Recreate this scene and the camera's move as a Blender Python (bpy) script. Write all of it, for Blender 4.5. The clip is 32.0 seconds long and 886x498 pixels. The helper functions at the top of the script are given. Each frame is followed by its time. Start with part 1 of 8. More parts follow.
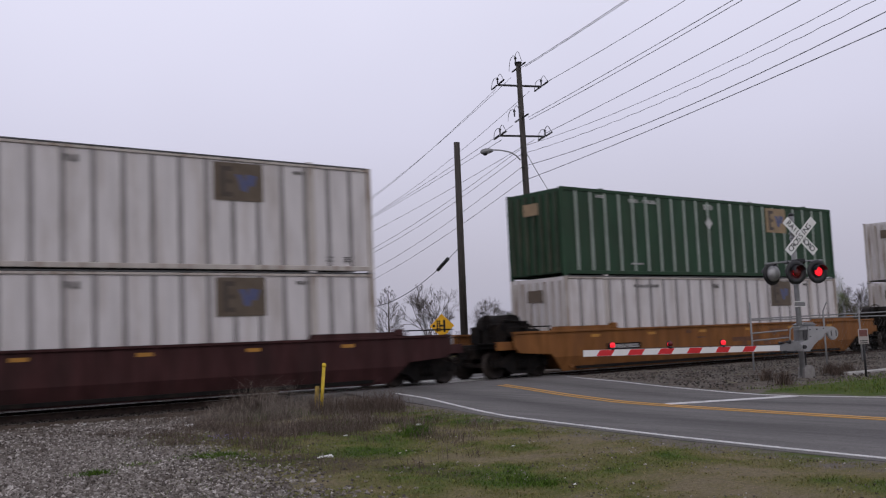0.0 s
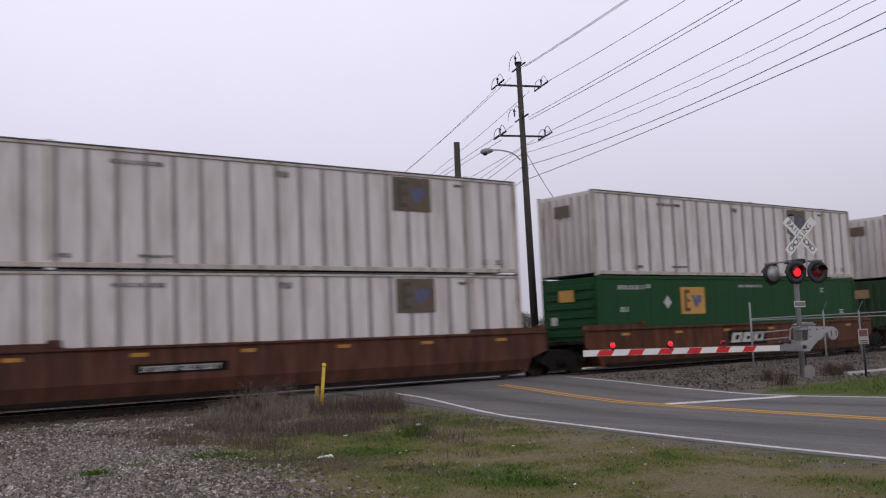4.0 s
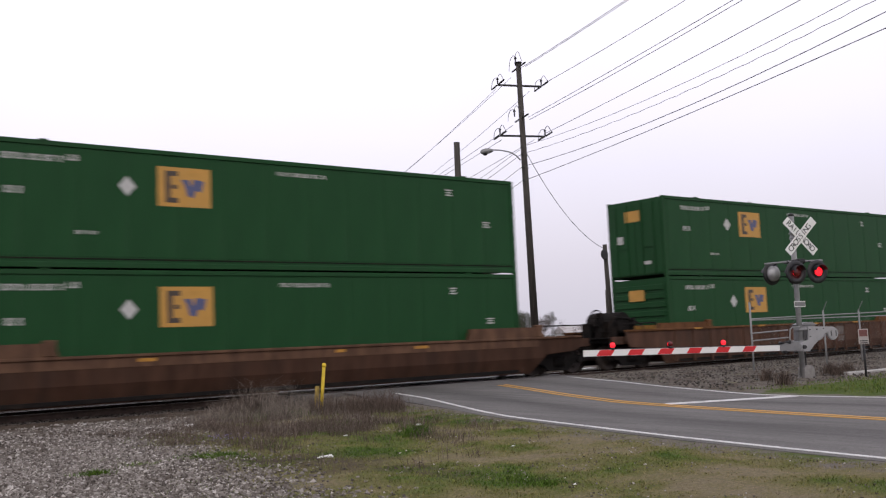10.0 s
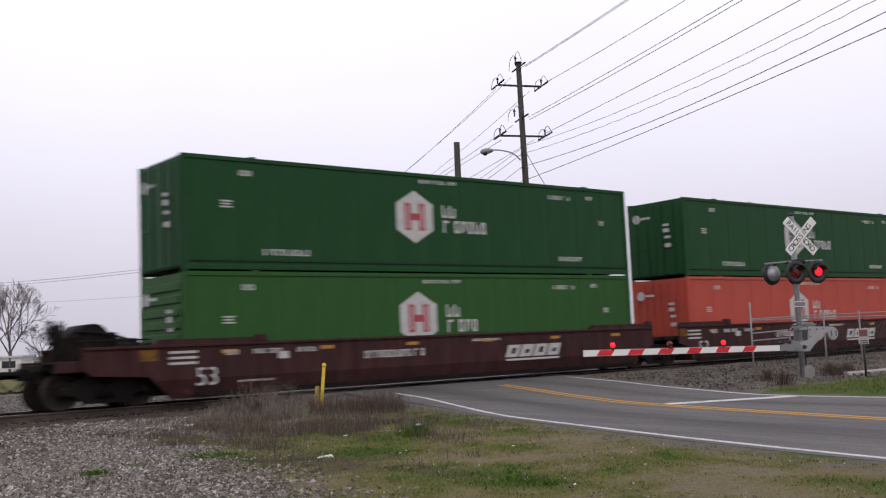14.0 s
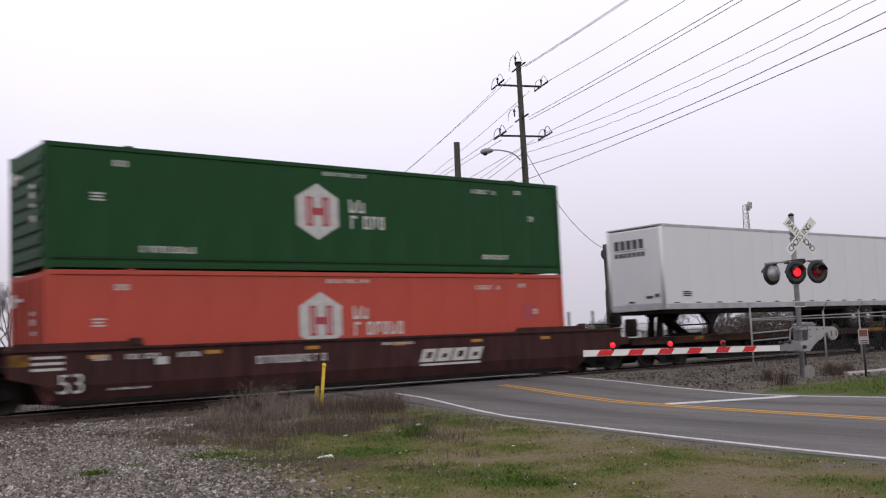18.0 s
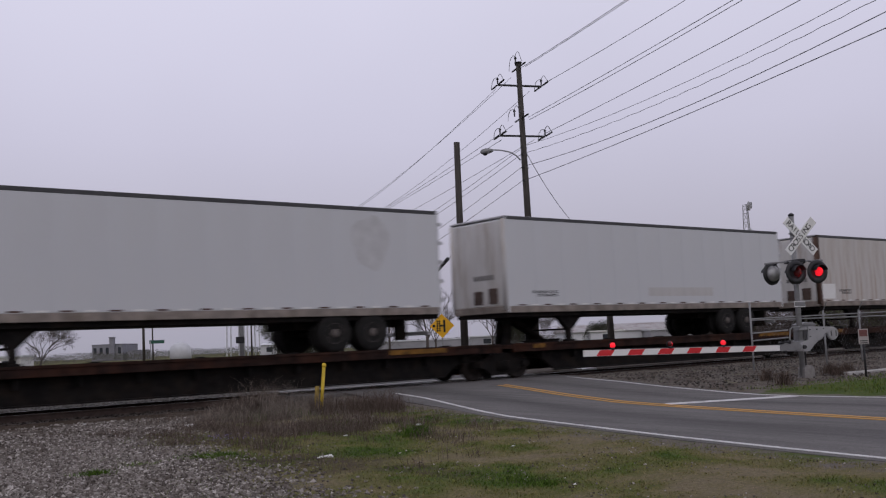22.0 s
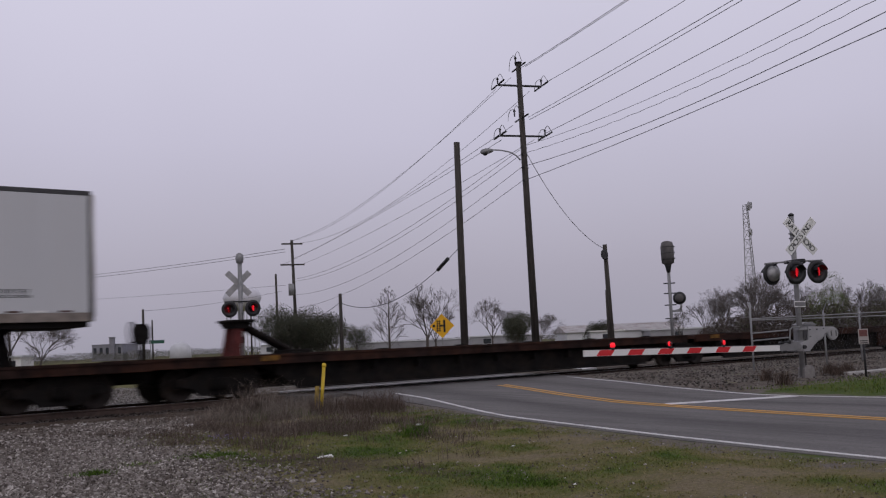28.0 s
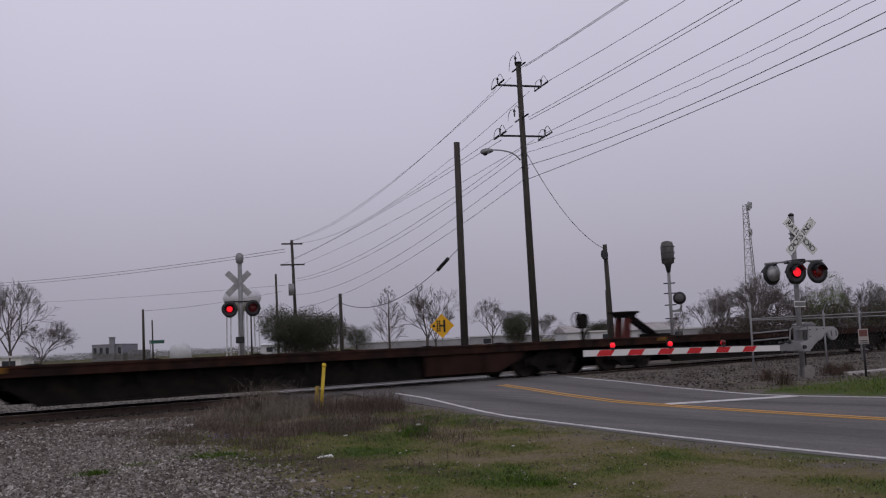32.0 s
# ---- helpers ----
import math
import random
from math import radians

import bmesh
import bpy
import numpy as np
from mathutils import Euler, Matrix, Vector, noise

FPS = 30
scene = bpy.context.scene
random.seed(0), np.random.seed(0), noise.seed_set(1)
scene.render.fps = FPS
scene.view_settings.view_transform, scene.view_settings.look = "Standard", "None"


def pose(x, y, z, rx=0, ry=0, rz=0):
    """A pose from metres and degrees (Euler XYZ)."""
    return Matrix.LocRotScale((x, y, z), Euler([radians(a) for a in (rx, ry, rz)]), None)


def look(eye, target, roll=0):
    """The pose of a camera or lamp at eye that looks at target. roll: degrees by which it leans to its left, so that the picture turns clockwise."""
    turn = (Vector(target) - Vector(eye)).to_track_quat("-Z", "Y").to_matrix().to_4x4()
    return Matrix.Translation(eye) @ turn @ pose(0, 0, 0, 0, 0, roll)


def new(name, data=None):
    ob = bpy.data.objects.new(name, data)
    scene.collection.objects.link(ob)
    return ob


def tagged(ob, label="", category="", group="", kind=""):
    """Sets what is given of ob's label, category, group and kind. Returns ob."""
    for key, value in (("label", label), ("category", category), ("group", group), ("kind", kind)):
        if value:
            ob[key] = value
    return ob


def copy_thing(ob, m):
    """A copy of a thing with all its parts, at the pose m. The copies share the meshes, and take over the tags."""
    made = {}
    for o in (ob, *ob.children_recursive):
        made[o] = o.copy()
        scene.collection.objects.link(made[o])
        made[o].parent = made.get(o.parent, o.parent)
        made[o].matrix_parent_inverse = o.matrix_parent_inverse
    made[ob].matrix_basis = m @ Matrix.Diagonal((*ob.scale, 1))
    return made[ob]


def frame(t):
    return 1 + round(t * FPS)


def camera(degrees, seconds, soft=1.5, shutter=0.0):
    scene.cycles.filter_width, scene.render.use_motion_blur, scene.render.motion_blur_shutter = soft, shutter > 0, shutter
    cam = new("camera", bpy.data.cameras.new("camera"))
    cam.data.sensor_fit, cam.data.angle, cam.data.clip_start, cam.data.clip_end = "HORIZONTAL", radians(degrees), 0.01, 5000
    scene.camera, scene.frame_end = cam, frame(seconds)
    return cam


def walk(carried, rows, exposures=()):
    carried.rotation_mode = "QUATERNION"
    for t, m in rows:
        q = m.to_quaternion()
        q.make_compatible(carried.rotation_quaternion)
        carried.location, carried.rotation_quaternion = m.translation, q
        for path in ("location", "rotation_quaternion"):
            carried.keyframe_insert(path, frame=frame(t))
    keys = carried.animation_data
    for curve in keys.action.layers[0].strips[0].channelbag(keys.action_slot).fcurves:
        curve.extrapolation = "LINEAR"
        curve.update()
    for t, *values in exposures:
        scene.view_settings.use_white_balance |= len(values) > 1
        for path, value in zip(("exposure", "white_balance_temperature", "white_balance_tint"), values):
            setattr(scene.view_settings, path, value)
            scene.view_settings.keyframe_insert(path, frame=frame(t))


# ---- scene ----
cam = camera(47.192, 32.0, soft=1.2, shutter=0.5)
EYE, AIM = (0.0, -24.141, 1.1603), (12.5208, -8.6552, 3.0099)
STAND = look(EYE, AIM, -2.5126)
walk(cam, [(0.0, STAND), (32.0, STAND)], exposures=[(0.0, -0.05, 6300, 10), (1.0, -0.06, 6350, 10), (2.0, 0.14, 6400, 10), (3.0, 0.06, 6420, 10), (6.0, 0.20, 6570, 10), (9.0, 0.20, 6620, 9), (10.0, 0.50, 6660, 8.5), (11.0, 0.42, 6620, 8.5), (13.0, 0.40, 6600, 8.5), (17.0, 0.44, 6580, 9),
                                                     (18.0, 0.40, 6660, 8.5), (19.0, 0.08, 6460, 10), (20.0, -0.20, 6330, 11.5), (22.0, -0.24, 6310, 12), (25.0, -0.25, 6310, 12), (28.0, -0.36, 6380, 13), (32.0, -0.44, 6380, 13)])

# ---- light ----
SUN_DIR = Vector((-0.40, -0.60, 0.66)).normalized()


def make_sky():
    world = bpy.data.worlds.new("overcast_sky")
    scene.world = world
    world.use_nodes = True
    nt = world.node_tree
    nt.nodes.clear()
    out = nt.nodes.new("ShaderNodeOutputWorld")
    bg = nt.nodes.new("ShaderNodeBackground")
    sky = nt.nodes.new("ShaderNodeTexSky")
    sky.sky_type = "NISHITA"
    sky.sun_disc = False
    sky.sun_elevation = math.asin(SUN_DIR.z)
    sky.sun_rotation = math.atan2(SUN_DIR.x, SUN_DIR.y)
    sky.dust_density = 6.0
    sky.air_density = 1.5
    co = nt.nodes.new("ShaderNodeTexCoord")
    sep = nt.nodes.new("ShaderNodeSeparateXYZ")
    nt.links.new(co.outputs["Generated"], sep.inputs[0])
    ramp = nt.nodes.new("ShaderNodeValToRGB")
    el = ramp.color_ramp.elements
    el[0].position, el[0].color = 0.0, (0.44, 0.425, 0.50, 1)
    el[1].position, el[1].color = 1.0, (0.55, 0.54, 0.60, 1)
    for p, c in ((0.07, (0.50, 0.475, 0.565)), (0.20, (0.66, 0.63, 0.755)), (0.40, (0.84, 0.81, 0.94))):
        e = el.new(p)
        e.color = (*c, 1)
    nt.links.new(sep.outputs["Z"], ramp.inputs["Fac"])
    cloud = nt.nodes.new("ShaderNodeTexNoise")
    cloud.inputs["Scale"].default_value = 2.2
    cloud.inputs["Detail"].default_value = 3.0
    nt.links.new(co.outputs["Generated"], cloud.inputs["Vector"])
    soft = nt.nodes.new("ShaderNodeMapRange")
    soft.inputs["To Min"].default_value = 0.90
    soft.inputs["To Max"].default_value = 1.10
    nt.links.new(cloud.outputs["Fac"], soft.inputs["Value"])
    mul = nt.nodes.new("ShaderNodeVectorMath")
    mul.operation = "SCALE"
    nt.links.new(ramp.outputs["Color"], mul.inputs[0])
    nt.links.new(soft.outputs["Result"], mul.inputs["Scale"])
    dim = nt.nodes.new("ShaderNodeVectorMath")
    dim.operation = "SCALE"
    dim.inputs["Scale"].default_value = 0.012
    nt.links.new(sky.outputs["Color"], dim.inputs[0])
    add = nt.nodes.new("ShaderNodeVectorMath")
    add.operation = "ADD"
    nt.links.new(mul.outputs[0], add.inputs[0])
    nt.links.new(dim.outputs[0], add.inputs[1])
    nt.links.new(add.outputs[0], bg.inputs["Color"])
    bg.inputs["Strength"].default_value = 1.0
    nt.links.new(bg.outputs[0], out.inputs[0])


make_sky()
sun = new("sun", bpy.data.lights.new("sun", "SUN"))
sun.data.energy = 0.32
sun.data.angle = radians(45)
sun.data.color = (1.0, 0.98, 0.95)
sun.matrix_basis = look(tuple(SUN_DIR * 50), (0, 0, 0))


# ---- materials ----
MATS = {}


def mat(name, base, rough=0.6, metal=0.0, vary=0.25, grain=6.0, wear=None, wear_amount=0.0, wear_scale=1.2, stretch=(1, 1, 1), bump=0.15,
        bump_scale=40.0, spec=0.4, turn=0.0):
    """Base colour broken up at two scales, patches of a second colour, and fine relief."""
    if name in MATS:
        return MATS[name]
    m = bpy.data.materials.new(name)
    m.use_nodes = True
    nt = m.node_tree
    b = nt.nodes["Principled BSDF"]
    b.inputs["Roughness"].default_value = rough
    b.inputs["Metallic"].default_value = metal
    b.inputs["Specular IOR Level"].default_value = spec
    co = nt.nodes.new("ShaderNodeTexCoord")
    mp = nt.nodes.new("ShaderNodeMapping")
    mp.inputs["Scale"].default_value = stretch
    mp.inputs["Rotation"].default_value = (0, 0, radians(turn))
    nt.links.new(co.outputs["Object"], mp.inputs["Vector"])
    n1 = nt.nodes.new("ShaderNodeTexNoise")
    n1.inputs["Scale"].default_value = grain
    n1.inputs["Detail"].default_value = 6.0
    nt.links.new(mp.outputs[0], n1.inputs["Vector"])
    n2 = nt.nodes.new("ShaderNodeTexNoise")
    n2.inputs["Scale"].default_value = wear_scale
    n2.inputs["Detail"].default_value = 8.0
    n2.inputs["Roughness"].default_value = 0.65
    nt.links.new(mp.outputs[0], n2.inputs["Vector"])
    r1 = nt.nodes.new("ShaderNodeValToRGB")
    lo, hi = max(0.0, 1 - vary), 1 + vary
    r1.color_ramp.elements[0].position, r1.color_ramp.elements[1].position = 0.3, 0.7
    r1.color_ramp.elements[0].color = (*[c * lo for c in base], 1)
    r1.color_ramp.elements[1].color = (*[min(1.0, c * hi) for c in base], 1)
    nt.links.new(n1.outputs["Fac"], r1.inputs["Fac"])
    mix = nt.nodes.new("ShaderNodeMixRGB")
    w = wear if wear else tuple(c * 0.6 for c in base)
    mix.inputs["Color2"].default_value = (*w, 1)
    r2 = nt.nodes.new("ShaderNodeMapRange")
    r2.inputs["From Min"].default_value, r2.inputs["From Max"].default_value = 0.48, 0.72
    r2.inputs["To Max"].default_value = wear_amount
    nt.links.new(n2.outputs["Fac"], r2.inputs["Value"])
    nt.links.new(r2.outputs["Result"], mix.inputs["Fac"])
    nt.links.new(r1.outputs["Color"], mix.inputs["Color1"])
    nt.links.new(mix.outputs[0], b.inputs["Base Color"])
    if bump:
        n3 = nt.nodes.new("ShaderNodeTexNoise")
        n3.inputs["Scale"].default_value = bump_scale
        n3.inputs["Detail"].default_value = 4.0
        nt.links.new(co.outputs["Object"], n3.inputs["Vector"])
        bp = nt.nodes.new("ShaderNodeBump")
        bp.inputs["Strength"].default_value = bump
        bp.inputs["Distance"].default_value = 0.02
        nt.links.new(n3.outputs["Fac"], bp.inputs["Height"])
        nt.links.new(bp.outputs[0], b.inputs["Normal"])
    MATS[name] = m
    return m


def glow(name, color, strength):
    if name in MATS:
        return MATS[name]
    m = bpy.data.materials.new(name)
    m.use_nodes = True
    b = m.node_tree.nodes["Principled BSDF"]
    b.inputs["Base Color"].default_value = (*color, 1)
    b.inputs["Emission Color"].default_value = (*color, 1)
    b.inputs["Emission Strength"].default_value = strength
    MATS[name] = m
    return m


# greener, straw-coloured and bare places in the verge: x, y, reach, strength
GREEN_SPOTS = ((6.95, -16.45, 0.40, 0.65), (7.5, -15.9, 0.4, 0.45), (9.08, -12.15, 0.22, 1.0), (9.66, -9.2, 0.5, 0.8), (10.0, -6.2, 0.45, 1.0), (7.5, -13.2, 0.8, 0.55), (11.0, -9.9, 0.7, 0.45),
               (11.1, -11.3, 0.5, 0.4), (9.4, -16.4, 0.4, 0.45), (8.7, -19.2, 0.7, 0.45), (4.2, -12.4, 0.26, 1.0), (4.89, -11.95, 0.28, 0.9), (5.95, -12.0, 0.35, 0.9), (8.6, -10.6, 0.6, 0.5), (10.1, -15.3, 0.45, 0.4))
STRAW_SPOTS = ((9.9, -14.9, 0.8, 0.7), (7.75, -15.1, 0.5, 0.9), (9.3, -13.5, 0.5, 0.8), (9.9, -14.3, 0.5, 0.6), (8.0, -18.8, 0.7, 0.9), (8.6, -17.6, 0.8, 0.7), (10.3, -12.4, 0.5, 0.5), (5.0, -8.8, 0.7, 0.6), (6.6, -6.5, 0.5, 0.5))


def verge_tone(x, y):
    """0 for straw and bare soil, 0.5 for dull olive turf, 1 for fresh green."""
    v = 0.49 + 0.44 * noise.noise((x * 0.8, y * 0.8, 20.0)) + 0.40 * noise.noise((x * 2.3, y * 2.3, 5.0)) + 0.22 * noise.noise((x * 6.1, y * 6.1, 15.0))
    for spots, s in ((GREEN_SPOTS, 0.75), (STRAW_SPOTS, -0.55)):
        for a, b, r, k in spots:
            d = ((x - a) ** 2 + (y - b) ** 2) / (r * r)
            if d < 6:
                v += s * k * math.exp(-d)
    return min(1.0, max(0.0, v))


def turf_nodes(nt, co):
    """Winter turf: straw, olive and green by the mesh's own tone, broken up finely."""
    at = nt.nodes.new("ShaderNodeAttribute")
    at.attribute_name = "tone"
    r = nt.nodes.new("ShaderNodeValToRGB")
    stops = [(0.0, (0.205, 0.168, 0.104)), (0.28, (0.170, 0.148, 0.068)), (0.52, (0.128, 0.128, 0.040)), (0.80, (0.080, 0.112, 0.022)), (1.0, (0.048, 0.090, 0.012))]
    while len(r.color_ramp.elements) < len(stops):
        r.color_ramp.elements.new(0.5)
    for e, (p, c) in zip(r.color_ramp.elements, stops):
        e.position, e.color = p, (*c, 1)
    n = nt.nodes.new("ShaderNodeTexNoise")
    n.inputs["Scale"].default_value, n.inputs["Detail"].default_value, n.inputs["Roughness"].default_value = 4.0, 8.0, 0.75
    nt.links.new(co.outputs["Object"], n.inputs["Vector"])
    sh = nt.nodes.new("ShaderNodeMath")
    sh.operation = "MULTIPLY_ADD"
    sh.inputs[1].default_value = 1.3
    sh.inputs[2].default_value = -0.65
    nt.links.new(n.outputs["Fac"], sh.inputs[0])
    ad = nt.nodes.new("ShaderNodeMath")
    nt.links.new(at.outputs["Fac"], ad.inputs[0])
    nt.links.new(sh.outputs[0], ad.inputs[1])
    nt.links.new(ad.outputs[0], r.inputs["Fac"])
    return r


def ground_mat():
    """Dry winter turf, greener in patches, with bare grey gravel, and dark dirt with painted-in shade towards the
    track.
    """
    m = bpy.data.materials.new("turf_and_gravel")
    m.use_nodes = True
    nt = m.node_tree
    b = nt.nodes["Principled BSDF"]
    b.inputs["Roughness"].default_value = 0.95
    b.inputs["Specular IOR Level"].default_value = 0.15
    co = nt.nodes.new("ShaderNodeTexCoord")

    def noise_at(scale, detail=6.0, rough=0.6):
        n = nt.nodes.new("ShaderNodeTexNoise")
        n.inputs["Scale"].default_value, n.inputs["Detail"].default_value, n.inputs["Roughness"].default_value = scale, detail, rough
        nt.links.new(co.outputs["Object"], n.inputs["Vector"])
        return n

    def ramp_of(n, stops):
        r = nt.nodes.new("ShaderNodeValToRGB")
        while len(r.color_ramp.elements) < len(stops):
            r.color_ramp.elements.new(0.5)
        for e, (p, c) in zip(r.color_ramp.elements, stops):
            e.position, e.color = p, (*c, 1)
        nt.links.new(n.outputs["Fac"], r.inputs["Fac"])
        return r

    def masked(name, scale, lo, hi, under, over):
        at = nt.nodes.new("ShaderNodeAttribute")
        at.attribute_name = name
        addn = nt.nodes.new("ShaderNodeMath")
        nt.links.new(at.outputs["Fac"], addn.inputs[0])
        nt.links.new(noise_at(scale, 6.0, 0.7).outputs["Fac"], addn.inputs[1])
        edge = nt.nodes.new("ShaderNodeMapRange")
        edge.inputs["From Min"].default_value, edge.inputs["From Max"].default_value = lo, hi
        nt.links.new(addn.outputs[0], edge.inputs["Value"])
        mix = nt.nodes.new("ShaderNodeMixRGB")
        nt.links.new(edge.outputs["Result"], mix.inputs["Fac"])
        nt.links.new(under.outputs[0], mix.inputs["Color1"])
        nt.links.new(over.outputs[0], mix.inputs["Color2"])
        return mix

    fine = ramp_of(noise_at(22.0, 6.0, 0.75), [(0.3, (0.5, 0.5, 0.5)), (0.55, (0.9, 0.9, 0.9)), (0.75, (1.55, 1.5, 1.45))])
    turf = nt.nodes.new("ShaderNodeMixRGB")
    turf.blend_type = "MULTIPLY"
    turf.inputs["Fac"].default_value = 1.0
    nt.links.new(turf_nodes(nt, co).outputs[0], turf.inputs["Color1"])
    nt.links.new(fine.outputs[0], turf.inputs["Color2"])
    grit = ramp_of(noise_at(26.0, 8.0, 0.85), [(0.3, (0.055, 0.046, 0.038)), (0.5, (0.135, 0.117, 0.100)), (0.72, (0.25, 0.228, 0.205))])
    soil = ramp_of(noise_at(9.0, 8.0, 0.75), [(0.3, (0.030, 0.021, 0.015)), (0.55, (0.066, 0.048, 0.035)), (0.75, (0.115, 0.090, 0.070))])
    mix = masked("gravel", 1.7, 0.92, 1.08, turf, grit)
    mix = masked("soil", 1.1, 0.86, 1.10, mix, soil)
    nt.links.new(mix.outputs[0], b.inputs["Base Color"])
    bp = nt.nodes.new("ShaderNodeBump")
    bp.inputs["Strength"].default_value, bp.inputs["Distance"].default_value = 0.8, 0.04
    nt.links.new(noise_at(16.0, 8.0, 0.7).outputs["Fac"], bp.inputs["Height"])
    nt.links.new(bp.outputs[0], b.inputs["Normal"])
    return m


def road_mat():
    """Worn asphalt: pale wheel paths, a dark oiled band down each lane, streaks along it."""
    m = bpy.data.materials.new("worn_asphalt")
    m.use_nodes = True
    nt = m.node_tree
    b = nt.nodes["Principled BSDF"]
    b.inputs["Roughness"].default_value = 0.85
    b.inputs["Specular IOR Level"].default_value = 0.3
    co = nt.nodes.new("ShaderNodeTexCoord")
    mp = nt.nodes.new("ShaderNodeMapping")
    mp.inputs["Scale"].default_value = (1.0, 0.12, 1)
    mp.inputs["Rotation"].default_value = (0, 0, radians(17))
    nt.links.new(co.outputs["Object"], mp.inputs["Vector"])

    def noise_at(src, scale, detail, rough=0.6):
        n = nt.nodes.new("ShaderNodeTexNoise")
        n.inputs["Scale"].default_value, n.inputs["Detail"].default_value, n.inputs["Roughness"].default_value = scale, detail, rough
        nt.links.new(src, n.inputs["Vector"])
        return n

    def mul(a, c):
        x = nt.nodes.new("ShaderNodeMixRGB")
        x.blend_type = "MULTIPLY"
        x.inputs["Fac"].default_value = 1.0
        nt.links.new(a, x.inputs["Color1"])
        nt.links.new(c, x.inputs["Color2"])
        return x.outputs[0]

    def grey_ramp(src, stops):
        r = nt.nodes.new("ShaderNodeValToRGB")
        while len(r.color_ramp.elements) < len(stops):
            r.color_ramp.elements.new(0.5)
        for e, (p, v) in zip(r.color_ramp.elements, stops):
            e.position, e.color = p, (v, v, v, 1)
        nt.links.new(src, r.inputs["Fac"])
        return r.outputs[0]
    at = nt.nodes.new("ShaderNodeAttribute")
    at.attribute_name = "across"
    wob = nt.nodes.new("ShaderNodeMath")
    wob.operation = "MULTIPLY_ADD"
    wob.inputs[1].default_value = 0.10
    nt.links.new(noise_at(mp.outputs[0], 0.8, 4.0).outputs["Fac"], wob.inputs[0])
    nt.links.new(at.outputs["Fac"], wob.inputs[2])
    lanes = grey_ramp(wob.outputs[0], [(0.05, 1.0), (0.15, 1.12), (0.22, 1.0), (0.31, 0.66), (0.40, 1.0), (0.48, 1.10), (0.56, 0.95), (0.65, 1.1), (0.73, 1.0), (0.80, 0.70), (0.88, 1.0), (0.97, 1.05)])
    streak = grey_ramp(noise_at(mp.outputs[0], 3.2, 7.0, 0.65).outputs["Fac"], [(0.32, 0.70), (0.55, 1.0), (0.75, 1.12)])
    grain = nt.nodes.new("ShaderNodeValToRGB")
    grain.color_ramp.elements[0].position, grain.color_ramp.elements[1].position = 0.3, 0.7
    grain.color_ramp.elements[0].color, grain.color_ramp.elements[1].color = (0.095, 0.089, 0.086, 1), (0.148, 0.140, 0.136, 1)
    nt.links.new(noise_at(co.outputs["Object"], 18.0, 6.0, 0.7).outputs["Fac"], grain.inputs["Fac"])
    nt.links.new(mul(mul(grain.outputs[0], lanes), streak), b.inputs["Base Color"])
    bp = nt.nodes.new("ShaderNodeBump")
    bp.inputs["Strength"].default_value, bp.inputs["Distance"].default_value = 0.35, 0.02
    nt.links.new(noise_at(co.outputs["Object"], 90.0, 4.0).outputs["Fac"], bp.inputs["Height"])
    nt.links.new(bp.outputs[0], b.inputs["Normal"])
    return m


WHITE = mat("white_container_paint", (0.56, 0.535, 0.528), 0.55, 0, 0.10, 2.0, (0.31, 0.26, 0.22), 0.7, 1.1, (1.6, 1.6, 0.30), 0.05, spec=0.3)
WHITE_DIRTY = mat("grimy_white_end", (0.43, 0.395, 0.36), 0.6, 0, 0.15, 3.0, (0.17, 0.115, 0.075), 0.85, 1.8, (2.0, 2.0, 0.35), 0.06, spec=0.25)
# darker grey for the side posts of the white containers
WHITE_SEAM = mat("grey_container_seam", (0.22, 0.205, 0.20), 0.6, 0, 0.25, 4.0, (0.12, 0.10, 0.09), 0.5, 2.0, (1, 1, 0.3), 0.05)
DARK_TRIM = mat("dark_roof_rail", (0.05, 0.05, 0.052), 0.55, 0, 0.3, 5.0)
GREEN = mat("green_container_paint", (0.0085, 0.052, 0.0145), 0.55, 0, 0.12, 1.5, (0.015, 0.046, 0.018), 0.6, 0.7, (1, 1, 0.25), 0.04, spec=0.17)
GREEN_OLD = mat("weathered_green_paint", (0.019, 0.050, 0.025), 0.6, 0, 0.2, 2.5, (0.034, 0.046, 0.027), 0.6, 0.9, (1, 1, 0.3), 0.05, spec=0.22)
POST = mat("pale_galvanised_post", (0.27, 0.31, 0.27), 0.5, 0, 0.2, 3.0, (0.16, 0.17, 0.14), 0.5, 1.5, (1, 1, 0.3))
LIME = mat("bright_green_paint", (0.023, 0.082, 0.018), 0.55, 0, 0.1, 1.5, (0.034, 0.080, 0.026), 0.6, 0.7, (1, 1, 0.25), 0.04, spec=0.17)
ORANGE = mat("orange_red_paint", (0.40, 0.064, 0.042), 0.6, 0, 0.08, 1.5, (0.30, 0.075, 0.052), 0.5, 0.6, (1, 1, 0.4), 0.04, spec=0.25)
TRAILER = mat("white_trailer_skin", (0.535, 0.548, 0.563), 0.45, 0, 0.05, 1.2, (0.44, 0.435, 0.43), 0.5, 0.6, (1, 1, 0.4), 0.03, spec=0.3)
TRAILER_CLEAN = mat("clean_trailer_skin", (0.60, 0.615, 0.635), 0.42, 0, 0.04, 1.2, (0.53, 0.535, 0.54), 0.5, 0.6, (1, 1, 0.4), 0.03, spec=0.3)
NOSE = mat("dusty_trailer_nose", (0.50, 0.49, 0.475), 0.55, 0, 0.10, 2.0, (0.27, 0.21, 0.16), 0.8, 1.3, (2.0, 2.0, 0.35), 0.04, spec=0.25)
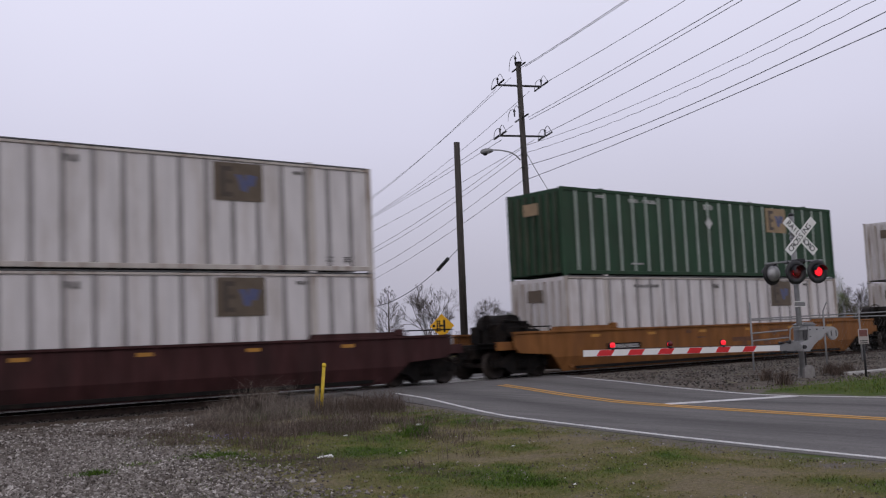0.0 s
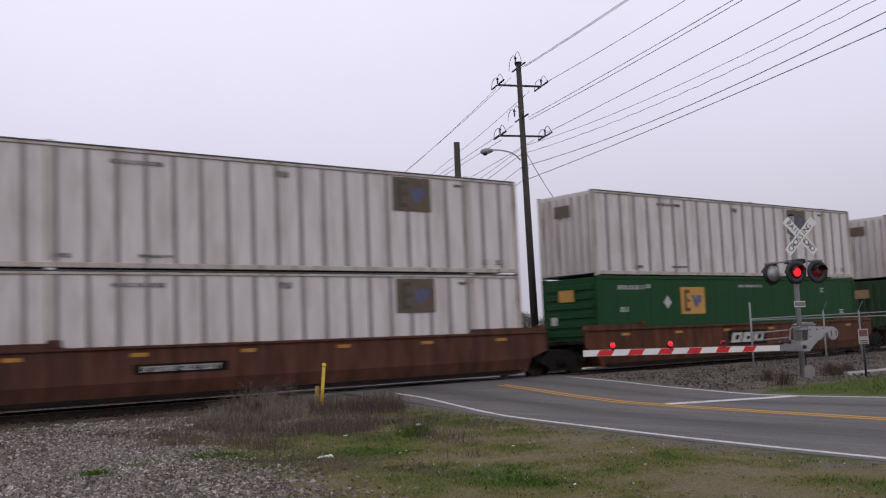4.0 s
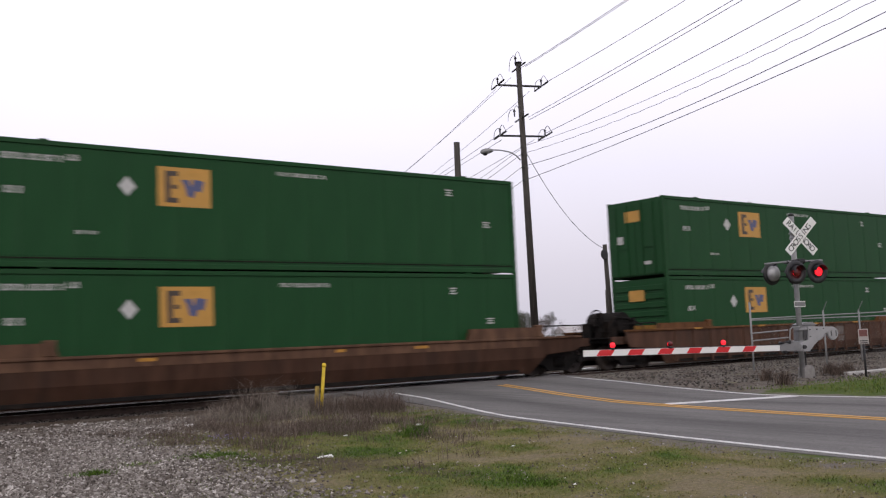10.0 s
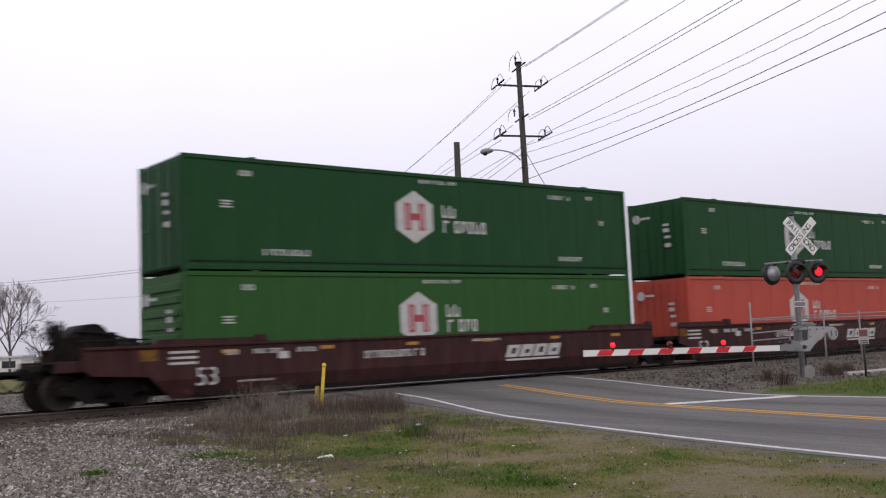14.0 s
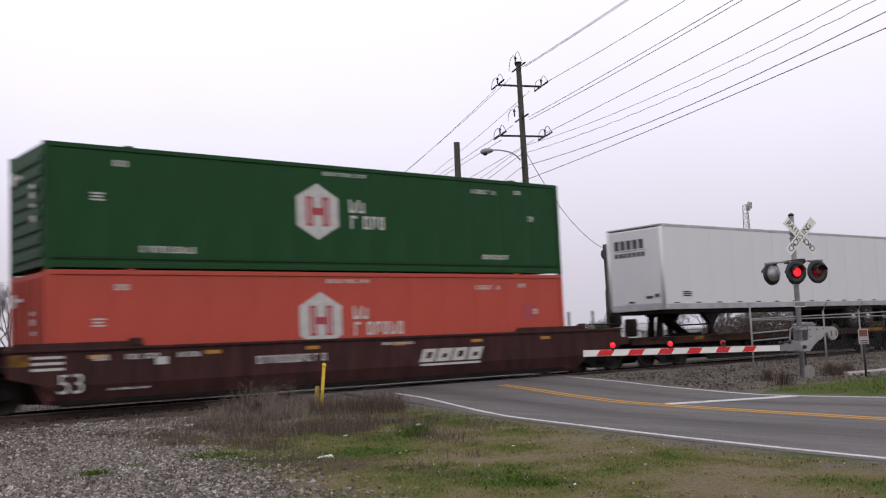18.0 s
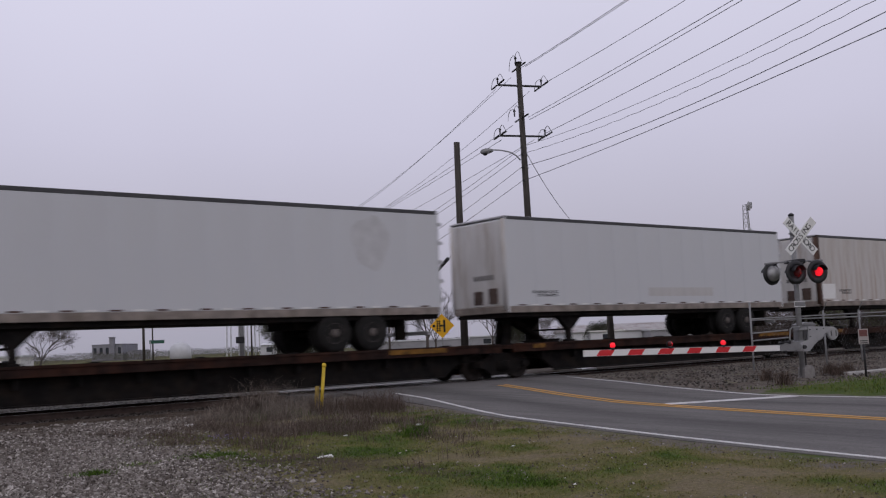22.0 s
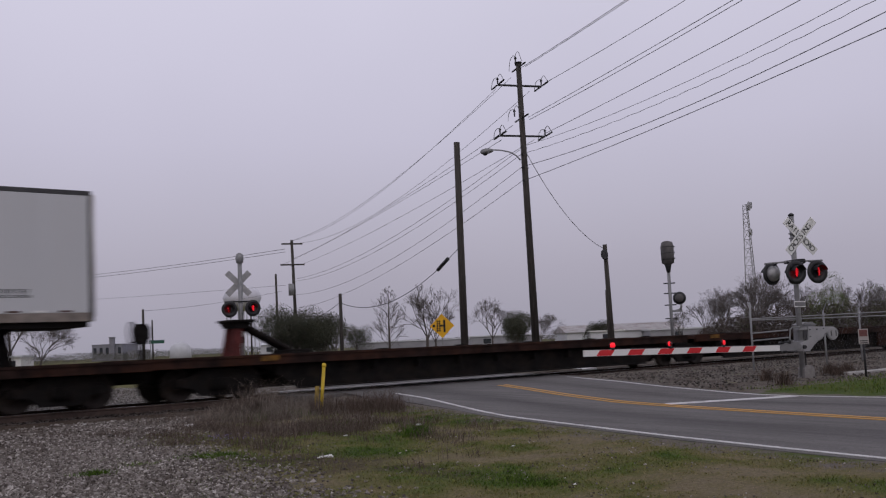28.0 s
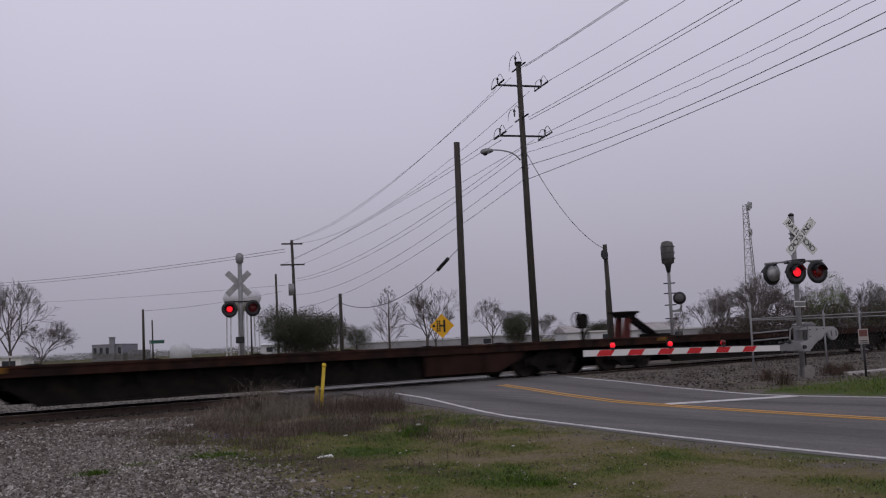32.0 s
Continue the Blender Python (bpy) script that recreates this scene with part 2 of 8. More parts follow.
TRAILER_OLD = mat("streaked_trailer_skin", (0.50, 0.48, 0.455), 0.5, 0, 0.08, 2.0, (0.29, 0.20, 0.13), 0.85, 1.5, (2.6, 1, 0.14), 0.04, spec=0.3)
RUSTY = mat("rusted_door_steel", (0.40, 0.35, 0.30), 0.7, 0, 0.25, 3.0, (0.12, 0.052, 0.028), 0.95, 2.0, (2.0, 2.0, 0.25), 0.1)
DARK_RUST = mat("dark_rusted_post", (0.075, 0.042, 0.030), 0.8, 0, 0.35, 4.0, (0.05, 0.024, 0.016), 0.95, 2.2, (2, 2, 0.5), 0.1)
ALU = mat("dull_aluminium", (0.42, 0.42, 0.43), 0.45, 0.6, 0.2, 4.0, (0.2, 0.19, 0.18), 0.5, 2.0)
WELL_BROWN = mat("oxide_brown_well", (0.092, 0.037, 0.021), 0.75, 0, 0.35, 2.6, (0.036, 0.021, 0.016), 0.85, 0.9, (1.5, 1, 0.35), 0.1, spec=0.12)
WELL_DARK = mat("dark_brown_well", (0.082, 0.036, 0.024), 0.7, 0, 0.35, 2.6, (0.045, 0.026, 0.022), 0.8, 0.8, (1.5, 1, 0.35), 0.1, spec=0.12)
WELL_DULL = mat("dull_brown_well", (0.050, 0.025, 0.0155), 0.75, 0, 0.35, 2.6, (0.032, 0.020, 0.015), 0.85, 0.9, (1.5, 1, 0.35), 0.1, spec=0.12)
WELL_MAROON = mat("maroon_well", (0.046, 0.019, 0.0185), 0.7, 0, 0.35, 2.6, (0.026, 0.017, 0.016), 0.75, 0.9, (1.5, 1, 0.35), 0.1, spec=0.12)
WELL_STAKED = mat("muted_rust_well", (0.080, 0.042, 0.028), 0.75, 0, 0.3, 2.4, (0.038, 0.026, 0.02), 0.9, 1.0, (1.5, 1, 0.4), 0.1, spec=0.12)
# tan raised in tone: light on the upper side is put into the colour
FLANGE_DULL = mat("lit_tan_band", (0.105, 0.058, 0.036), 0.75, 0, 0.3, 3.0, (0.06, 0.034, 0.024), 0.9, 1.2, (1.5, 1, 0.6), 0.1, spec=0.12)
FLANGE_ORANGE = mat("worn_orange_flange", (0.115, 0.052, 0.022), 0.75, 0, 0.3, 3.0, (0.07, 0.032, 0.02), 0.9, 1.6, (1.5, 1, 1), 0.1, spec=0.12)
WELL_YELLOW = mat("ochre_well", (0.205, 0.088, 0.028), 0.7, 0, 0.32, 2.6, (0.075, 0.036, 0.02), 0.9, 1.3, (1.5, 1, 0.35), 0.1, spec=0.12)
FLAT_RUST = mat("rusty_deck_edge", (0.019, 0.0105, 0.0085), 0.85, 0, 0.6, 3.0, (0.062, 0.024, 0.013), 0.85, 0.9, (1, 1, 1), 0.25, spec=0.14)
SKIRT_RUST = mat("rusty_side_skirt", (0.030, 0.0145, 0.011), 0.85, 0, 0.4, 2.0, (0.012, 0.009, 0.008), 0.8, 1.0, (1, 1, 0.5), 0.2, spec=0.12)
EDGE_YELLOW = mat("worn_yellow_edge", (0.17, 0.085, 0.018), 0.75, 0, 0.3, 6.0, (0.035, 0.02, 0.012), 0.95, 2.6, (1, 1, 1), 0.15, spec=0.15)
BLACK = mat("grimy_black_steel", (0.0085, 0.0075, 0.007), 0.85, 0, 0.5, 5.0, (0.028, 0.019, 0.014), 0.7, 1.7, spec=0.14)
WHEEL = mat("worn_wheel_steel", (0.034, 0.028, 0.025), 0.6, 0.2, 0.35, 6.0, (0.075, 0.052, 0.04), 0.6, 2.0, spec=0.12)
TREAD = mat("polished_rail_steel", (0.42, 0.41, 0.40), 0.3, 0.8, 0.2, 8.0)
TYRE = mat("tyre_rubber", (0.013, 0.0125, 0.012), 0.85, 0, 0.3, 6.0, (0.032, 0.028, 0.025), 0.5, 3.0, spec=0.2)
RIM = mat("white_steel_rim", (0.5, 0.5, 0.5), 0.5, 0.2, 0.2, 6.0, (0.2, 0.17, 0.14), 0.5, 4.0)
RIM_DIRTY = mat("dirty_steel_rim", (0.12, 0.105, 0.095), 0.7, 0, 0.3, 6.0, (0.05, 0.04, 0.035), 0.6, 4.0, spec=0.2)
GRIME = mat("grimy_trailer_rail", (0.23, 0.20, 0.175), 0.7, 0, 0.25, 4.0, (0.10, 0.075, 0.055), 0.8, 1.6, (1, 1, 1), 0.05, spec=0.2)
SERVICE = mat("rusty_service_box", (0.075, 0.05, 0.04), 0.8, 0, 0.3, 5.0)
END_GREEN = mat("grimy_green_end", (0.040, 0.052, 0.034), 0.7, 0, 0.3, 4.0, (0.10, 0.085, 0.06), 0.7, 2.5, (2, 2, 0.4), 0.06, spec=0.2)
YELLOW = mat("reflective_yellow", (0.40, 0.19, 0.025), 0.55, 0, 0.2, 6.0, (0.16, 0.085, 0.03), 0.5, 3.0)
SIGN_YELLOW = mat("warning_sign_yellow", (0.80, 0.42, 0.01), 0.45, 0, 0.05, 6.0)
POST_YELLOW = mat("marker_post_yellow", (0.60, 0.42, 0.035), 0.6, 0, 0.15, 9.0, (0.3, 0.22, 0.06), 0.6, 6.0, spec=0.25)
DARK_MARK = mat("dark_lettering", (0.15, 0.143, 0.138), 0.6, 0, 0.2, 8.0)
STAKE = mat("faded_yellow_stake", (0.34, 0.24, 0.06), 0.8, 0, 0.2, 9.0, (0.18, 0.13, 0.06), 0.6, 6.0)
DECAL = mat("white_lettering", (0.44, 0.44, 0.425), 0.5, 0, 0.12, 8.0, (0.35, 0.33, 0.3), 0.5, 3.0)
LOGO_YELLOW = mat("logo_yellow", (0.47, 0.25, 0.05), 0.55, 0, 0.1, 4.0, (0.34, 0.2, 0.06), 0.5, 2.0)
LOGO_DULL = mat("faded_logo_tan", (0.10, 0.075, 0.05), 0.6, 0, 0.15, 4.0, (0.10, 0.08, 0.06), 0.6, 2.0)
LOGO_TAN = mat("dusty_logo_tan", (0.27, 0.19, 0.105), 0.6, 0, 0.15, 4.0, (0.2, 0.16, 0.1), 0.6, 2.0)
LOGO_BLUE = mat("logo_blue", (0.075, 0.085, 0.17), 0.5, 0, 0.1, 6.0)
LOGO_DARK = mat("logo_dark", (0.055, 0.04, 0.03), 0.5, 0, 0.1, 6.0)
LOGO_RED = mat("logo_red", (0.33, 0.05, 0.06), 0.5, 0, 0.1, 6.0)
STEEL = mat("galvanised_steel", (0.235, 0.237, 0.24), 0.55, 0.25, 0.15, 8.0, (0.22, 0.22, 0.22), 0.5, 4.0)
DARK_STEEL = mat("dark_signal_steel", (0.016, 0.016, 0.018), 0.5, 0, 0.25, 8.0)
SIGN_WHITE = mat("sign_white", (0.72, 0.72, 0.70), 0.4, 0, 0.04, 6.0, (0.5, 0.48, 0.45), 0.3, 3.0)
SIGN_BACK = mat("bare_sign_back", (0.33, 0.33, 0.33), 0.45, 0.4, 0.15, 6.0)
SIGN_BLACK = mat("sign_black", (0.012, 0.012, 0.012), 0.5, 0, 0.1, 6.0)
GATE_PALE = mat("pale_gate_casting", (0.30, 0.30, 0.305), 0.6, 0.0, 0.12, 6.0, (0.20, 0.19, 0.18), 0.5, 3.0)
GATE_GREY = mat("painted_gate_grey", (0.20, 0.20, 0.205), 0.6, 0.0, 0.15, 6.0, (0.15, 0.145, 0.14), 0.5, 3.0)
NOTICE = mat("faded_notice_white", (0.38, 0.35, 0.33), 0.6, 0, 0.1, 6.0, (0.28, 0.22, 0.2), 0.5, 3.0)
FOOTING = mat("weathered_footing", (0.21, 0.20, 0.19), 0.85, 0, 0.2, 8.0, (0.12, 0.11, 0.10), 0.6, 3.0)
FADED_RED = mat("faded_notice_red", (0.15, 0.055, 0.05), 0.6, 0, 0.15, 9.0, (0.2, 0.12, 0.1), 0.5, 5.0)
HITCH_RED = mat("hitch_red_oxide", (0.10, 0.028, 0.026), 0.8, 0, 0.3, 5.0, (0.03, 0.016, 0.014), 0.7, 3.0, spec=0.12)
GATE_RED = mat("gate_red", (0.55, 0.02, 0.025), 0.45, 0, 0.08, 6.0)
LAMP_ON = glow("lit_red_lens", (1.0, 0.012, 0.025), 0.95)
LAMP_OFF = mat("unlit_red_lens", (0.10, 0.008, 0.008), 0.25, 0, 0.1, 10.0, bump=0.05)
SIGNAL_BROWN = mat("weathered_signal_paint", (0.085, 0.08, 0.078), 0.6, 0, 0.2, 5.0, (0.13, 0.12, 0.115), 0.6, 3.0)
POLE = mat("weathered_pole_wood", (0.052, 0.046, 0.040), 0.85, 0, 0.3, 3.0, (0.04, 0.034, 0.03), 0.6, 2.0, (6, 6, 0.4), 0.3)
WIRE = mat("dark_cable", (0.03, 0.03, 0.033), 0.6, 0, 0.1, 6.0, bump=0)
ASPHALT = road_mat()
ROAD_WHITE = mat("road_paint_white", (0.60, 0.59, 0.58), 0.7, 0, 0.15, 20.0, (0.24, 0.23, 0.23), 0.8, 5.0)
ROAD_YELLOW = mat("road_paint_yellow", (0.52, 0.27, 0.05), 0.7, 0, 0.15, 20.0, (0.22, 0.15, 0.08), 0.6, 5.0)
TIE = mat("tarred_tie_wood", (0.055, 0.045, 0.038), 0.9, 0, 0.35, 4.0, (0.1, 0.085, 0.075), 0.5, 3.0)
BALLAST = mat("ballast_stone", (0.062, 0.050, 0.042), 0.95, 0, 0.5, 16.0, (0.045, 0.038, 0.034), 0.6, 1.0, (1, 1, 1), 0.9, 20.0)
CONCRETE = mat("pale_concrete", (0.36, 0.35, 0.33), 0.85, 0, 0.15, 8.0, (0.22, 0.21, 0.2), 0.5, 2.0)
RAIL_RUST = mat("rail_rust", (0.075, 0.052, 0.042), 0.75, 0.2, 0.3, 5.0)


# ---- builders ----
def box(bm, x0, x1, y0, y1, z0, z1, bevel=0.0):
    vs = [bm.verts.new((x, y, z)) for x in (x0, x1) for y in (y0, y1) for z in (z0, z1)]
    fs = [bm.faces.new([vs[i] for i in q]) for q in ((0, 1, 3, 2), (4, 6, 7, 5), (0, 4, 5, 1), (2, 3, 7, 6), (0, 2, 6, 4), (1, 5, 7, 3))]
    if bevel:
        es = {e for f in fs for e in f.edges}
        bmesh.ops.bevel(bm, geom=list(es), offset=bevel, segments=1, affect="EDGES", profile=0.5)
    return bm


def prism(bm, pts, y0, y1):
    """A polygon in the xz plane, extruded from y0 to y1."""
    a = [bm.verts.new((x, y0, z)) for x, z in pts]
    b = [bm.verts.new((x, y1, z)) for x, z in pts]
    n = len(pts)
    bm.faces.new(a)
    bm.faces.new(b[::-1])
    for i in range(n):
        bm.faces.new((a[i], b[i], b[(i + 1) % n], a[(i + 1) % n]))
    bmesh.ops.recalc_face_normals(bm, faces=bm.faces[:])
    return bm


def rod(bm, p, q, r0, r1=None, n=8, caps=True):
    p, q = Vector(p), Vector(q)
    r1 = r0 if r1 is None else r1
    d = (q - p).normalized()
    s = d.orthogonal().normalized()
    t = d.cross(s)
    ring = lambda c, r: [bm.verts.new(c + (s * math.cos(a) + t * math.sin(a)) * r) for a in (2 * math.pi * i / n for i in range(n))]
    a, b = ring(p, r0), ring(q, r1)
    for i in range(n):
        f = bm.faces.new((a[i], a[(i + 1) % n], b[(i + 1) % n], b[i]))
        f.smooth = n > 6
    if caps:
        bm.faces.new(a[::-1])
        bm.faces.new(b)
    return bm


def tube(bm, pts, r, n=6, loop=False):
    """One continuous bent pipe through the points."""
    pts = [Vector(p) for p in pts]
    rings = []
    m = len(pts)
    for i, p in enumerate(pts):
        a = pts[i - 1] if (i or loop) else p
        b = pts[(i + 1) % m] if (i < m - 1 or loop) else p
        d = (b - a).normalized()
        s = d.cross(Vector((0.3, 0.2, 0.93))).normalized()
        t = d.cross(s)
        rings.append([bm.verts.new(p + (s * math.cos(k) + t * math.sin(k)) * r) for k in (2 * math.pi * j / n for j in range(n))])
    for p, q in list(zip(rings, rings[1:])) + ([(rings[-1], rings[0])] if loop else []):
        for k in range(n):
            bm.faces.new((p[k], p[(k + 1) % n], q[(k + 1) % n], q[k]))
    return bm


def lathe(bm, profile, axis_y=True, n=20, center=(0, 0, 0)):
    """A profile of (radius, offset) turned about the y axis (or z)."""
    rings = []
    for r, o in profile:
        ring = []
        for i in range(n):
            a = 2 * math.pi * i / n
            v = (math.cos(a) * r, o, math.sin(a) * r) if axis_y else (math.cos(a) * r, math.sin(a) * r, o)
            ring.append(bm.verts.new(Vector(v) + Vector(center)))
        rings.append(ring)
    for a, b in zip(rings, rings[1:]):
        for i in range(n):
            f = bm.faces.new((a[i], a[(i + 1) % n], b[(i + 1) % n], b[i]))
            f.smooth = True
    bm.faces.new(rings[0][::-1])
    bm.faces.new(rings[-1])
    bmesh.ops.recalc_face_normals(bm, faces=bm.faces[:])
    return bm


def mesh_of(name, bm, material):
    me = bpy.data.meshes.new(name)
    bm.to_mesh(me)
    bm.free()
    me.materials.append(material)
    return me


def part(name, bm, material, parent=None, label="", at=None, kind=""):
    """Links a bmesh (or a shared mesh) as one mesh object under a thing or a part."""
    me = mesh_of(name, bm, material) if isinstance(bm, bmesh.types.BMesh) else bm
    ob = new(name, me)
    if parent is not None:
        ob.parent = parent
    if at is not None:
        ob.matrix_basis = at
    return tagged(ob, label=label, kind=kind)


def thing(name, label, category, group="", kind=""):
    return tagged(new(name), label, category, group, kind)


def words(text, size, material):
    """Flat letters in the built-in font as a mesh, centred, in the xy plane."""
    cu = bpy.data.curves.new("letters", "FONT")
    cu.body, cu.size, cu.align_x, cu.align_y, cu.extrude = text, size, "CENTER", "CENTER", 0.002
    ob = bpy.data.objects.new("letters", cu)
    scene.collection.objects.link(ob)
    me = bpy.data.meshes.new_from_object(ob.evaluated_get(bpy.context.evaluated_depsgraph_get()))
    bpy.data.objects.remove(ob)
    bpy.data.curves.remove(cu)
    me.materials.clear()
    me.materials.append(material)
    return me


BM = bmesh.new
SHARED = {}


def shared(key, make):
    if key not in SHARED:
        SHARED[key] = make()
    return SHARED[key]


# ---- ground, road and track ----
def road_z(y):
    return float(np.interp(y, [-60, -24, -18, -14, -10, -6, -3], [-0.6, -0.36, -0.26, -0.19, -0.12, -0.04, 0.0]))


def near_edge(y):
    return float(np.interp(y, [-60, -18.5, -17.27, -15.42, -14.22, -12.81, -11.13, -9.79, -8.02, -6.07, -3.95, 80], [8.4, 10.5, 10.65, 10.92, 11.16, 11.45, 11.82, 12.32, 13.09, 13.93, 14.70, 47.0]))


def far_edge(y):
    return float(np.interp(y, [-60, -17, -14.46, -13.25, -12.12, -11.23, -10.15, -9.1, -7.81, -6.2, -3.96, -2.43, 80], [18.0, 18.6, 18.21, 17.97, 17.86, 18.1, 18.55, 18.94, 19.5, 20.31, 21.3, 22.05, 55.0]))


def mid_line(y):
    return float(np.interp(y, [-60, -16.4, -14.77, -13.63, -12.31, -10.71, -8.22, -6.5, -3.97, 80], [12.4, 14.44, 14.6, 14.71, 14.87, 15.16, 16.14, 16.94, 18.14, 51.0]))


def shoulder(y):
    """Width of the worn asphalt outside the near edge line."""
    return float(np.interp(y, [-60, -11.5, -9, -4], [0.2, 0.2, 0.35, 1.0]))


def ground_z(x, y):
    base = road_z(y) - 0.008
    if near_edge(y) + 0.3 < x < far_edge(y) - 0.3:
        return base - 0.09
    if abs(y) < 2.2:
        return -0.36
    return base - 0.12 * float(np.interp(abs(y), [8, 11], [1, 0])) * float(np.interp(near_edge(y) - x, [0.5, 2.0], [0, 1]))


def soil_patch(x, y):
    """Dark dead growth and soil showing between the weeds and the gravel."""
    return 0.1 + 0.52 * max(math.exp(-((x - 8.6) / 1.7) ** 2 - ((y + 9.4) / 2.6) ** 2), 0.95 * math.exp(-((x - 6.5) / 1.3) ** 2 - ((y + 13.2) / 1.9) ** 2))


def level_by_road(x, y):
    return float(np.interp(max(near_edge(y) - x, x - far_edge(y)), [0.2, 1.3], [0.1, 1.0]))


def build_ground():
    xs = np.unique(np.concatenate([np.linspace(-14, 46, 181), np.geomspace(46, 4000, 30), -np.geomspace(14, 4000, 30)]))
    ys = np.unique(np.concatenate([np.linspace(-26, 10, 145), np.geomspace(10, 4500, 34), -np.geomspace(26, 1500, 20)]))
    co, fs, gv, sv, tv = [], [], [], [], []
    for y in ys:
        for x in xs:
            z = ground_z(x, y)
            if -30 < y < 12 and -16 < x < 50:
                z += (0.035 * noise.noise((x * 0.5, y * 0.5, 3.0)) + 0.02 * noise.noise((x * 2.1, y * 2.1, 7.0))) * level_by_road(x, y)
            co.append((x, y, z))
            g = 0.25
            edge = np.interp(y, [-26, -20, -15.6, -13, -10, -8, -5, -3], [3.4, 4.3, 4.9, 5.4, 6.3, 7.0, 9.6, 11.0])
            g = max(g, float(np.interp(edge - x, [-1.3, 1.3], [0.18, 0.85])))
            if -3.2 < y < 14:
                g = max(g, 0.80)
            if 18 < x < 60 and -11.5 < y < -3:
                g = max(g, 0.62)
            if x > 19.5 and y < -11.3:
                g = 0.1
            if near_edge(y) - shoulder(y) - 0.7 < x < far_edge(y) + 0.9 and y < -2.5:
                g = max(g, 0.80 if y > -9.5 else 0.52)
            gv.append(g)
            # the band along the track mixes dirt with shade of the ballast slope, as colour
            sv.append(max(float(np.interp(y, [-4.4, -3.6, 3, 6], [0.1, 0.62, 0.62, 0.3])), 0.5 if noise.noise((x * 0.8, y * 0.8, 9)) < (-0.04 if y > -9.5 else -0.30) and x < 7.6 else 0.1, soil_patch(x, y)) if x < 13 and -26 < y < 12 else (0.44 if x > 18 and -11.3 < y < 12 else 0.1))
            tv.append(verge_tone(x, y) if -26 < y < 0 and -2 < x < 14 else (0.82 if x > 18 and -30 < y < -11 else 0.45))
    nx = len(xs)
    for j in range(len(ys) - 1):
        for i in range(nx - 1):
            fs.append((j * nx + i, j * nx + i + 1, (j + 1) * nx + i + 1, (j + 1) * nx + i))
    me = bpy.data.meshes.new("ground")
    me.from_pydata(co, [], fs)
    a = me.attributes.new("gravel", "FLOAT", "POINT")
    a.data.foreach_set("value", gv)
    me.attributes.new("soil", "FLOAT", "POINT").data.foreach_set("value", sv)
    me.attributes.new("tone", "FLOAT", "POINT").data.foreach_set("value", tv)
    me.materials.append(ground_mat())
    for p in me.polygons:
        p.use_smooth = True
    tagged(new("ground", me), "patchy winter grass and grey gravel beside the railway", "ground", kind="structure")


def strip(name, left, right, y0, y1, lift, depth, material, step=0.5):
    """A band of road or paint that follows the road's surface between two edges."""
    ys = [y0] + [k * step for k in range(math.ceil(y0 / step + 0.01), math.floor(y1 / step - 0.01) + 1)] + [y1]
    n = len(ys) - 1
    bm = BM()
    rows = []
    for y in ys:
        z = road_z(y) + lift
        a, b = left(y), right(y)
        rows.append([bm.verts.new(v) for v in ((a, y, z), (b, y, z), (b, y, z - depth), (a, y, z - depth))])
    for p, q in zip(rows, rows[1:]):
        for k in range(4):
            bm.faces.new((p[k], p[(k + 1) % 4], q[(k + 1) % 4], q[k]))
    bm.faces.new(rows[0])
    bm.faces.new(rows[-1][::-1])
    bmesh.ops.recalc_face_normals(bm, faces=bm.faces[:])
    me = mesh_of(name, bm, material)
    me.attributes.new("across", "FLOAT", "POINT").data.foreach_set("value", [0.0, 1.0, 1.0, 0.0] * (n + 1))
    return me


def build_road():
    road = tagged(new("road", strip("road", lambda y: near_edge(y) - shoulder(y), lambda y: far_edge(y) + 0.25, -60, -1.9, 0.0, 0.3, ASPHALT)),
                  "grey two-lane asphalt road humped over the crossing", "road", kind="structure")
    part("far_carriageway", strip("far_carriageway", lambda y: near_edge(y) - 0.35, lambda y: far_edge(y) + 0.3, 1.9, 80, 0.0, 0.3, ASPHALT, 2.0), ASPHALT, road)
    for nm, l, r, a, b, m, lab in (
            ("edge_line", lambda y: near_edge(y) - 0.048, lambda y: near_edge(y) + 0.048, -60, -3.9, ROAD_WHITE, "worn white edge line"),
            ("edge_line", lambda y: far_edge(y) - 0.048, lambda y: far_edge(y) + 0.048, -60, -2.6, ROAD_WHITE, "worn white edge line"),
            ("centre_line", lambda y: mid_line(y) - 0.17, lambda y: mid_line(y) - 0.06, -60, -3.9, ROAD_YELLOW, "faded yellow centre line"),
            ("centre_line", lambda y: mid_line(y) + 0.06, lambda y: mid_line(y) + 0.17, -60, -3.9, ROAD_YELLOW, "faded yellow centre line")):
        part(nm, strip(nm, l, r, a, b, 0.008, 0.006, m), m, road, lab)
    bm = BM()
    rows = []
    for i in range(11):
        t = i / 10
        x, y = 15.13 + (17.77 - 15.13) * t, -11.85 + (-12.83 + 11.85) * t
        rows.append([bm.verts.new((x + dx, y + dy, road_z(y + dy) + 0.009)) for dx, dy in ((0.085, 0.155), (-0.085, -0.155))])
    for p, q in zip(rows, rows[1:]):
        bm.faces.new((p[0], p[1], q[1], q[0]))
    part("stop_line", bm, ROAD_WHITE, road, "white stop line")


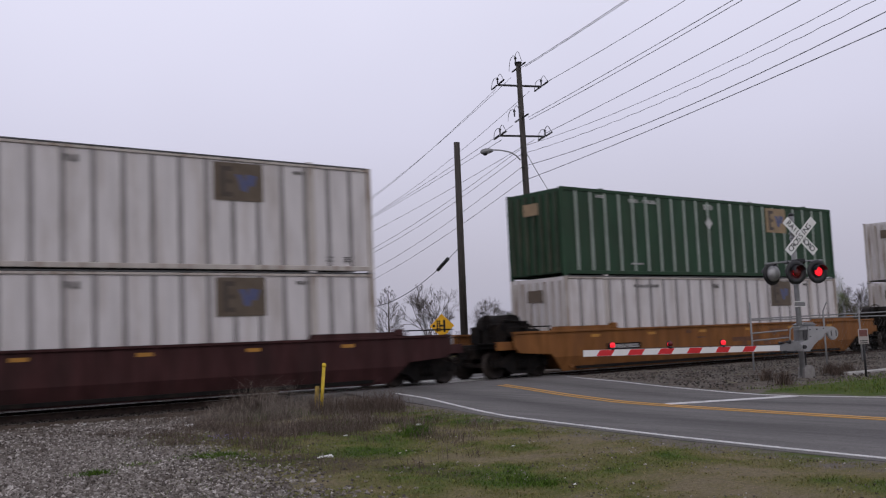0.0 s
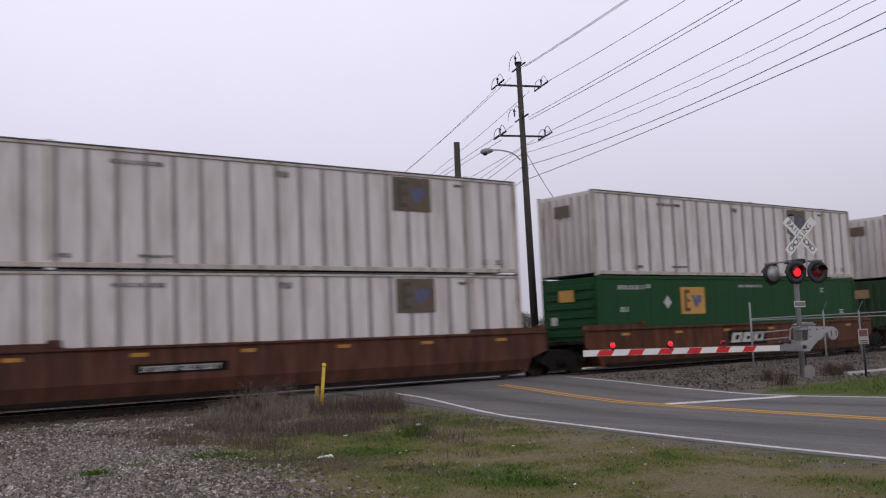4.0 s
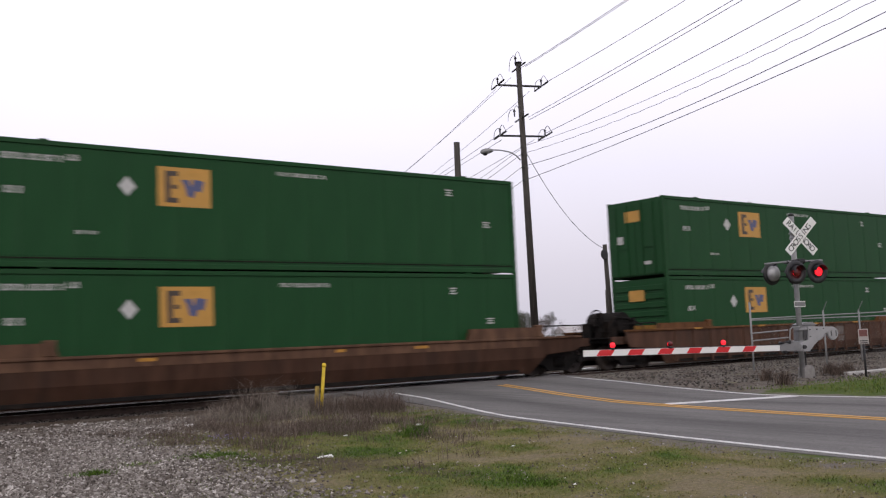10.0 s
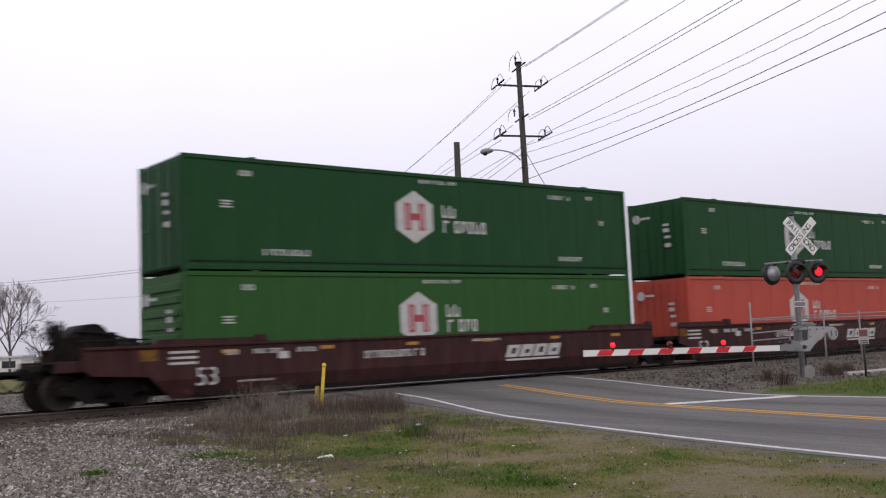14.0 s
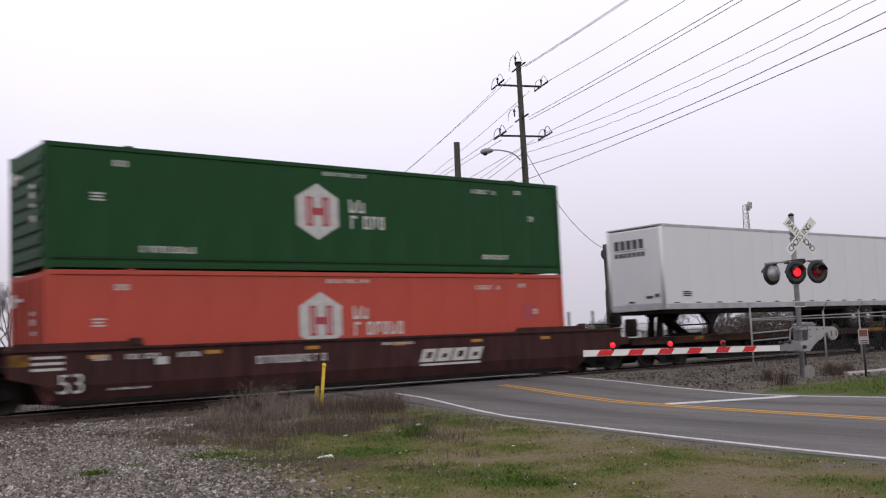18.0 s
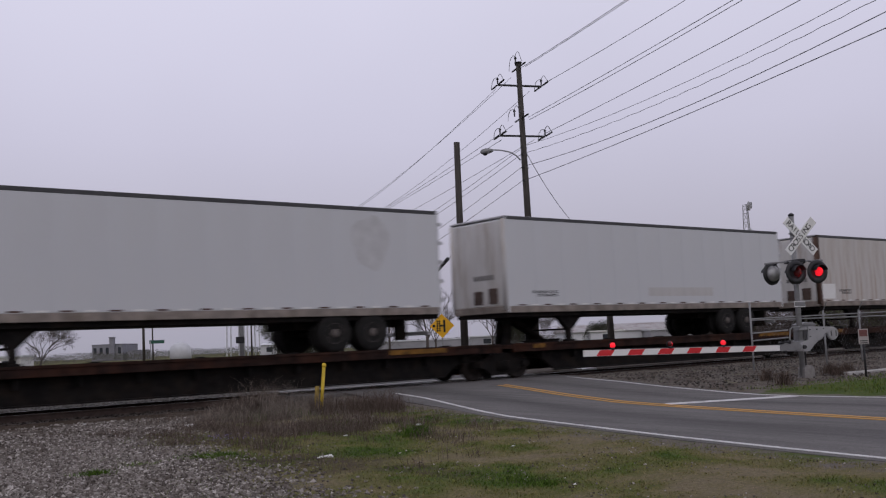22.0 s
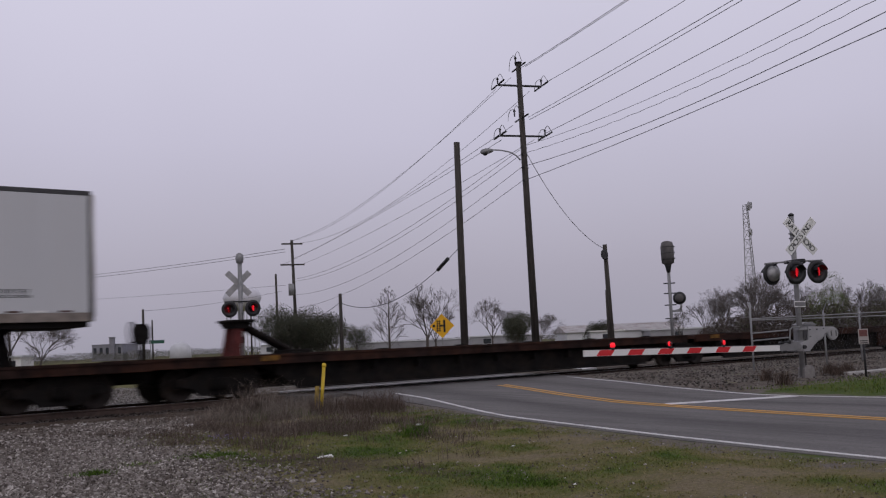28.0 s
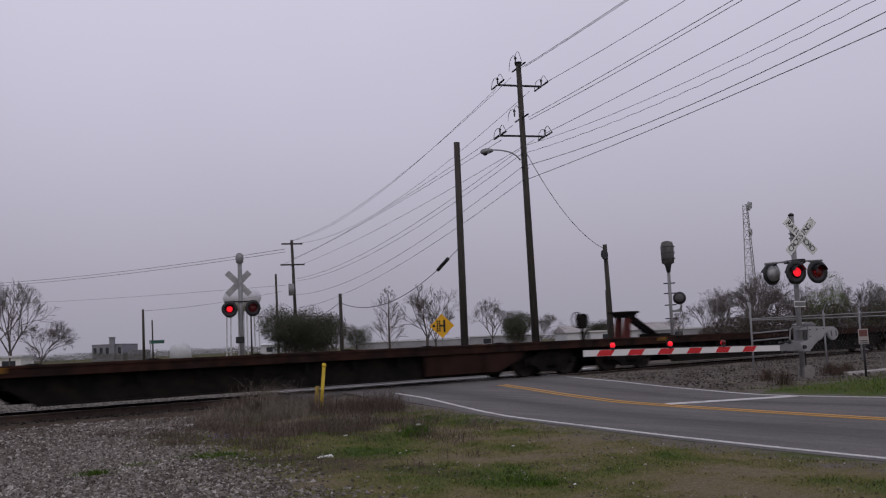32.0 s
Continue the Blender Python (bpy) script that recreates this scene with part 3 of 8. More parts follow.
def build_track():
    track = thing("track", "rusty steel rails with polished tops on dark wooden ties", "railway track", kind="structure")
    head = [(-0.036, 0), (0.036, 0), (0.036, -0.035), (0.012, -0.05), (0.012, -0.14), (0.07, -0.155), (0.07, -0.17), (-0.07, -0.17), (-0.07, -0.155), (-0.012, -0.14), (-0.012, -0.05), (-0.036, -0.035)]
    for y in (-0.7535, 0.7535):
        bm = BM()
        a = [bm.verts.new((-420, y + p, z - 0.002)) for p, z in head]
        b = [bm.verts.new((440, y + p, z - 0.002)) for p, z in head]
        for i in range(len(head)):
            bm.faces.new((a[i], a[(i + 1) % len(head)], b[(i + 1) % len(head)], b[i]))
        bm.faces.new(a)
        bm.faces.new(b[::-1])
        bmesh.ops.recalc_face_normals(bm, faces=bm.faces[:])
        part("rail", bm, RAIL_RUST, track, "rust-brown steel rail")
        bm = BM()
        box(bm, -420, 440, y - 0.03, y + 0.03, -0.002, 0.0)
        part("running_surface", bm, TREAD, track, "polished rail top")
    me = shared("tie", lambda: mesh_of("tie", box(BM(), -0.115, 0.115, -1.3, 1.3, -0.35, -0.172), TIE))
    rnd = random.Random(4)
    for i in range(150):
        x = -14 + i * 0.52
        if 13.3 < x < 23.0:
            continue
        part("tie", me, TIE, track, at=pose(x + rnd.uniform(-0.03, 0.03), rnd.uniform(-0.05, 0.05), rnd.uniform(-0.01, 0.0), 0, 0, rnd.uniform(-1, 1)))
    # ballast bed, broken at the road
    for x0, x1 in ((-420, 14.2), (22.6, 440)):
        bm = BM()
        prof = [(-2.7, -0.40), (-1.55, -0.18), (1.55, -0.18), (2.7, -0.40)]
        seg = np.unique(np.concatenate([[x0, x1], np.arange(max(x0, -14), min(x1, 64), 0.7)]))
        rows = [[bm.verts.new((x, y, z + (0.05 * noise.noise((x, y, 1)) if abs(y) < 2 else 0))) for y, z in prof] for x in seg]
        for p, q in zip(rows, rows[1:]):
            for k in range(3):
                bm.faces.new((p[k], q[k], q[k + 1], p[k + 1]))
        part("ballast_bed", bm, BALLAST, track, "grey-brown crushed stone ballast")
    # crossing panels between and beside the rails
    for y0, y1 in ((-1.9, -0.82), (-0.66, 0.66), (0.82, 1.9)):
        for k in range(4):
            a = 13.9 + (y0 + y1) / 2 * 0.4 + k * 2.45
            part("crossing_panel", box(BM(), a, a + 2.43, y0, y1, -0.25, -0.006, 0.01), CONCRETE if y0 > -0.7 else ASPHALT, track)


build_ground()
build_road()
build_track()


# ---- the train ----
BOX_L, BOX_W, BOX_H = 16.15, 2.59, 2.895
LOWER_Z, UPPER_Z = 0.275, 3.17
MOVERS = []          # (thing, x at the start, height)
WHEELS = []          # (wheelset, its place on the truck)


def decal(parent, name, x, z, w, h, material, y=-1.30, label="", slant=0.0):
    """A flat marking on the near side, as wide and high as given, 4 mm thick."""
    bm = BM()
    prism(bm, [(x - w / 2, z - h / 2), (x + w / 2, z - h / 2), (x + w / 2 + slant, z + h / 2), (x - w / 2 + slant, z + h / 2)], y - 0.004, y + 0.01)
    return part(name, bm, material, parent, label)


def text_row(parent, x, z, w, h, material, y=-1.30):
    """Lettering too small to read: a row of upright strokes and short bars of its size."""
    if w < h * 1.6:
        bm = BM()
        for k in range(3):
            box(bm, x - w / 2 + 0.03 * (k % 2), x + w / 2 - 0.05 * (k == 1), y - 0.004, y + 0.01, z - h / 2 + k * h * 0.37, z - h / 2 + k * h * 0.37 + h * 0.2)
        return part("marking", bm, material, parent)
    rnd = random.Random(int(x * 91 + z * 37 + w * 13))
    bm = BM()
    px_ = x - w / 2
    while px_ < x + w / 2 - h * 0.3:
        k = rnd.random()
        if k < 0.12:
            px_ += h * 0.4
            continue
        cw = h * rnd.uniform(0.42, 0.62)
        box(bm, px_, px_ + h * 0.17, y - 0.004, y + 0.01, z - h / 2, z + h / 2)
        if k < 0.8:
            box(bm, px_ + h * 0.17, px_ + cw, y - 0.004, y + 0.01, z + h * 0.3, z + h / 2)
        if k > 0.35:
            box(bm, px_ + h * 0.17, px_ + cw, y - 0.004, y + 0.01, z - h / 2, z - h * 0.3)
        if 0.25 < k < 0.9:
            box(bm, px_ + cw - h * 0.16, px_ + cw, y - 0.004, y + 0.01, z - h * 0.3, z + h * 0.3)
        px_ += cw + h * 0.2
    return part("marking", bm, material, parent, kind="stuff")


def end_decal(parent, name, y, z, w, h, material, x=-0.012):
    return part(name, box(BM(), x - 0.004, x + 0.008, y - w / 2, y + w / 2, z - h / 2, z + h / 2), material, parent)


def square_logo(parent, x, z, dull=False, y=-1.30, size=1.30, tan=False):
    """A tan or yellow panel with a dark bracket shape and a blue shape on it."""
    panel = decal(parent, "logo_panel", x, z, size * 1.05, size * 0.74, LOGO_DULL if dull else LOGO_TAN if tan else LOGO_YELLOW, y, "square faded logo panel")
    k = size / 1.52
    part("logo_mark", prism(BM(), [(x + a * k, z + b * k) for a, b in ((-0.58, -0.45), (-0.2, -0.45), (-0.2, -0.31), (-0.42, -0.31), (-0.42, 0.31), (-0.2, 0.31), (-0.2, 0.45), (-0.58, 0.45))], y - 0.010, y - 0.003), LOGO_DARK, panel)
    decal(panel, "logo_mark", x - 0.30 * k, z, 0.16 * k, 0.12 * k, LOGO_DARK, y - 0.006)
    part("logo_mark", prism(BM(), [(x + a * k, z + b * k) for a, b in ((-0.1, 0.22), (0.14, 0.22), (0.2, 0.0), (0.28, 0.25), (0.6, 0.2), (0.5, -0.12), (0.34, -0.08), (0.26, -0.3), (0.08, -0.24), (0.0, 0.05))], y - 0.010, y - 0.003), LOGO_BLUE, panel)


def hex_logo(parent, x, z, y=-1.30, inc=True):
    """A white hexagon with a red shape on it, and white bars for the name beside it."""
    r = 0.66
    hexa = part("logo_panel", prism(BM(), [(x + math.sin(a) * r * 1.14, z + math.cos(a) * r * 1.15) for a in (math.pi / 3 * i for i in range(6))], y - 0.006, y + 0.01), DECAL, parent, "white hexagon logo")
    for a, b, w, h in ((-0.25, 0, 0.22, 0.78), (0.25, 0, 0.22, 0.78), (0, 0, 0.28, 0.2)):
        decal(hexa, "logo_mark", x + a, z + b, w, h, LOGO_RED, y - 0.006)
    for a in (-0.25, 0.25):
        decal(hexa, "logo_line", x + a, z, 0.05, 0.66, DECAL, y - 0.011)
    for a, b, w in ((1.3, 0.2, 0.66), (1.55, -0.24, 1.05)) + (((2.45, -0.24, 0.55),) if inc else ()):
        text_row(parent, x + a + 0.08, z + b, w * 1.12, 0.36, DECAL, y).name = "name_bar"


def end_frames(box_, paint, style):
    """The leading end of a container: doors with bars, or pressed horizontal panels."""
    if style == "doors":
        for y0, y1 in ((-1.2, -0.01), (0.01, 1.2)):
            d = part("door", box(BM(), -0.03, 0.0, y0, y1, 0.14, 2.74, 0.01), paint, box_)
            for f in (0.28, 0.72):
                yy = y0 + (y1 - y0) * f
                part("lock_rod", rod(BM(), (-0.05, yy, 0.12), (-0.05, yy, 2.76), 0.02, n=6), paint, d)
            part("handle", box(BM(), -0.075, -0.05, y0 + 0.3, y0 + 0.9, 1.12, 1.17), paint, d)
    elif style == "pressed":
        for i in range(8):
            z = 0.28 + i * 0.31
            part("pressing", box(BM(), -0.035, 0.0, -1.12, 1.12, z, z + 0.19, 0.012), paint, box_)
    else:
        for i in range(7):
            y = -1.05 + i * 0.35
            part("end_post", box(BM(), -0.035, 0.0, y - 0.05, y + 0.05, 0.14, 2.74), style if isinstance(style, bpy.types.Material) else paint, box_)


def container(label, paint, ribs=None, end="doors", logo=None, logo_x=10.4, dia_x=None, small=(), trim=None, rib_count=22, inset=0.03):
    """A 53 ft domestic container; its origin is the bottom of its leading end, on the centre line."""
    c = thing("shipping_container", label, "container", "stacked containers of the train")
    W2 = BOX_W / 2
    part("body", box(BM(), 0.02, BOX_L - 0.02, -W2 + inset, W2 - inset, 0.10, BOX_H - 0.03, 0.006), paint, c)
    trim = trim or paint
    frame_paint = WHITE_DIRTY if paint is WHITE else paint
    for s in (-1, 1):
        y0, y1 = sorted((s * (W2 - 0.09), s * (W2 + 0.004)))
        part("top_rail", box(BM(), 0.0, BOX_L, y0, y1, BOX_H - 0.11, BOX_H - (0.045 if trim is DARK_TRIM else 0.0), 0.008), frame_paint, c)
        if trim is DARK_TRIM:
            part("roof_edge", box(BM(), 0.0, BOX_L, y0, y1, BOX_H - 0.044, BOX_H, 0.006), trim, c)
        part("bottom_rail", box(BM(), 0.0, BOX_L, y0, y1, 0.045, 0.17, 0.01), trim if trim is not DARK_TRIM else frame_paint, c)
        for x in (0.0, BOX_L - 0.14):
            part("corner_post", box(BM(), x, x + 0.14, y0 - 0.003, y1 + 0.003, 0.0, BOX_H - 0.005, 0.01), frame_paint, c)
        for x in (1.86, BOX_L - 2.06):
            if paint is WHITE:
                part("post_stain", box(BM(), x - 0.02, x + 0.22, y0 + 0.026, y1 - 0.026, 0.2, BOX_H - 0.12), WHITE_DIRTY, c)
            part("stacking_post", box(BM(), x, x + 0.2, y0 + 0.03 * (s < 0) - 0.0, y1 - 0.03 * (s > 0), 0.15, BOX_H - 0.1), paint, c)
            part("corner_casting", box(BM(), x, x + 0.2, s * (W2 - 0.07) - 0.08, s * (W2 - 0.07) + 0.08, BOX_H - 0.02, BOX_H + 0.035, 0.01), paint, c)
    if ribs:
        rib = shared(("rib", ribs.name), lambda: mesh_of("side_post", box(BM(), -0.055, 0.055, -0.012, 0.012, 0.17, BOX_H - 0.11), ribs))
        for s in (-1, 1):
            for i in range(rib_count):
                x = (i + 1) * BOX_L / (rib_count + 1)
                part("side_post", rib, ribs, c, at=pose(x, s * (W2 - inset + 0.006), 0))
    else:
        seam = shared(("line", paint.name), lambda: mesh_of("side_seam", box(BM(), 0.16, BOX_L - 0.16, -0.012, 0.012, 0.24, 0.265), BLACK))
        for s in (-1, 1):
            part("side_seam", seam, BLACK, c, at=pose(0, s * (W2 - inset + 0.004), 0))
        pl = shared(("panel", paint.name), lambda: mesh_of("side_panel", box(BM(), 0.012, 1.208, -0.006, 0.006, 0.30, BOX_H - 0.13, 0.004), paint))
        for i in range(13):
            part("side_panel", pl, paint, c, at=pose(0.24 + i * 1.222, -(W2 - inset + 0.002), 0))
    end_frames(c, paint, end)
    y = -W2 + inset - (0.018 if ribs else 0.010)
    if logo in ("square", "dull", "tan"):
        square_logo(c, logo_x, 2.26 if ribs else 2.03, logo == "dull", y, tan=logo == "tan")
        end_decal(c, "end_logo", 0.1, 2.28, 0.7, 0.4, LOGO_DULL if logo == "dull" else LOGO_TAN if logo == "tan" else LOGO_YELLOW, -0.035)
    elif logo in ("hex", "hexinc"):
        hex_logo(c, logo_x, 1.62, y, logo == "hexinc")
        part("end_logo", rod(BM(), (-0.042, 0.85, 2.3), (-0.03, 0.85, 2.3), 0.17, n=16), DECAL, c)
        end_decal(c, "end_logo", 0.42, 2.3, 0.4, 0.08, DECAL, -0.038)
    if dia_x:
        part("placard", prism(BM(), [(dia_x + a, 1.98 + b) for a, b in ((0, 0.235), (0.21, 0), (0, -0.235), (-0.21, 0))], y - 0.004, y + 0.01), DECAL, c, "white diamond placard")
    for x, z, w, h in small:
        text_row(c, x, z, w, h, DARK_MARK if paint is WHITE else DECAL, y)
    if logo in ("hex", "hexinc"):
        for k, (yy, z) in enumerate(((-0.55, 1.95), (-0.55, 1.75), (-0.6, 1.5), (-0.6, 1.2))):
            end_decal(c, "marking", yy, z, 0.26, 0.09 + 0.05 * (k % 2), DECAL, -0.085 if end == "doors" else -0.036)
    elif logo == "square":
        part("end_placard", rod(BM(), (-0.045, 0.72, 1.45), (-0.033, 0.72, 1.45), 0.2, n=4), DECAL, c)
        end_decal(c, "marking", -0.5, 0.55, 0.34, 0.12, DECAL, -0.036)
    return c


def wheelset_mesh():
    bm = BM()
    for s in (-1, 1):
        lathe(bm, [(0.10, s * 0.62), (0.30, s * 0.655), (0.40, s * 0.66), (0.455, s * 0.665), (0.45, s * 0.69), (0.425, s * 0.70), (0.419, s * 0.80), (0.37, s * 0.80), (0.33, s * 0.76), (0.16, s * 0.735), (0.13, s * 0.80), (0.10, s * 0.82)])
    rod(bm, (0, -0.95, 0), (0, 0.95, 0), 0.075, n=10)
    for k in range(3):
        a = k * 2.094
        for s in (-1, 1):
            box(bm, math.cos(a) * 0.24 - 0.03, math.cos(a) * 0.24 + 0.03, s * 0.745 - 0.02, s * 0.745 + 0.02, math.sin(a) * 0.24 - 0.03, math.sin(a) * 0.24 + 0.03)
    return mesh_of("wheelset", bm, WHEEL)


def side_frame_mesh():
    bm = BM()
    prism(bm, [(-1.12, 0.36), (-0.7, 0.34), (-0.45, 0.14), (0.45, 0.14), (0.7, 0.34), (1.12, 0.36), (1.12, 0.56), (0.75, 0.62), (0.4, 0.78), (-0.4, 0.78), (-0.75, 0.62), (-1.12, 0.56)], -0.07, 0.07)
    for x in (-0.16, 0.0, 0.16):
        rod(bm, (x, -0.09, 0.26), (x, -0.09, 0.56), 0.065, n=8)
    for x in (-0.89, 0.89):
        rod(bm, (x, -0.16, 0.455), (x, 0.0, 0.455), 0.11, n=10)
    return mesh_of("side_frame", bm, BLACK)


def truck(car, x):
    t = part("truck", shared("bolster", lambda: mesh_of("truck", box(BM(), -0.22, 0.22, -1.02, 1.02, 0.42, 0.80, 0.03), BLACK)), BLACK, car, "grimy two-axle truck", pose(x, 0, 0))
    for s in (-1, 1):
        part("side_frame", shared("side_frame", side_frame_mesh), BLACK, t, at=pose(0, s * 1.0, 0, 0, 0, 0 if s < 0 else 180))
    for d in (-0.89, 0.89):
        w = part("wheelset", shared("wheelset", wheelset_mesh), WHEEL, t, "worn steel wheels on an axle", pose(d, 0, 0.42))
        WHEELS.append((w, d))


def coupler(car, x, s):
    bm = BM()
    rod(bm, (x, 0, 0.86), (x + s * 0.95, 0, 0.86), 0.09, n=8)
    box(bm, *sorted((x + s * 0.8, x + s * 1.1)), -0.16, 0.16, 0.72, 1.0, 0.03)
    part("coupler", bm, BLACK, car)
    bm = tube(BM(), [(x + s * k * 0.16, -0.3, 0.78 - 0.32 * math.sin(k / 5.5 * math.pi * 0.95)) for k in range(7)], 0.025)
    part("air_hose", bm, BLACK, car)


def handbrake(car, x, paint):
    """Brake stand with its wheel, and the air reservoir beside it, on an end platform."""
    part("brake_stand", box(BM(), x - 0.1, x + 0.1, -0.62, -0.42, 1.1, 1.95, 0.02), BLACK, car)
    bm = tube(BM(), [(x - 0.15, -0.52 + math.cos(a) * 0.27, 1.78 + math.sin(a) * 0.27) for a in (2 * math.pi * i / 16 for i in range(16))], 0.022, 6, True)
    for i in range(4):
        a = math.pi / 4 * i
        rod(bm, (x - 0.15, -0.52 - math.cos(a) * 0.27, 1.78 - math.sin(a) * 0.27), (x - 0.15, -0.52 + math.cos(a) * 0.27, 1.78 + math.sin(a) * 0.27), 0.014, n=5)
    part("brake_wheel", bm, BLACK, car)
    part("air_tank", rod(BM(), (x + 0.72, -0.95, 1.60), (x + 0.72, 0.45, 1.60), 0.36, n=16), BLACK, car)
    part("gear_housing", box(BM(), x + 0.12, x + 0.5, -0.9, -0.35, 1.06, 1.7, 0.05), BLACK, car)
    part("end_plate", box(BM(), x + 1.05, x + 1.2, -1.1, 1.0, 1.06, 1.75, 0.02), BLACK, car)
    part("brake_cylinder", rod(BM(), (x + 1.15, -0.9, 1.30), (x + 1.75, -0.9, 1.30), 0.2, n=14), BLACK, car)
    part("reservoir", rod(BM(), (x + 1.3, -0.1, 1.38), (x + 2.05, -0.1, 1.38), 0.24, n=14), BLACK, car)
    part("pipe", tube(BM(), [(x, -0.9, 1.08), (x, -0.95, 1.5), (x + 0.25, -0.98, 1.78), (x + 0.9, -0.98, 1.74), (x + 1.3, -0.98, 1.56)], 0.035, 6), BLACK, car)
    part("pipe", tube(BM(), [(x + 1.9, -0.9, 1.08), (x + 1.85, -0.92, 1.42), (x + 1.4, -0.92, 1.62), (x + 0.7, -0.92, 1.84)], 0.03, 6), BLACK, car)
    part("step_board", box(BM(), x - 0.45, x + 0.25, -1.25, -0.3, 1.06, 1.10, 0.01), BLACK, car)
    part("brake_valve", box(BM(), x + 0.2, x + 0.42, 0.1, 0.55, 1.1, 1.62, 0.03), BLACK, car)
    part("brake_valve", box(BM(), x + 0.95, x + 1.15, -0.7, -0.3, 1.1, 1.5, 0.03), BLACK, car)


def flat_brake(car, x, box_=True):
    """Brake stand on its post with a wheel, and a narrow valve box, on a flat car's end."""
    part("brake_post", rod(BM(), (x, -0.5, 1.0), (x, -0.5, 1.55), 0.06, n=8), BLACK, car)
    part("brake_stand", prism(BM(), [(x - 0.10, 1.45), (x + 0.12, 1.45), (x + 0.19, 1.60), (x + 0.19, 1.84), (x + 0.08, 1.94), (x - 0.12, 1.94), (x - 0.19, 1.82), (x - 0.17, 1.58)], -0.62, -0.38), BLACK, car)
    part("brake_wheel", tube(BM(), [(x - 0.24, -0.5 + math.cos(a) * 0.25, 1.74 + math.sin(a) * 0.25) for a in (2 * math.pi * i / 16 for i in range(16))], 0.02, 6, True), BLACK, car)
    if box_:
        part("valve_box", box(BM(), x + 0.80, x + 1.10, -0.55, -0.15, 1.1, 1.72, 0.05), BLACK, car)


def grab_iron(car, x, y, z0, z1):
    bm = BM()
    n = int((z1 - z0) / 0.3)
    for yy in (-0.22, 0.22):
        rod(bm, (x, y + yy, z0), (x, y + yy, z1), 0.016, n=5)
    for i in range(n):
        z = z0 + (i + 0.5) * (z1 - z0) / n
        rod(bm, (x, y - 0.22, z), (x, y + 0.22, z), 0.014, n=5)
    part("ladder", bm, BLACK, car)


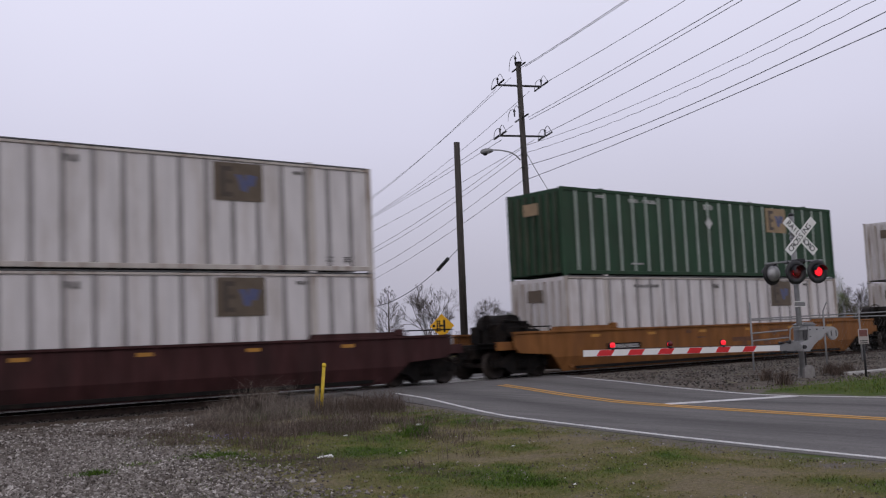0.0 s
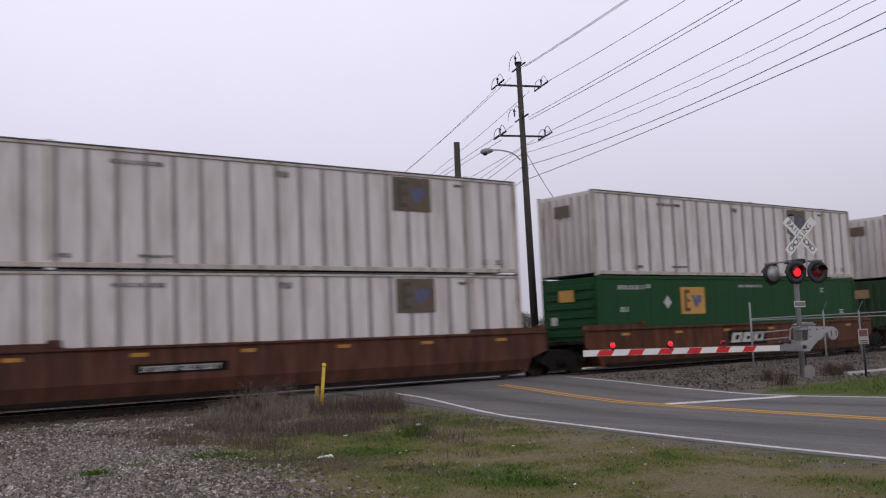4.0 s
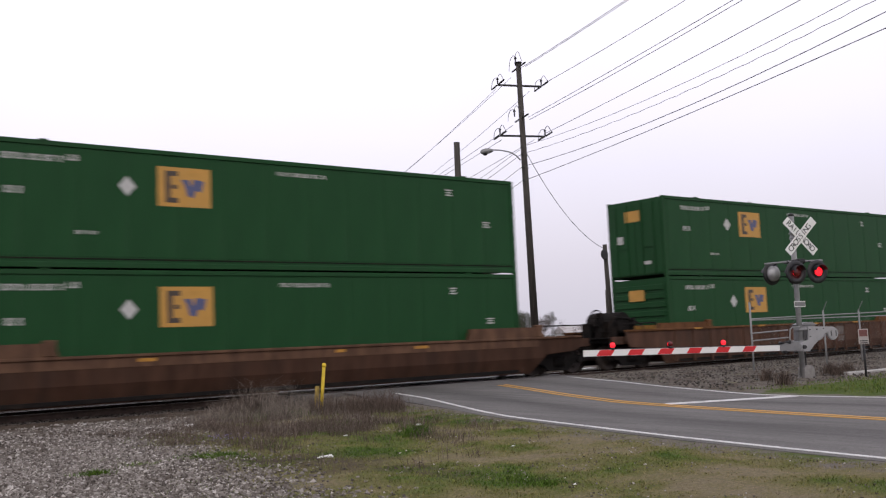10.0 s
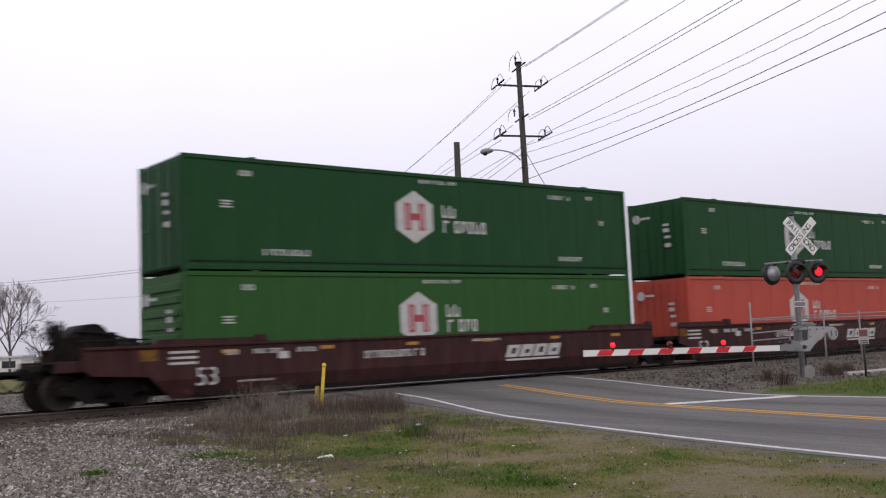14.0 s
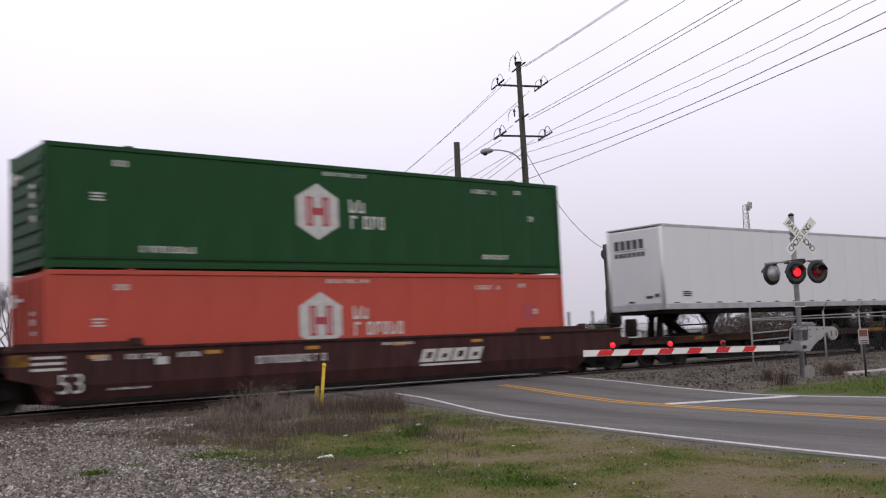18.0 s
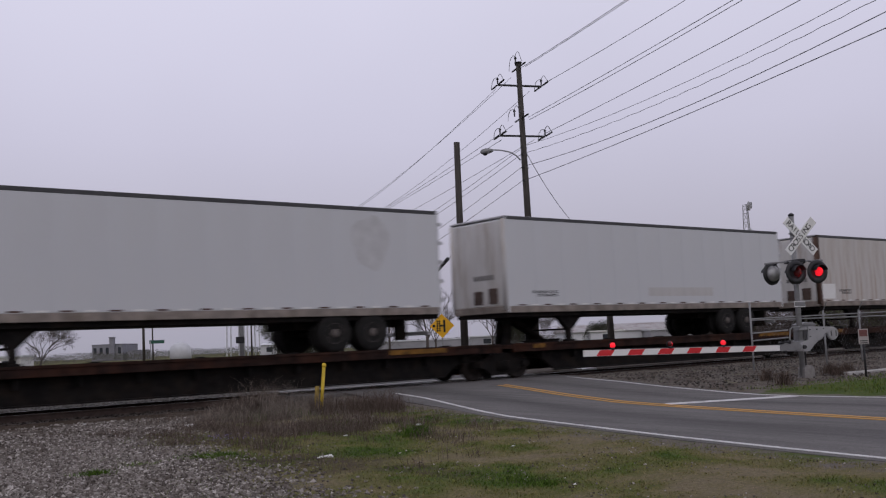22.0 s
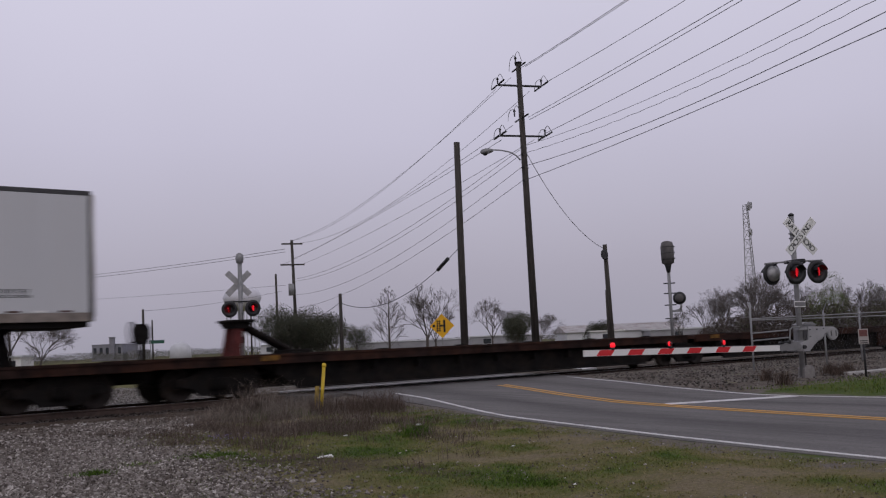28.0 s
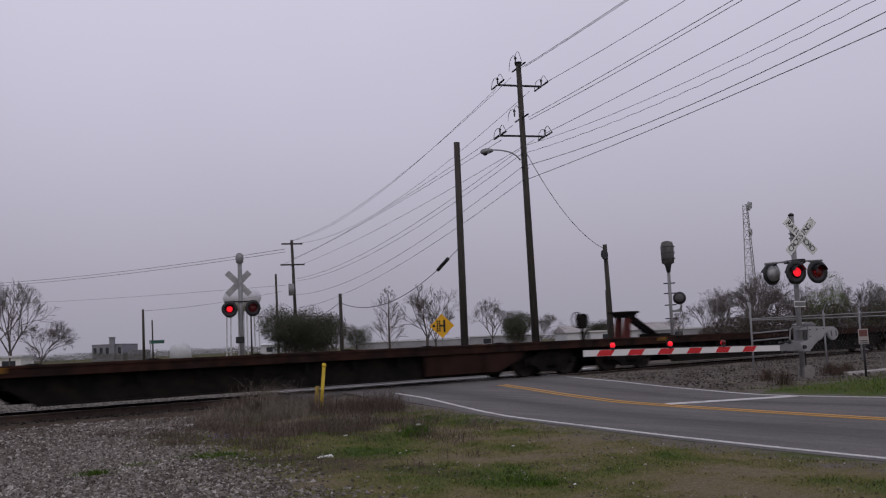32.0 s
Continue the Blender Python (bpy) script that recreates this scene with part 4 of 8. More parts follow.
def well_unit(label, paint, front="truck", rear="truck", posts=False, brake=True, flange=None, ends_raised=True, tints=True, T=1.34):
    """One well of a container car; its origin lies on the rail under the lower box's leading end."""
    c = thing("well_car", label, "freight car", "well cars of the train")
    L = BOX_L
    flange = flange or paint
    for s in (-1, 1):
        y0, y1 = sorted((s * 1.40, s * 1.46))
        def end_shape(kind):
            return [(0.35, 0.16), (0.95, 0.68), (2.3, 0.76), (2.5, 0.95), (2.5, T)] if kind == "truck" else [(-0.3, 0.16), (0.15, 0.62), (0.85, 0.80), (0.85, T)]
        fold = lambda kind: 0.835 if kind == "truck" else 0.11
        part("side_sill", prism(BM(), [(L + fold(rear), 0.58)] + [(L + a, b) for a, b in end_shape(rear)[1:]] + [(-a, b) for a, b in end_shape(front)[:0:-1]] + [(-fold(front), 0.58)], y0, y1), paint, c)
        # the lower strake leans in under the well
        bm = prism(BM(), [(L + end_shape(rear)[0][0], 0.125), (L + fold(rear), 0.58), (-fold(front), 0.58), (-end_shape(front)[0][0], 0.125)], y0, y1)
        for v in bm.verts:
            if v.co.z < 0.3:
                v.co.y -= s * 0.15
        part("lower_strake", bm, paint, c)
        fa = -2.5 if front == "truck" else -0.85
        fb = L + (2.5 if rear == "truck" else 0.85)
        y0, y1 = sorted((s * 1.34, s * 1.51))
        part("top_flange", box(BM(), fa, fb, y0, y1, T, T + 0.07, 0.01), flange, c)
        part("bottom_flange", box(BM(), 0.3, L - 0.3, *sorted((s * 1.22, s * 1.34)), 0.125, 0.15, 0.006), paint, c)
        if ends_raised:
            for a, b in ((-0.85, 2.2), (L - 2.2, L + 0.85)):
                part("end_flange", prism(BM(), [(a, T + 0.07), (b, T + 0.07), (b - 0.12, 1.53), (a + 0.12, 1.53)], y0 + 0.02, y1 + 0.012), flange, c)
                part("lift_block", box(BM(), b - 0.34, b - 0.06, y0 - 0.012, y1 + 0.012, T + 0.065, 1.60, 0.03), flange, c)
        if posts:
            me = shared(("stake", paint.name, T), lambda: mesh_of("side_stake", box(BM(), -0.055, 0.055, -0.03, 0.03, 0.15, T, 0.01), paint))
            for i in range(16):
                part("side_stake", me, paint, c, at=pose(0.05 + i * 1.01 + (0.25 if i in (6, 10) else 0.0), s * 1.478, 0))
    part("well_floor", box(BM(), 0.2, L - 0.2, -1.4, 1.4, 0.17, 0.262), BLACK, c)
    for s, x, kind in ((-1, 0.0, front), (1, L, rear)):
        reach = 3.05 if kind == "truck" else 1.45
        part("end_platform", box(BM(), *sorted((x - s * 0.05, x + s * reach)), -1.28, 1.28, 0.92, 1.06, 0.02), BLACK, c)
        part("bulkhead", prism(BM(), [(x - s * 0.12, 0.2), (x + s * 0.02, 0.2), (x + s * 0.5, 1.06), (x + s * 0.32, 1.06)], -1.38, 1.38), paint, c)
        part("draft_sill", box(BM(), *sorted((x + s * 0.3, x + s * (reach + 0.1))), -0.36, 0.36, 0.62, 0.93, 0.02), BLACK, c)
        if kind == "truck":
            truck(c, x + s * 1.85)
            coupler(c, x + s * (reach + 0.05), s)
            grab_iron(c, x + s * 2.95, -1.0, 0.35, 1.5)
            for k in range(3 if s > 0 else 0):
                ux = x + s * (1.3 + 0.66 * k)
                part("upright", rod(BM(), (ux, 0.9 - 0.5 * k, 1.06), (ux, 0.9 - 0.5 * k, 2.05), 0.05, n=6), STEEL, c)
            part("hand_rail", rod(BM(), (x + s * 0.9, -1.42, 1.55), (x + s * 2.6, -1.42, 1.55), 0.02, n=6), BLACK, c)
            for ux in (0.95, 2.5):
                part("rail_post", rod(BM(), (x + s * ux, -1.42, 1.4), (x + s * ux, -1.42, 1.55), 0.02, n=6), BLACK, c)
            for yy in (-1.25, 1.25):
                part("end_sill", box(BM(), *sorted((x + s * 0.9, x + s * 3.05)), yy - 0.05, yy + 0.05, 0.86, 1.12, 0.01), paint, c)
    if brake and front == "truck":
        handbrake(c, -2.75, paint)
    if front == "shared":
        truck(c, -1.62)
    if tints:
        for i in range(6):
            decal(c, "reflector", 1.1 + i * 2.8, 1.2, 0.4, 0.09, YELLOW, -1.462)
    return c


def slanted_name(c, x, z, w, h, n, y=-1.464, plate=None, slant=0.16):
    """A name in slanted white bars, on a dark plate where it has one."""
    if plate:
        decal(c, "name_plate", x, z, w * 1.14, h * 1.5, plate, y)
        y -= 0.006
    for i in range(n):
        bx = x - w / 2 + (i + 0.5) * w / n
        a, b = w / n * 0.43, h / 2
        k = slant / h
        sh = lambda u, v: (bx + u + k * v, z + v)
        bar = part("name_bar", prism(BM(), [sh(-a, -b), sh(a, -b), sh(a, b), sh(-a, b)], y - 0.004, y + 0.008), DECAL, c)
        part("name_gap", prism(BM(), [sh(-a * 0.3, -b * 0.45), sh(a * 0.45, -b * 0.45), sh(a * 0.45, b * (0.2 if i % 2 else 0.5)), sh(-a * 0.3, b * (0.2 if i % 2 else 0.5))], y - 0.008, y), plate or WELL_MAROON, bar)


def small_bars(c, x, z, n, w, h, y=-1.464):
    text_row(c, x + n * w * 0.6, z, n * w * 1.2, h, DECAL, y)


def number53(c, x, z, size=0.62, y=-1.466):
    part("length_number", shared(("53", size), lambda: words("53", size, DECAL)), DECAL, c, "white number 53", pose(x, y, z, 90, 0, 0))


def flat_unit(label, length, front="shared", rear="shared", hitch=None, skirt=False, empty=False):
    """One platform of an articulated flat car for trailers; its origin lies on the rail over its leading truck."""
    c = thing("flat_car", label, "freight car", "flat cars of the train")
    L, H = length, 1.04 if empty else 1.02
    a = (-2.0 if empty else -2.3) if front == "truck" else 0.25
    b = L + 2.0 if rear == "truck" else L - 0.25
    rnd = random.Random(int(length * 100) + skirt)
    part("deck", box(BM(), a, b, -1.30, 1.30, H - 0.12, H, 0.01), FLAT_RUST, c)
    for s in (-1, 1):
        y0, y1 = sorted((s * 1.27, s * 1.35))
        part("deck_edge", box(BM(), a, b, y0, y1, H - 0.22, H + 0.03, 0.01), FLAT_RUST, c)
        part("edge_lip", box(BM(), a, b, *sorted((s * 1.345, s * 1.375)), H - 0.03, H + 0.035, 0.008), FLAT_RUST, c)
        part("side_girder", prism(BM(), [(1.45, 0.70), (2.25, 0.19), (L - 2.25, 0.19), (L - 1.45, 0.70), (L - 1.0, H - 0.2), (1.0, H - 0.2)], *sorted((s * 0.98, s * 1.06))), BLACK, c)
        part("girder_foot", box(BM(), 2.25, L - 2.25, *sorted((s * 0.94, s * 1.14)), 0.165, 0.205, 0.008), BLACK, c)
        if skirt:
            part("end_skirt", prism(BM(), [(L - 5.2, 0.24), (L - 2.4, 0.24), (L - 1.5, 0.60), (L - 1.3, H - 0.22), (L - 5.2, H - 0.22)], *sorted((s * 1.20, s * 1.27))), SKIRT_RUST, c)
        for i in range(11):
            x = 1.6 + i * (L - 3.2) / 10
            part("crossbearer", prism(BM(), [(x - 0.04, H - 0.2), (x + 0.04, H - 0.2), (x + 0.04, 0.55), (x - 0.04, 0.55)], *sorted((s * 1.0, s * 1.26))), BLACK, c)
        for i in range(5):
            x = rnd.uniform(1.5, L - 1.5)
            w = rnd.uniform(0.3, 1.1)
            decal(c, "rust_scab", x, H - 0.1 + rnd.uniform(-0.03, 0.03), w, rnd.uniform(0.07, 0.16), SKIRT_RUST, -1.352) if s < 0 else None
    part("centre_sill", box(BM(), a, b, -0.35, 0.35, 0.5, H - 0.13), BLACK, c)
    for x, w in (((1.3, 0.5),) if empty else ((1.3, 0.5), (L - 3.4, 2.0))):
        decal(c, "edge_marking", x, H - 0.06, w, 0.13, EDGE_YELLOW, -1.377)
    # low cable tray and tie-down shoes along the deck
    for i in range(6):
        x = 2.2 + i * (L - 4.4) / 5
        part("tie_down", box(BM(), x - 0.14, x + 0.14, -1.18, -1.0, H - 0.002, H + 0.07, 0.015), BLACK, c)
    part("air_pipe", rod(BM(), (1.2, -0.75, 0.62), (L - 1.2, -0.75, 0.62), 0.04, n=6), BLACK, c)
    for s, x, kind in ((-1, 0.0, front), (1, L, rear)):
        if kind == "truck":
            coupler(c, x + s * 2.0, s)
            grab_iron(c, x + s * 1.95, -1.0, 0.4, H)
            if s < 0:
                flat_brake(c, -1.7 if empty else -2.1, not empty)
    truck(c, 0.0)
    if rear == "truck":
        truck(c, L)
    if hitch is not None:
        hx, flip = hitch
        h = part("trailer_hitch", box(BM(), hx - 0.36, hx + 0.36, -0.42, 0.42, 1.93, 2.0, 0.02), BLACK, c, "raised black trailer hitch")
        part("head_block", prism(BM(), [(hx - 0.32, 1.93), (hx + 0.32, 1.93), (hx + 0.22, 1.78), (hx - 0.22, 1.78)], -0.32, 0.32), BLACK, h)
        for yy in (-0.20, 0.20):
            part("strut", prism(BM(), [(hx - 0.16 * flip, 1.93), (hx + 0.06 * flip, 1.93), (hx - 0.02 * flip, H), (hx - 0.34 * flip, H)], yy - 0.06, yy + 0.06), HITCH_RED if empty else BLACK, h, "red-brown upright strut" if empty else "")
            part("strut", rod(BM(), (hx + 0.15 * flip, yy * 0.7, 1.86), (hx + 1.55 * flip, yy * 0.7, H + 0.08), 0.08, n=8), BLACK, h)
        part("strut_base", box(BM(), *sorted((hx + 1.30 * flip, hx + 1.95 * flip)), -0.5, 0.5, H, H + 0.14, 0.02), BLACK, h)
    return c


def tyre_mesh():
    bm = BM()
    lathe(bm, [(0.27, -0.13), (0.41, -0.14), (0.49, -0.12), (0.525, -0.07), (0.525, 0.07), (0.49, 0.12), (0.41, 0.14), (0.27, 0.13)], n=24)
    return mesh_of("tyre", bm, TYRE)


def rim_mesh(finish):
    bm = BM()
    lathe(bm, [(0.29, -0.11), (0.27, -0.135), (0.24, -0.09), (0.16, -0.05), (0.13, -0.09), (0.11, -0.15), (0.04, -0.16)], n=20)
    for i in range(5):
        a = 2 * math.pi * i / 5
        box(bm, math.cos(a) * 0.2 - 0.03, math.cos(a) * 0.2 + 0.03, -0.1, -0.06, math.sin(a) * 0.2 - 0.03, math.sin(a) * 0.2 + 0.03)
    return mesh_of("rim", bm, finish)


def trailer(label, skin, length, top, front_rust=False, roof=None, flip=False, bright_rim=False, ribbed_end=False, rivets=True, bars=()):
    """A dry van on the deck, its origin on the rail under its leading end; flip turns its nose to the rear."""
    t = thing("semi_trailer", label, "trailer", "trailers on the flat cars")
    L, W2, z0 = length, 1.295, 2.0
    roof = roof or DARK_TRIM
    part("body", box(BM(), 0.03, L - 0.03, -W2, W2, z0 + 0.16, top - 0.10, 0.02), skin, t)
    part("roof", box(BM(), 0.02, L - 0.02, -W2 + 0.04, W2 - 0.04, top - 0.06, top, 0.015), ALU, t)
    for s in (-1, 1):
        y0, y1 = sorted((s * (W2 - 0.05), s * (W2 + 0.012)))
        part("top_rail", box(BM(), 0.0, L, y0, y1, top - 0.12, top - 0.015, 0.01), roof, t)
        part("bottom_rail", box(BM(), 0.0, L, y0, y1, z0, z0 + 0.2, 0.01), ALU if bright_rim else GRIME, t)
        for x in (0.0, L - 0.08):
            part("corner_post", box(BM(), x, x + (0.17 if front_rust and x == 0.0 else 0.08), y0 - 0.002, y1 + 0.002, z0, top - 0.02, 0.012), DARK_RUST if (front_rust and x == 0.0) else DARK_TRIM if (flip and x) else skin, t)
        if rivets:
            me = shared("marker_strip", lambda: mesh_of("marker_strip", box(BM(), -0.15, 0.15, -0.003, 0.003, -0.02, 0.02), SIGN_WHITE))
            me2 = shared("marker_red", lambda: mesh_of("marker_strip", box(BM(), -0.15, 0.15, -0.003, 0.003, -0.02, 0.02), DARK_RUST))
            n = 25
            for i in range(n):
                part("marker_strip", me if i % 2 else me2, SIGN_WHITE, t, at=pose(0.6 + i * (L - 1.2) / (n - 1), s * (W2 + 0.006), z0 + 0.235))
    seams = 12
    me = shared(("skin_seam", skin.name, top), lambda: mesh_of("skin_panel", box(BM(), 0.006, L / seams - 0.006, -0.004, 0.004, z0 + 0.21, top - 0.13, 0.003), skin))
    for i in range(seams):
        part("skin_panel", me, skin, t, at=pose(i * L / seams, -W2 - 0.002, 0))
    part("floor", box(BM(), 0.05, L - 0.05, -W2 + 0.1, W2 - 0.1, z0 - 0.12, z0 + 0.16), BLACK, t)
    nose, tail, d = (L, 0.0, -1) if flip else (0.0, L, 1)
    # nose panel and its service box
    nx = nose - d * 0.01
    part("nose_panel", box(BM(), *sorted((nx - d * 0.03, nx + d * 0.03)), -1.2, 1.2, z0 + 0.22, top - 0.14, 0.02), skin if bright_rim else NOSE, t)
    for yy in (-1.22, 1.22):
        part("nose_post", rod(BM(), (nx, yy, z0 + 0.1), (nx, yy, top - 0.1), 0.075, n=10), DARK_RUST if front_rust else skin if bright_rim else NOSE, t)
    part("nose_sill", box(BM(), *sorted((nx - d * 0.05, nx + d * 0.02)), -1.25, 1.25, z0, z0 + 0.22, 0.015), ALU if bright_rim else GRIME, t)
    for i in range(5):
        part("nose_mark", box(BM(), *sorted((nx - d * 0.04, nx - d * 0.03)), -0.75 + i * 0.2, -0.60 + i * 0.2, z0 + 1.05, z0 + 1.2), DARK_MARK, t) if not bright_rim else None
    for y0, y1, z1, z2 in (((-0.75, -0.45, 0.42, 0.52), (-1.05, -0.85, 0.46, 0.58), (0.1, 0.35, 0.30, 0.36)) if bright_rim else ((-0.9, -0.5, 0.3, 0.78), (-0.2, 0.2, 0.3, 0.72))):
        part("service_box", box(BM(), *sorted((nx - d * 0.06, nx)), y0, y1, z0 + z1, z0 + z2, 0.01), SERVICE, t)
    # rear doors
    tx = tail + d * 0.0
    for y0, y1 in ((-1.22, -0.01), (0.01, 1.22)):
        dr = part("rear_door", box(BM(), *sorted((tx - d * 0.01, tx + d * 0.045)), y0, y1, z0 + 0.14, top - 0.14, 0.01), RUSTY if ribbed_end else skin, t)
        for f in (0.3, 0.7):
            yy = y0 + (y1 - y0) * f
            part("lock_rod", rod(BM(), (tx + d * 0.07, yy, z0 + 0.1), (tx + d * 0.07, yy, top - 0.15), 0.018, n=6), STEEL, dr)
        if ribbed_end:
            for i in range(4):
                yy = y0 + 0.15 + i * 0.3
                part("door_rib", box(BM(), *sorted((tx + d * 0.04, tx + d * 0.075)), yy - 0.06, yy + 0.06, z0 + 0.2, top - 0.2, 0.01), RUSTY, dr)
    for k in range(5):
        part("hinge", box(BM(), *sorted((tx - d * 0.03, tx + d * 0.1)), -W2 - 0.02, -W2 + 0.06, z0 + 0.35 + k * 0.55, z0 + 0.45 + k * 0.55), ALU, t)
    # landing gear
    lx = nose + d * 2.9
    for s in (-1, 1):
        g = part("landing_leg", box(BM(), lx - 0.09, lx + 0.09, s * 0.95 - 0.09, s * 0.95 + 0.09, 1.12, z0 - 0.1, 0.01), BLACK, t)
        part("wing_plate", prism(BM(), [(lx - 0.6, z0 - 0.08), (lx + 0.6, z0 - 0.08), (lx + 0.1, z0 - 0.55), (lx - 0.1, z0 - 0.55)], s * 0.95 - 0.1, s * 0.95 + 0.1), BLACK, g)
        part("foot", box(BM(), lx - 0.16, lx + 0.16, s * 0.95 - 0.16, s * 0.95 + 0.16, 1.06, 1.12), BLACK, g)
    part("landing_brace", rod(BM(), (lx, -0.9, 1.45), (lx, 0.9, 1.45), 0.03, n=6), BLACK, t)
    # tandem axles
    part("bogie_frame", box(BM(), *sorted((tail - d * 4.6, tail - d * 1.3)), -0.7, 0.7, z0 - 0.32, z0 - 0.1), BLACK, t)
    for k in (2.4, 3.62):
        ax = tail - d * k
        part("axle", rod(BM(), (ax, -1.1, 1.55), (ax, 1.1, 1.55), 0.07, n=8), BLACK, t)
        for s in (-1, 1):
            for off in (1.14, 0.80):
                ty = part("tyre", shared("tyre", tyre_mesh), TYRE, t, at=pose(ax, s * off, 1.55, 0, 0, 0 if s < 0 else 180))
                if off > 1:
                    part("rim", shared(("rim", bright_rim), lambda: rim_mesh(RIM if bright_rim else RIM_DIRTY)), RIM, ty, "white steel rim" if bright_rim else "dirty steel rim")
    for s in (-1, 1):
        part("mud_flap", box(BM(), *sorted((tail - d * 1.35, tail - d * 1.33)), s * 1.05 - 0.3, s * 1.05 + 0.3, 1.3, z0 - 0.1), BLACK, t)
        part("guard_post", box(BM(), *sorted((tail - d * 0.35, tail - d * 0.28)), s * 0.6 - 0.04, s * 0.6 + 0.04, 1.45, z0 - 0.05), ALU, t)
    part("rear_guard", box(BM(), *sorted((tail - d * 0.36, tail - d * 0.27)), -1.1, 1.1, 1.42, 1.53, 0.01), ALU, t)
    for x, z, w, h, m in bars:
        if 0.1 <= h <= 0.16 and w > 0.8:
            text_row(t, x, z + h * 0.25, w, h * 0.8, m, -W2 - 0.006)
            text_row(t, x + w * 0.1, z - h * 0.65, w * 0.8, h * 0.55, m, -W2 - 0.006)
        else:
            decal(t, "marking", x, z, w, h, m, -W2 - 0.006)
    return t


def put(ob, x, z=0.0):
    ob.matrix_basis = pose(x, 0, z)
    MOVERS.append((ob, x, z))
    return ob


def build_train():
    num = lambda x, z=2.55: ((x, z, 0.5, 0.10), (x + 0.7, z, 0.7, 0.10))
    def white(dull="dull"):
        return container("white ribbed container with grey seams and faded logo panel", WHITE, WHITE_SEAM, WHITE_DIRTY, dull, 12.1, None, num(3.6) + ((7.9, 2.55, 0.45, 0.16), (2.2, 0.32, 0.4, 0.1), (4.4, 0.34, 0.8, 0.07), (14.75, 0.36, 0.22, 0.14), (15.3, 0.36, 0.22, 0.14), (13.9, 2.62, 0.4, 0.08)), DARK_TRIM)
    def ribbed_green():
        return container("weathered green container with pale side posts and logo panel", GREEN_OLD, POST, END_GREEN, "tan", 12.1, 7.75, ((7.75, 2.58, 0.5, 0.2), (3.6, 2.6, 0.5, 0.12), (4.4, 2.6, 0.7, 0.12), (1.9, 2.66, 0.4, 0.1), (3.6, 0.42, 0.6, 0.06)), GREEN_OLD)
    def green(lx=5.2, logo="square", end="pressed"):
        return container("smooth dark green container with a yellow logo panel", GREEN, None, end, logo, lx, lx - 1.43, ((1.7, 2.5, 1.3, 0.14), (2.6, 2.55, 0.3, 0.14), (8.6, 2.55, 1.5, 0.10), (1.3, 1.75, 0.35, 0.16), (13.6, 2.4, 0.24, 0.2), (15.0, 1.5, 0.28, 0.18), (2.9, 0.85, 0.5, 0.08)), GREEN)
    def hub(paint, inc, end, label):
        return container(label, paint, None, end, "hexinc" if inc else "hex", 7.1, None, ((1.75, 2.5, 0.35, 0.14), (2.9, 0.5, 1.4, 0.16), (8.0, 2.66, 1.4, 0.10), (13.0, 2.5, 1.0, 0.13), (14.4, 2.55, 0.3, 0.12), (1.2, 1.7, 0.32, 0.2), (14.9, 1.75, 0.3, 0.16), (13.4, 0.52, 1.1, 0.14)), paint)

    # single cars and the two three-well sets, from the head of the clip to its tail
    put(well_unit("dark maroon well car with dull yellow patches", WELL_MAROON), -0.15)
    c = put(well_unit("ochre yellow well car stained with rust", WELL_YELLOW), 23.45)
    decal(c, "name_plate", 2.45, 0.82, 1.7, 0.2, BLACK, -1.462)
    small_bars(c, 1.85, 0.82, 5, 0.22, 0.12, -1.468)
    stain = mat("brown_rust_stain", (0.10, 0.042, 0.022), 0.8, 0, 0.3, 5.0, (0.20, 0.088, 0.03), 0.85, 3.5)
    for x, z, w, h in ((9.3, 0.84, 1.7, 0.16), (9.2, 0.66, 0.3, 0.2), (9.9, 0.66, 0.3, 0.2), (10.6, 0.68, 0.4, 0.18), (11.3, 1.12, 0.9, 0.1), (11.2, 1.02, 0.25, 0.16), (11.9, 0.86, 0.8, 0.08), (6.6, 0.98, 0.5, 0.06), (14.6, 1.1, 0.9, 0.1), (5.9, 1.2, 0.3, 0.12)):
        decal(c, "rust_stain", x, z, w, h, stain, -1.461)
    c = put(well_unit("dark brown steel well car with yellow reflector patches", WELL_DARK, "truck", "shared"), 47.0)
    decal(c, "name_plate", 4.94, 0.86, 2.4, 0.24, BLACK, -1.462)
    small_bars(c, 3.95, 0.86, 6, 0.28, 0.13, -1.468)
    c = put(well_unit("brown well car with a white slanted name", WELL_BROWN, "shared", "shared"), 66.6)
    slanted_name(c, 7.95, 0.90, 2.1, 0.36, 3, plate=BLACK)
    c = put(well_unit("brown well car with a row of small markings", WELL_BROWN, "shared", "truck"), 85.9)
    decal(c, "name_plate", 11.7, 0.85, 3.0, 0.26, BLACK, -1.462)
    small_bars(c, 10.5, 0.85, 7, 0.26, 0.14, -1.468)
    c = put(well_unit("dull brown well car with a paler top flange", WELL_DULL, flange=FLANGE_DULL, tints=False, T=1.16), 109.4)
    # paler strip paints the lit upper half of the sill over the darker lower half
    for sy in (-1, 1):
        part("lit_band", box(BM(), -0.6, BOX_L + 0.6, *sorted((sy * 1.455, sy * 1.468)), 0.93, 1.155, 0.004), FLANGE_DULL, c, "tan upper band painted paler as if lit")
    for x, w in ((4.2, 0.45), (9.5, 0.3), (12.2, 0.5)):
        decal(c, "reflector", x, 1.08, w, 0.08, YELLOW, -1.472)
    c = put(well_unit("rusty brown well car with side stakes and orange flange", WELL_STAKED, posts=True, flange=FLANGE_ORANGE, tints=False, T=1.27), 132.75)
    for x in (1.3, 5.2, 8.9, 12.0, 14.9):
        decal(c, "reflector", x, 1.305, 0.42, 0.06, YELLOW, -1.514)
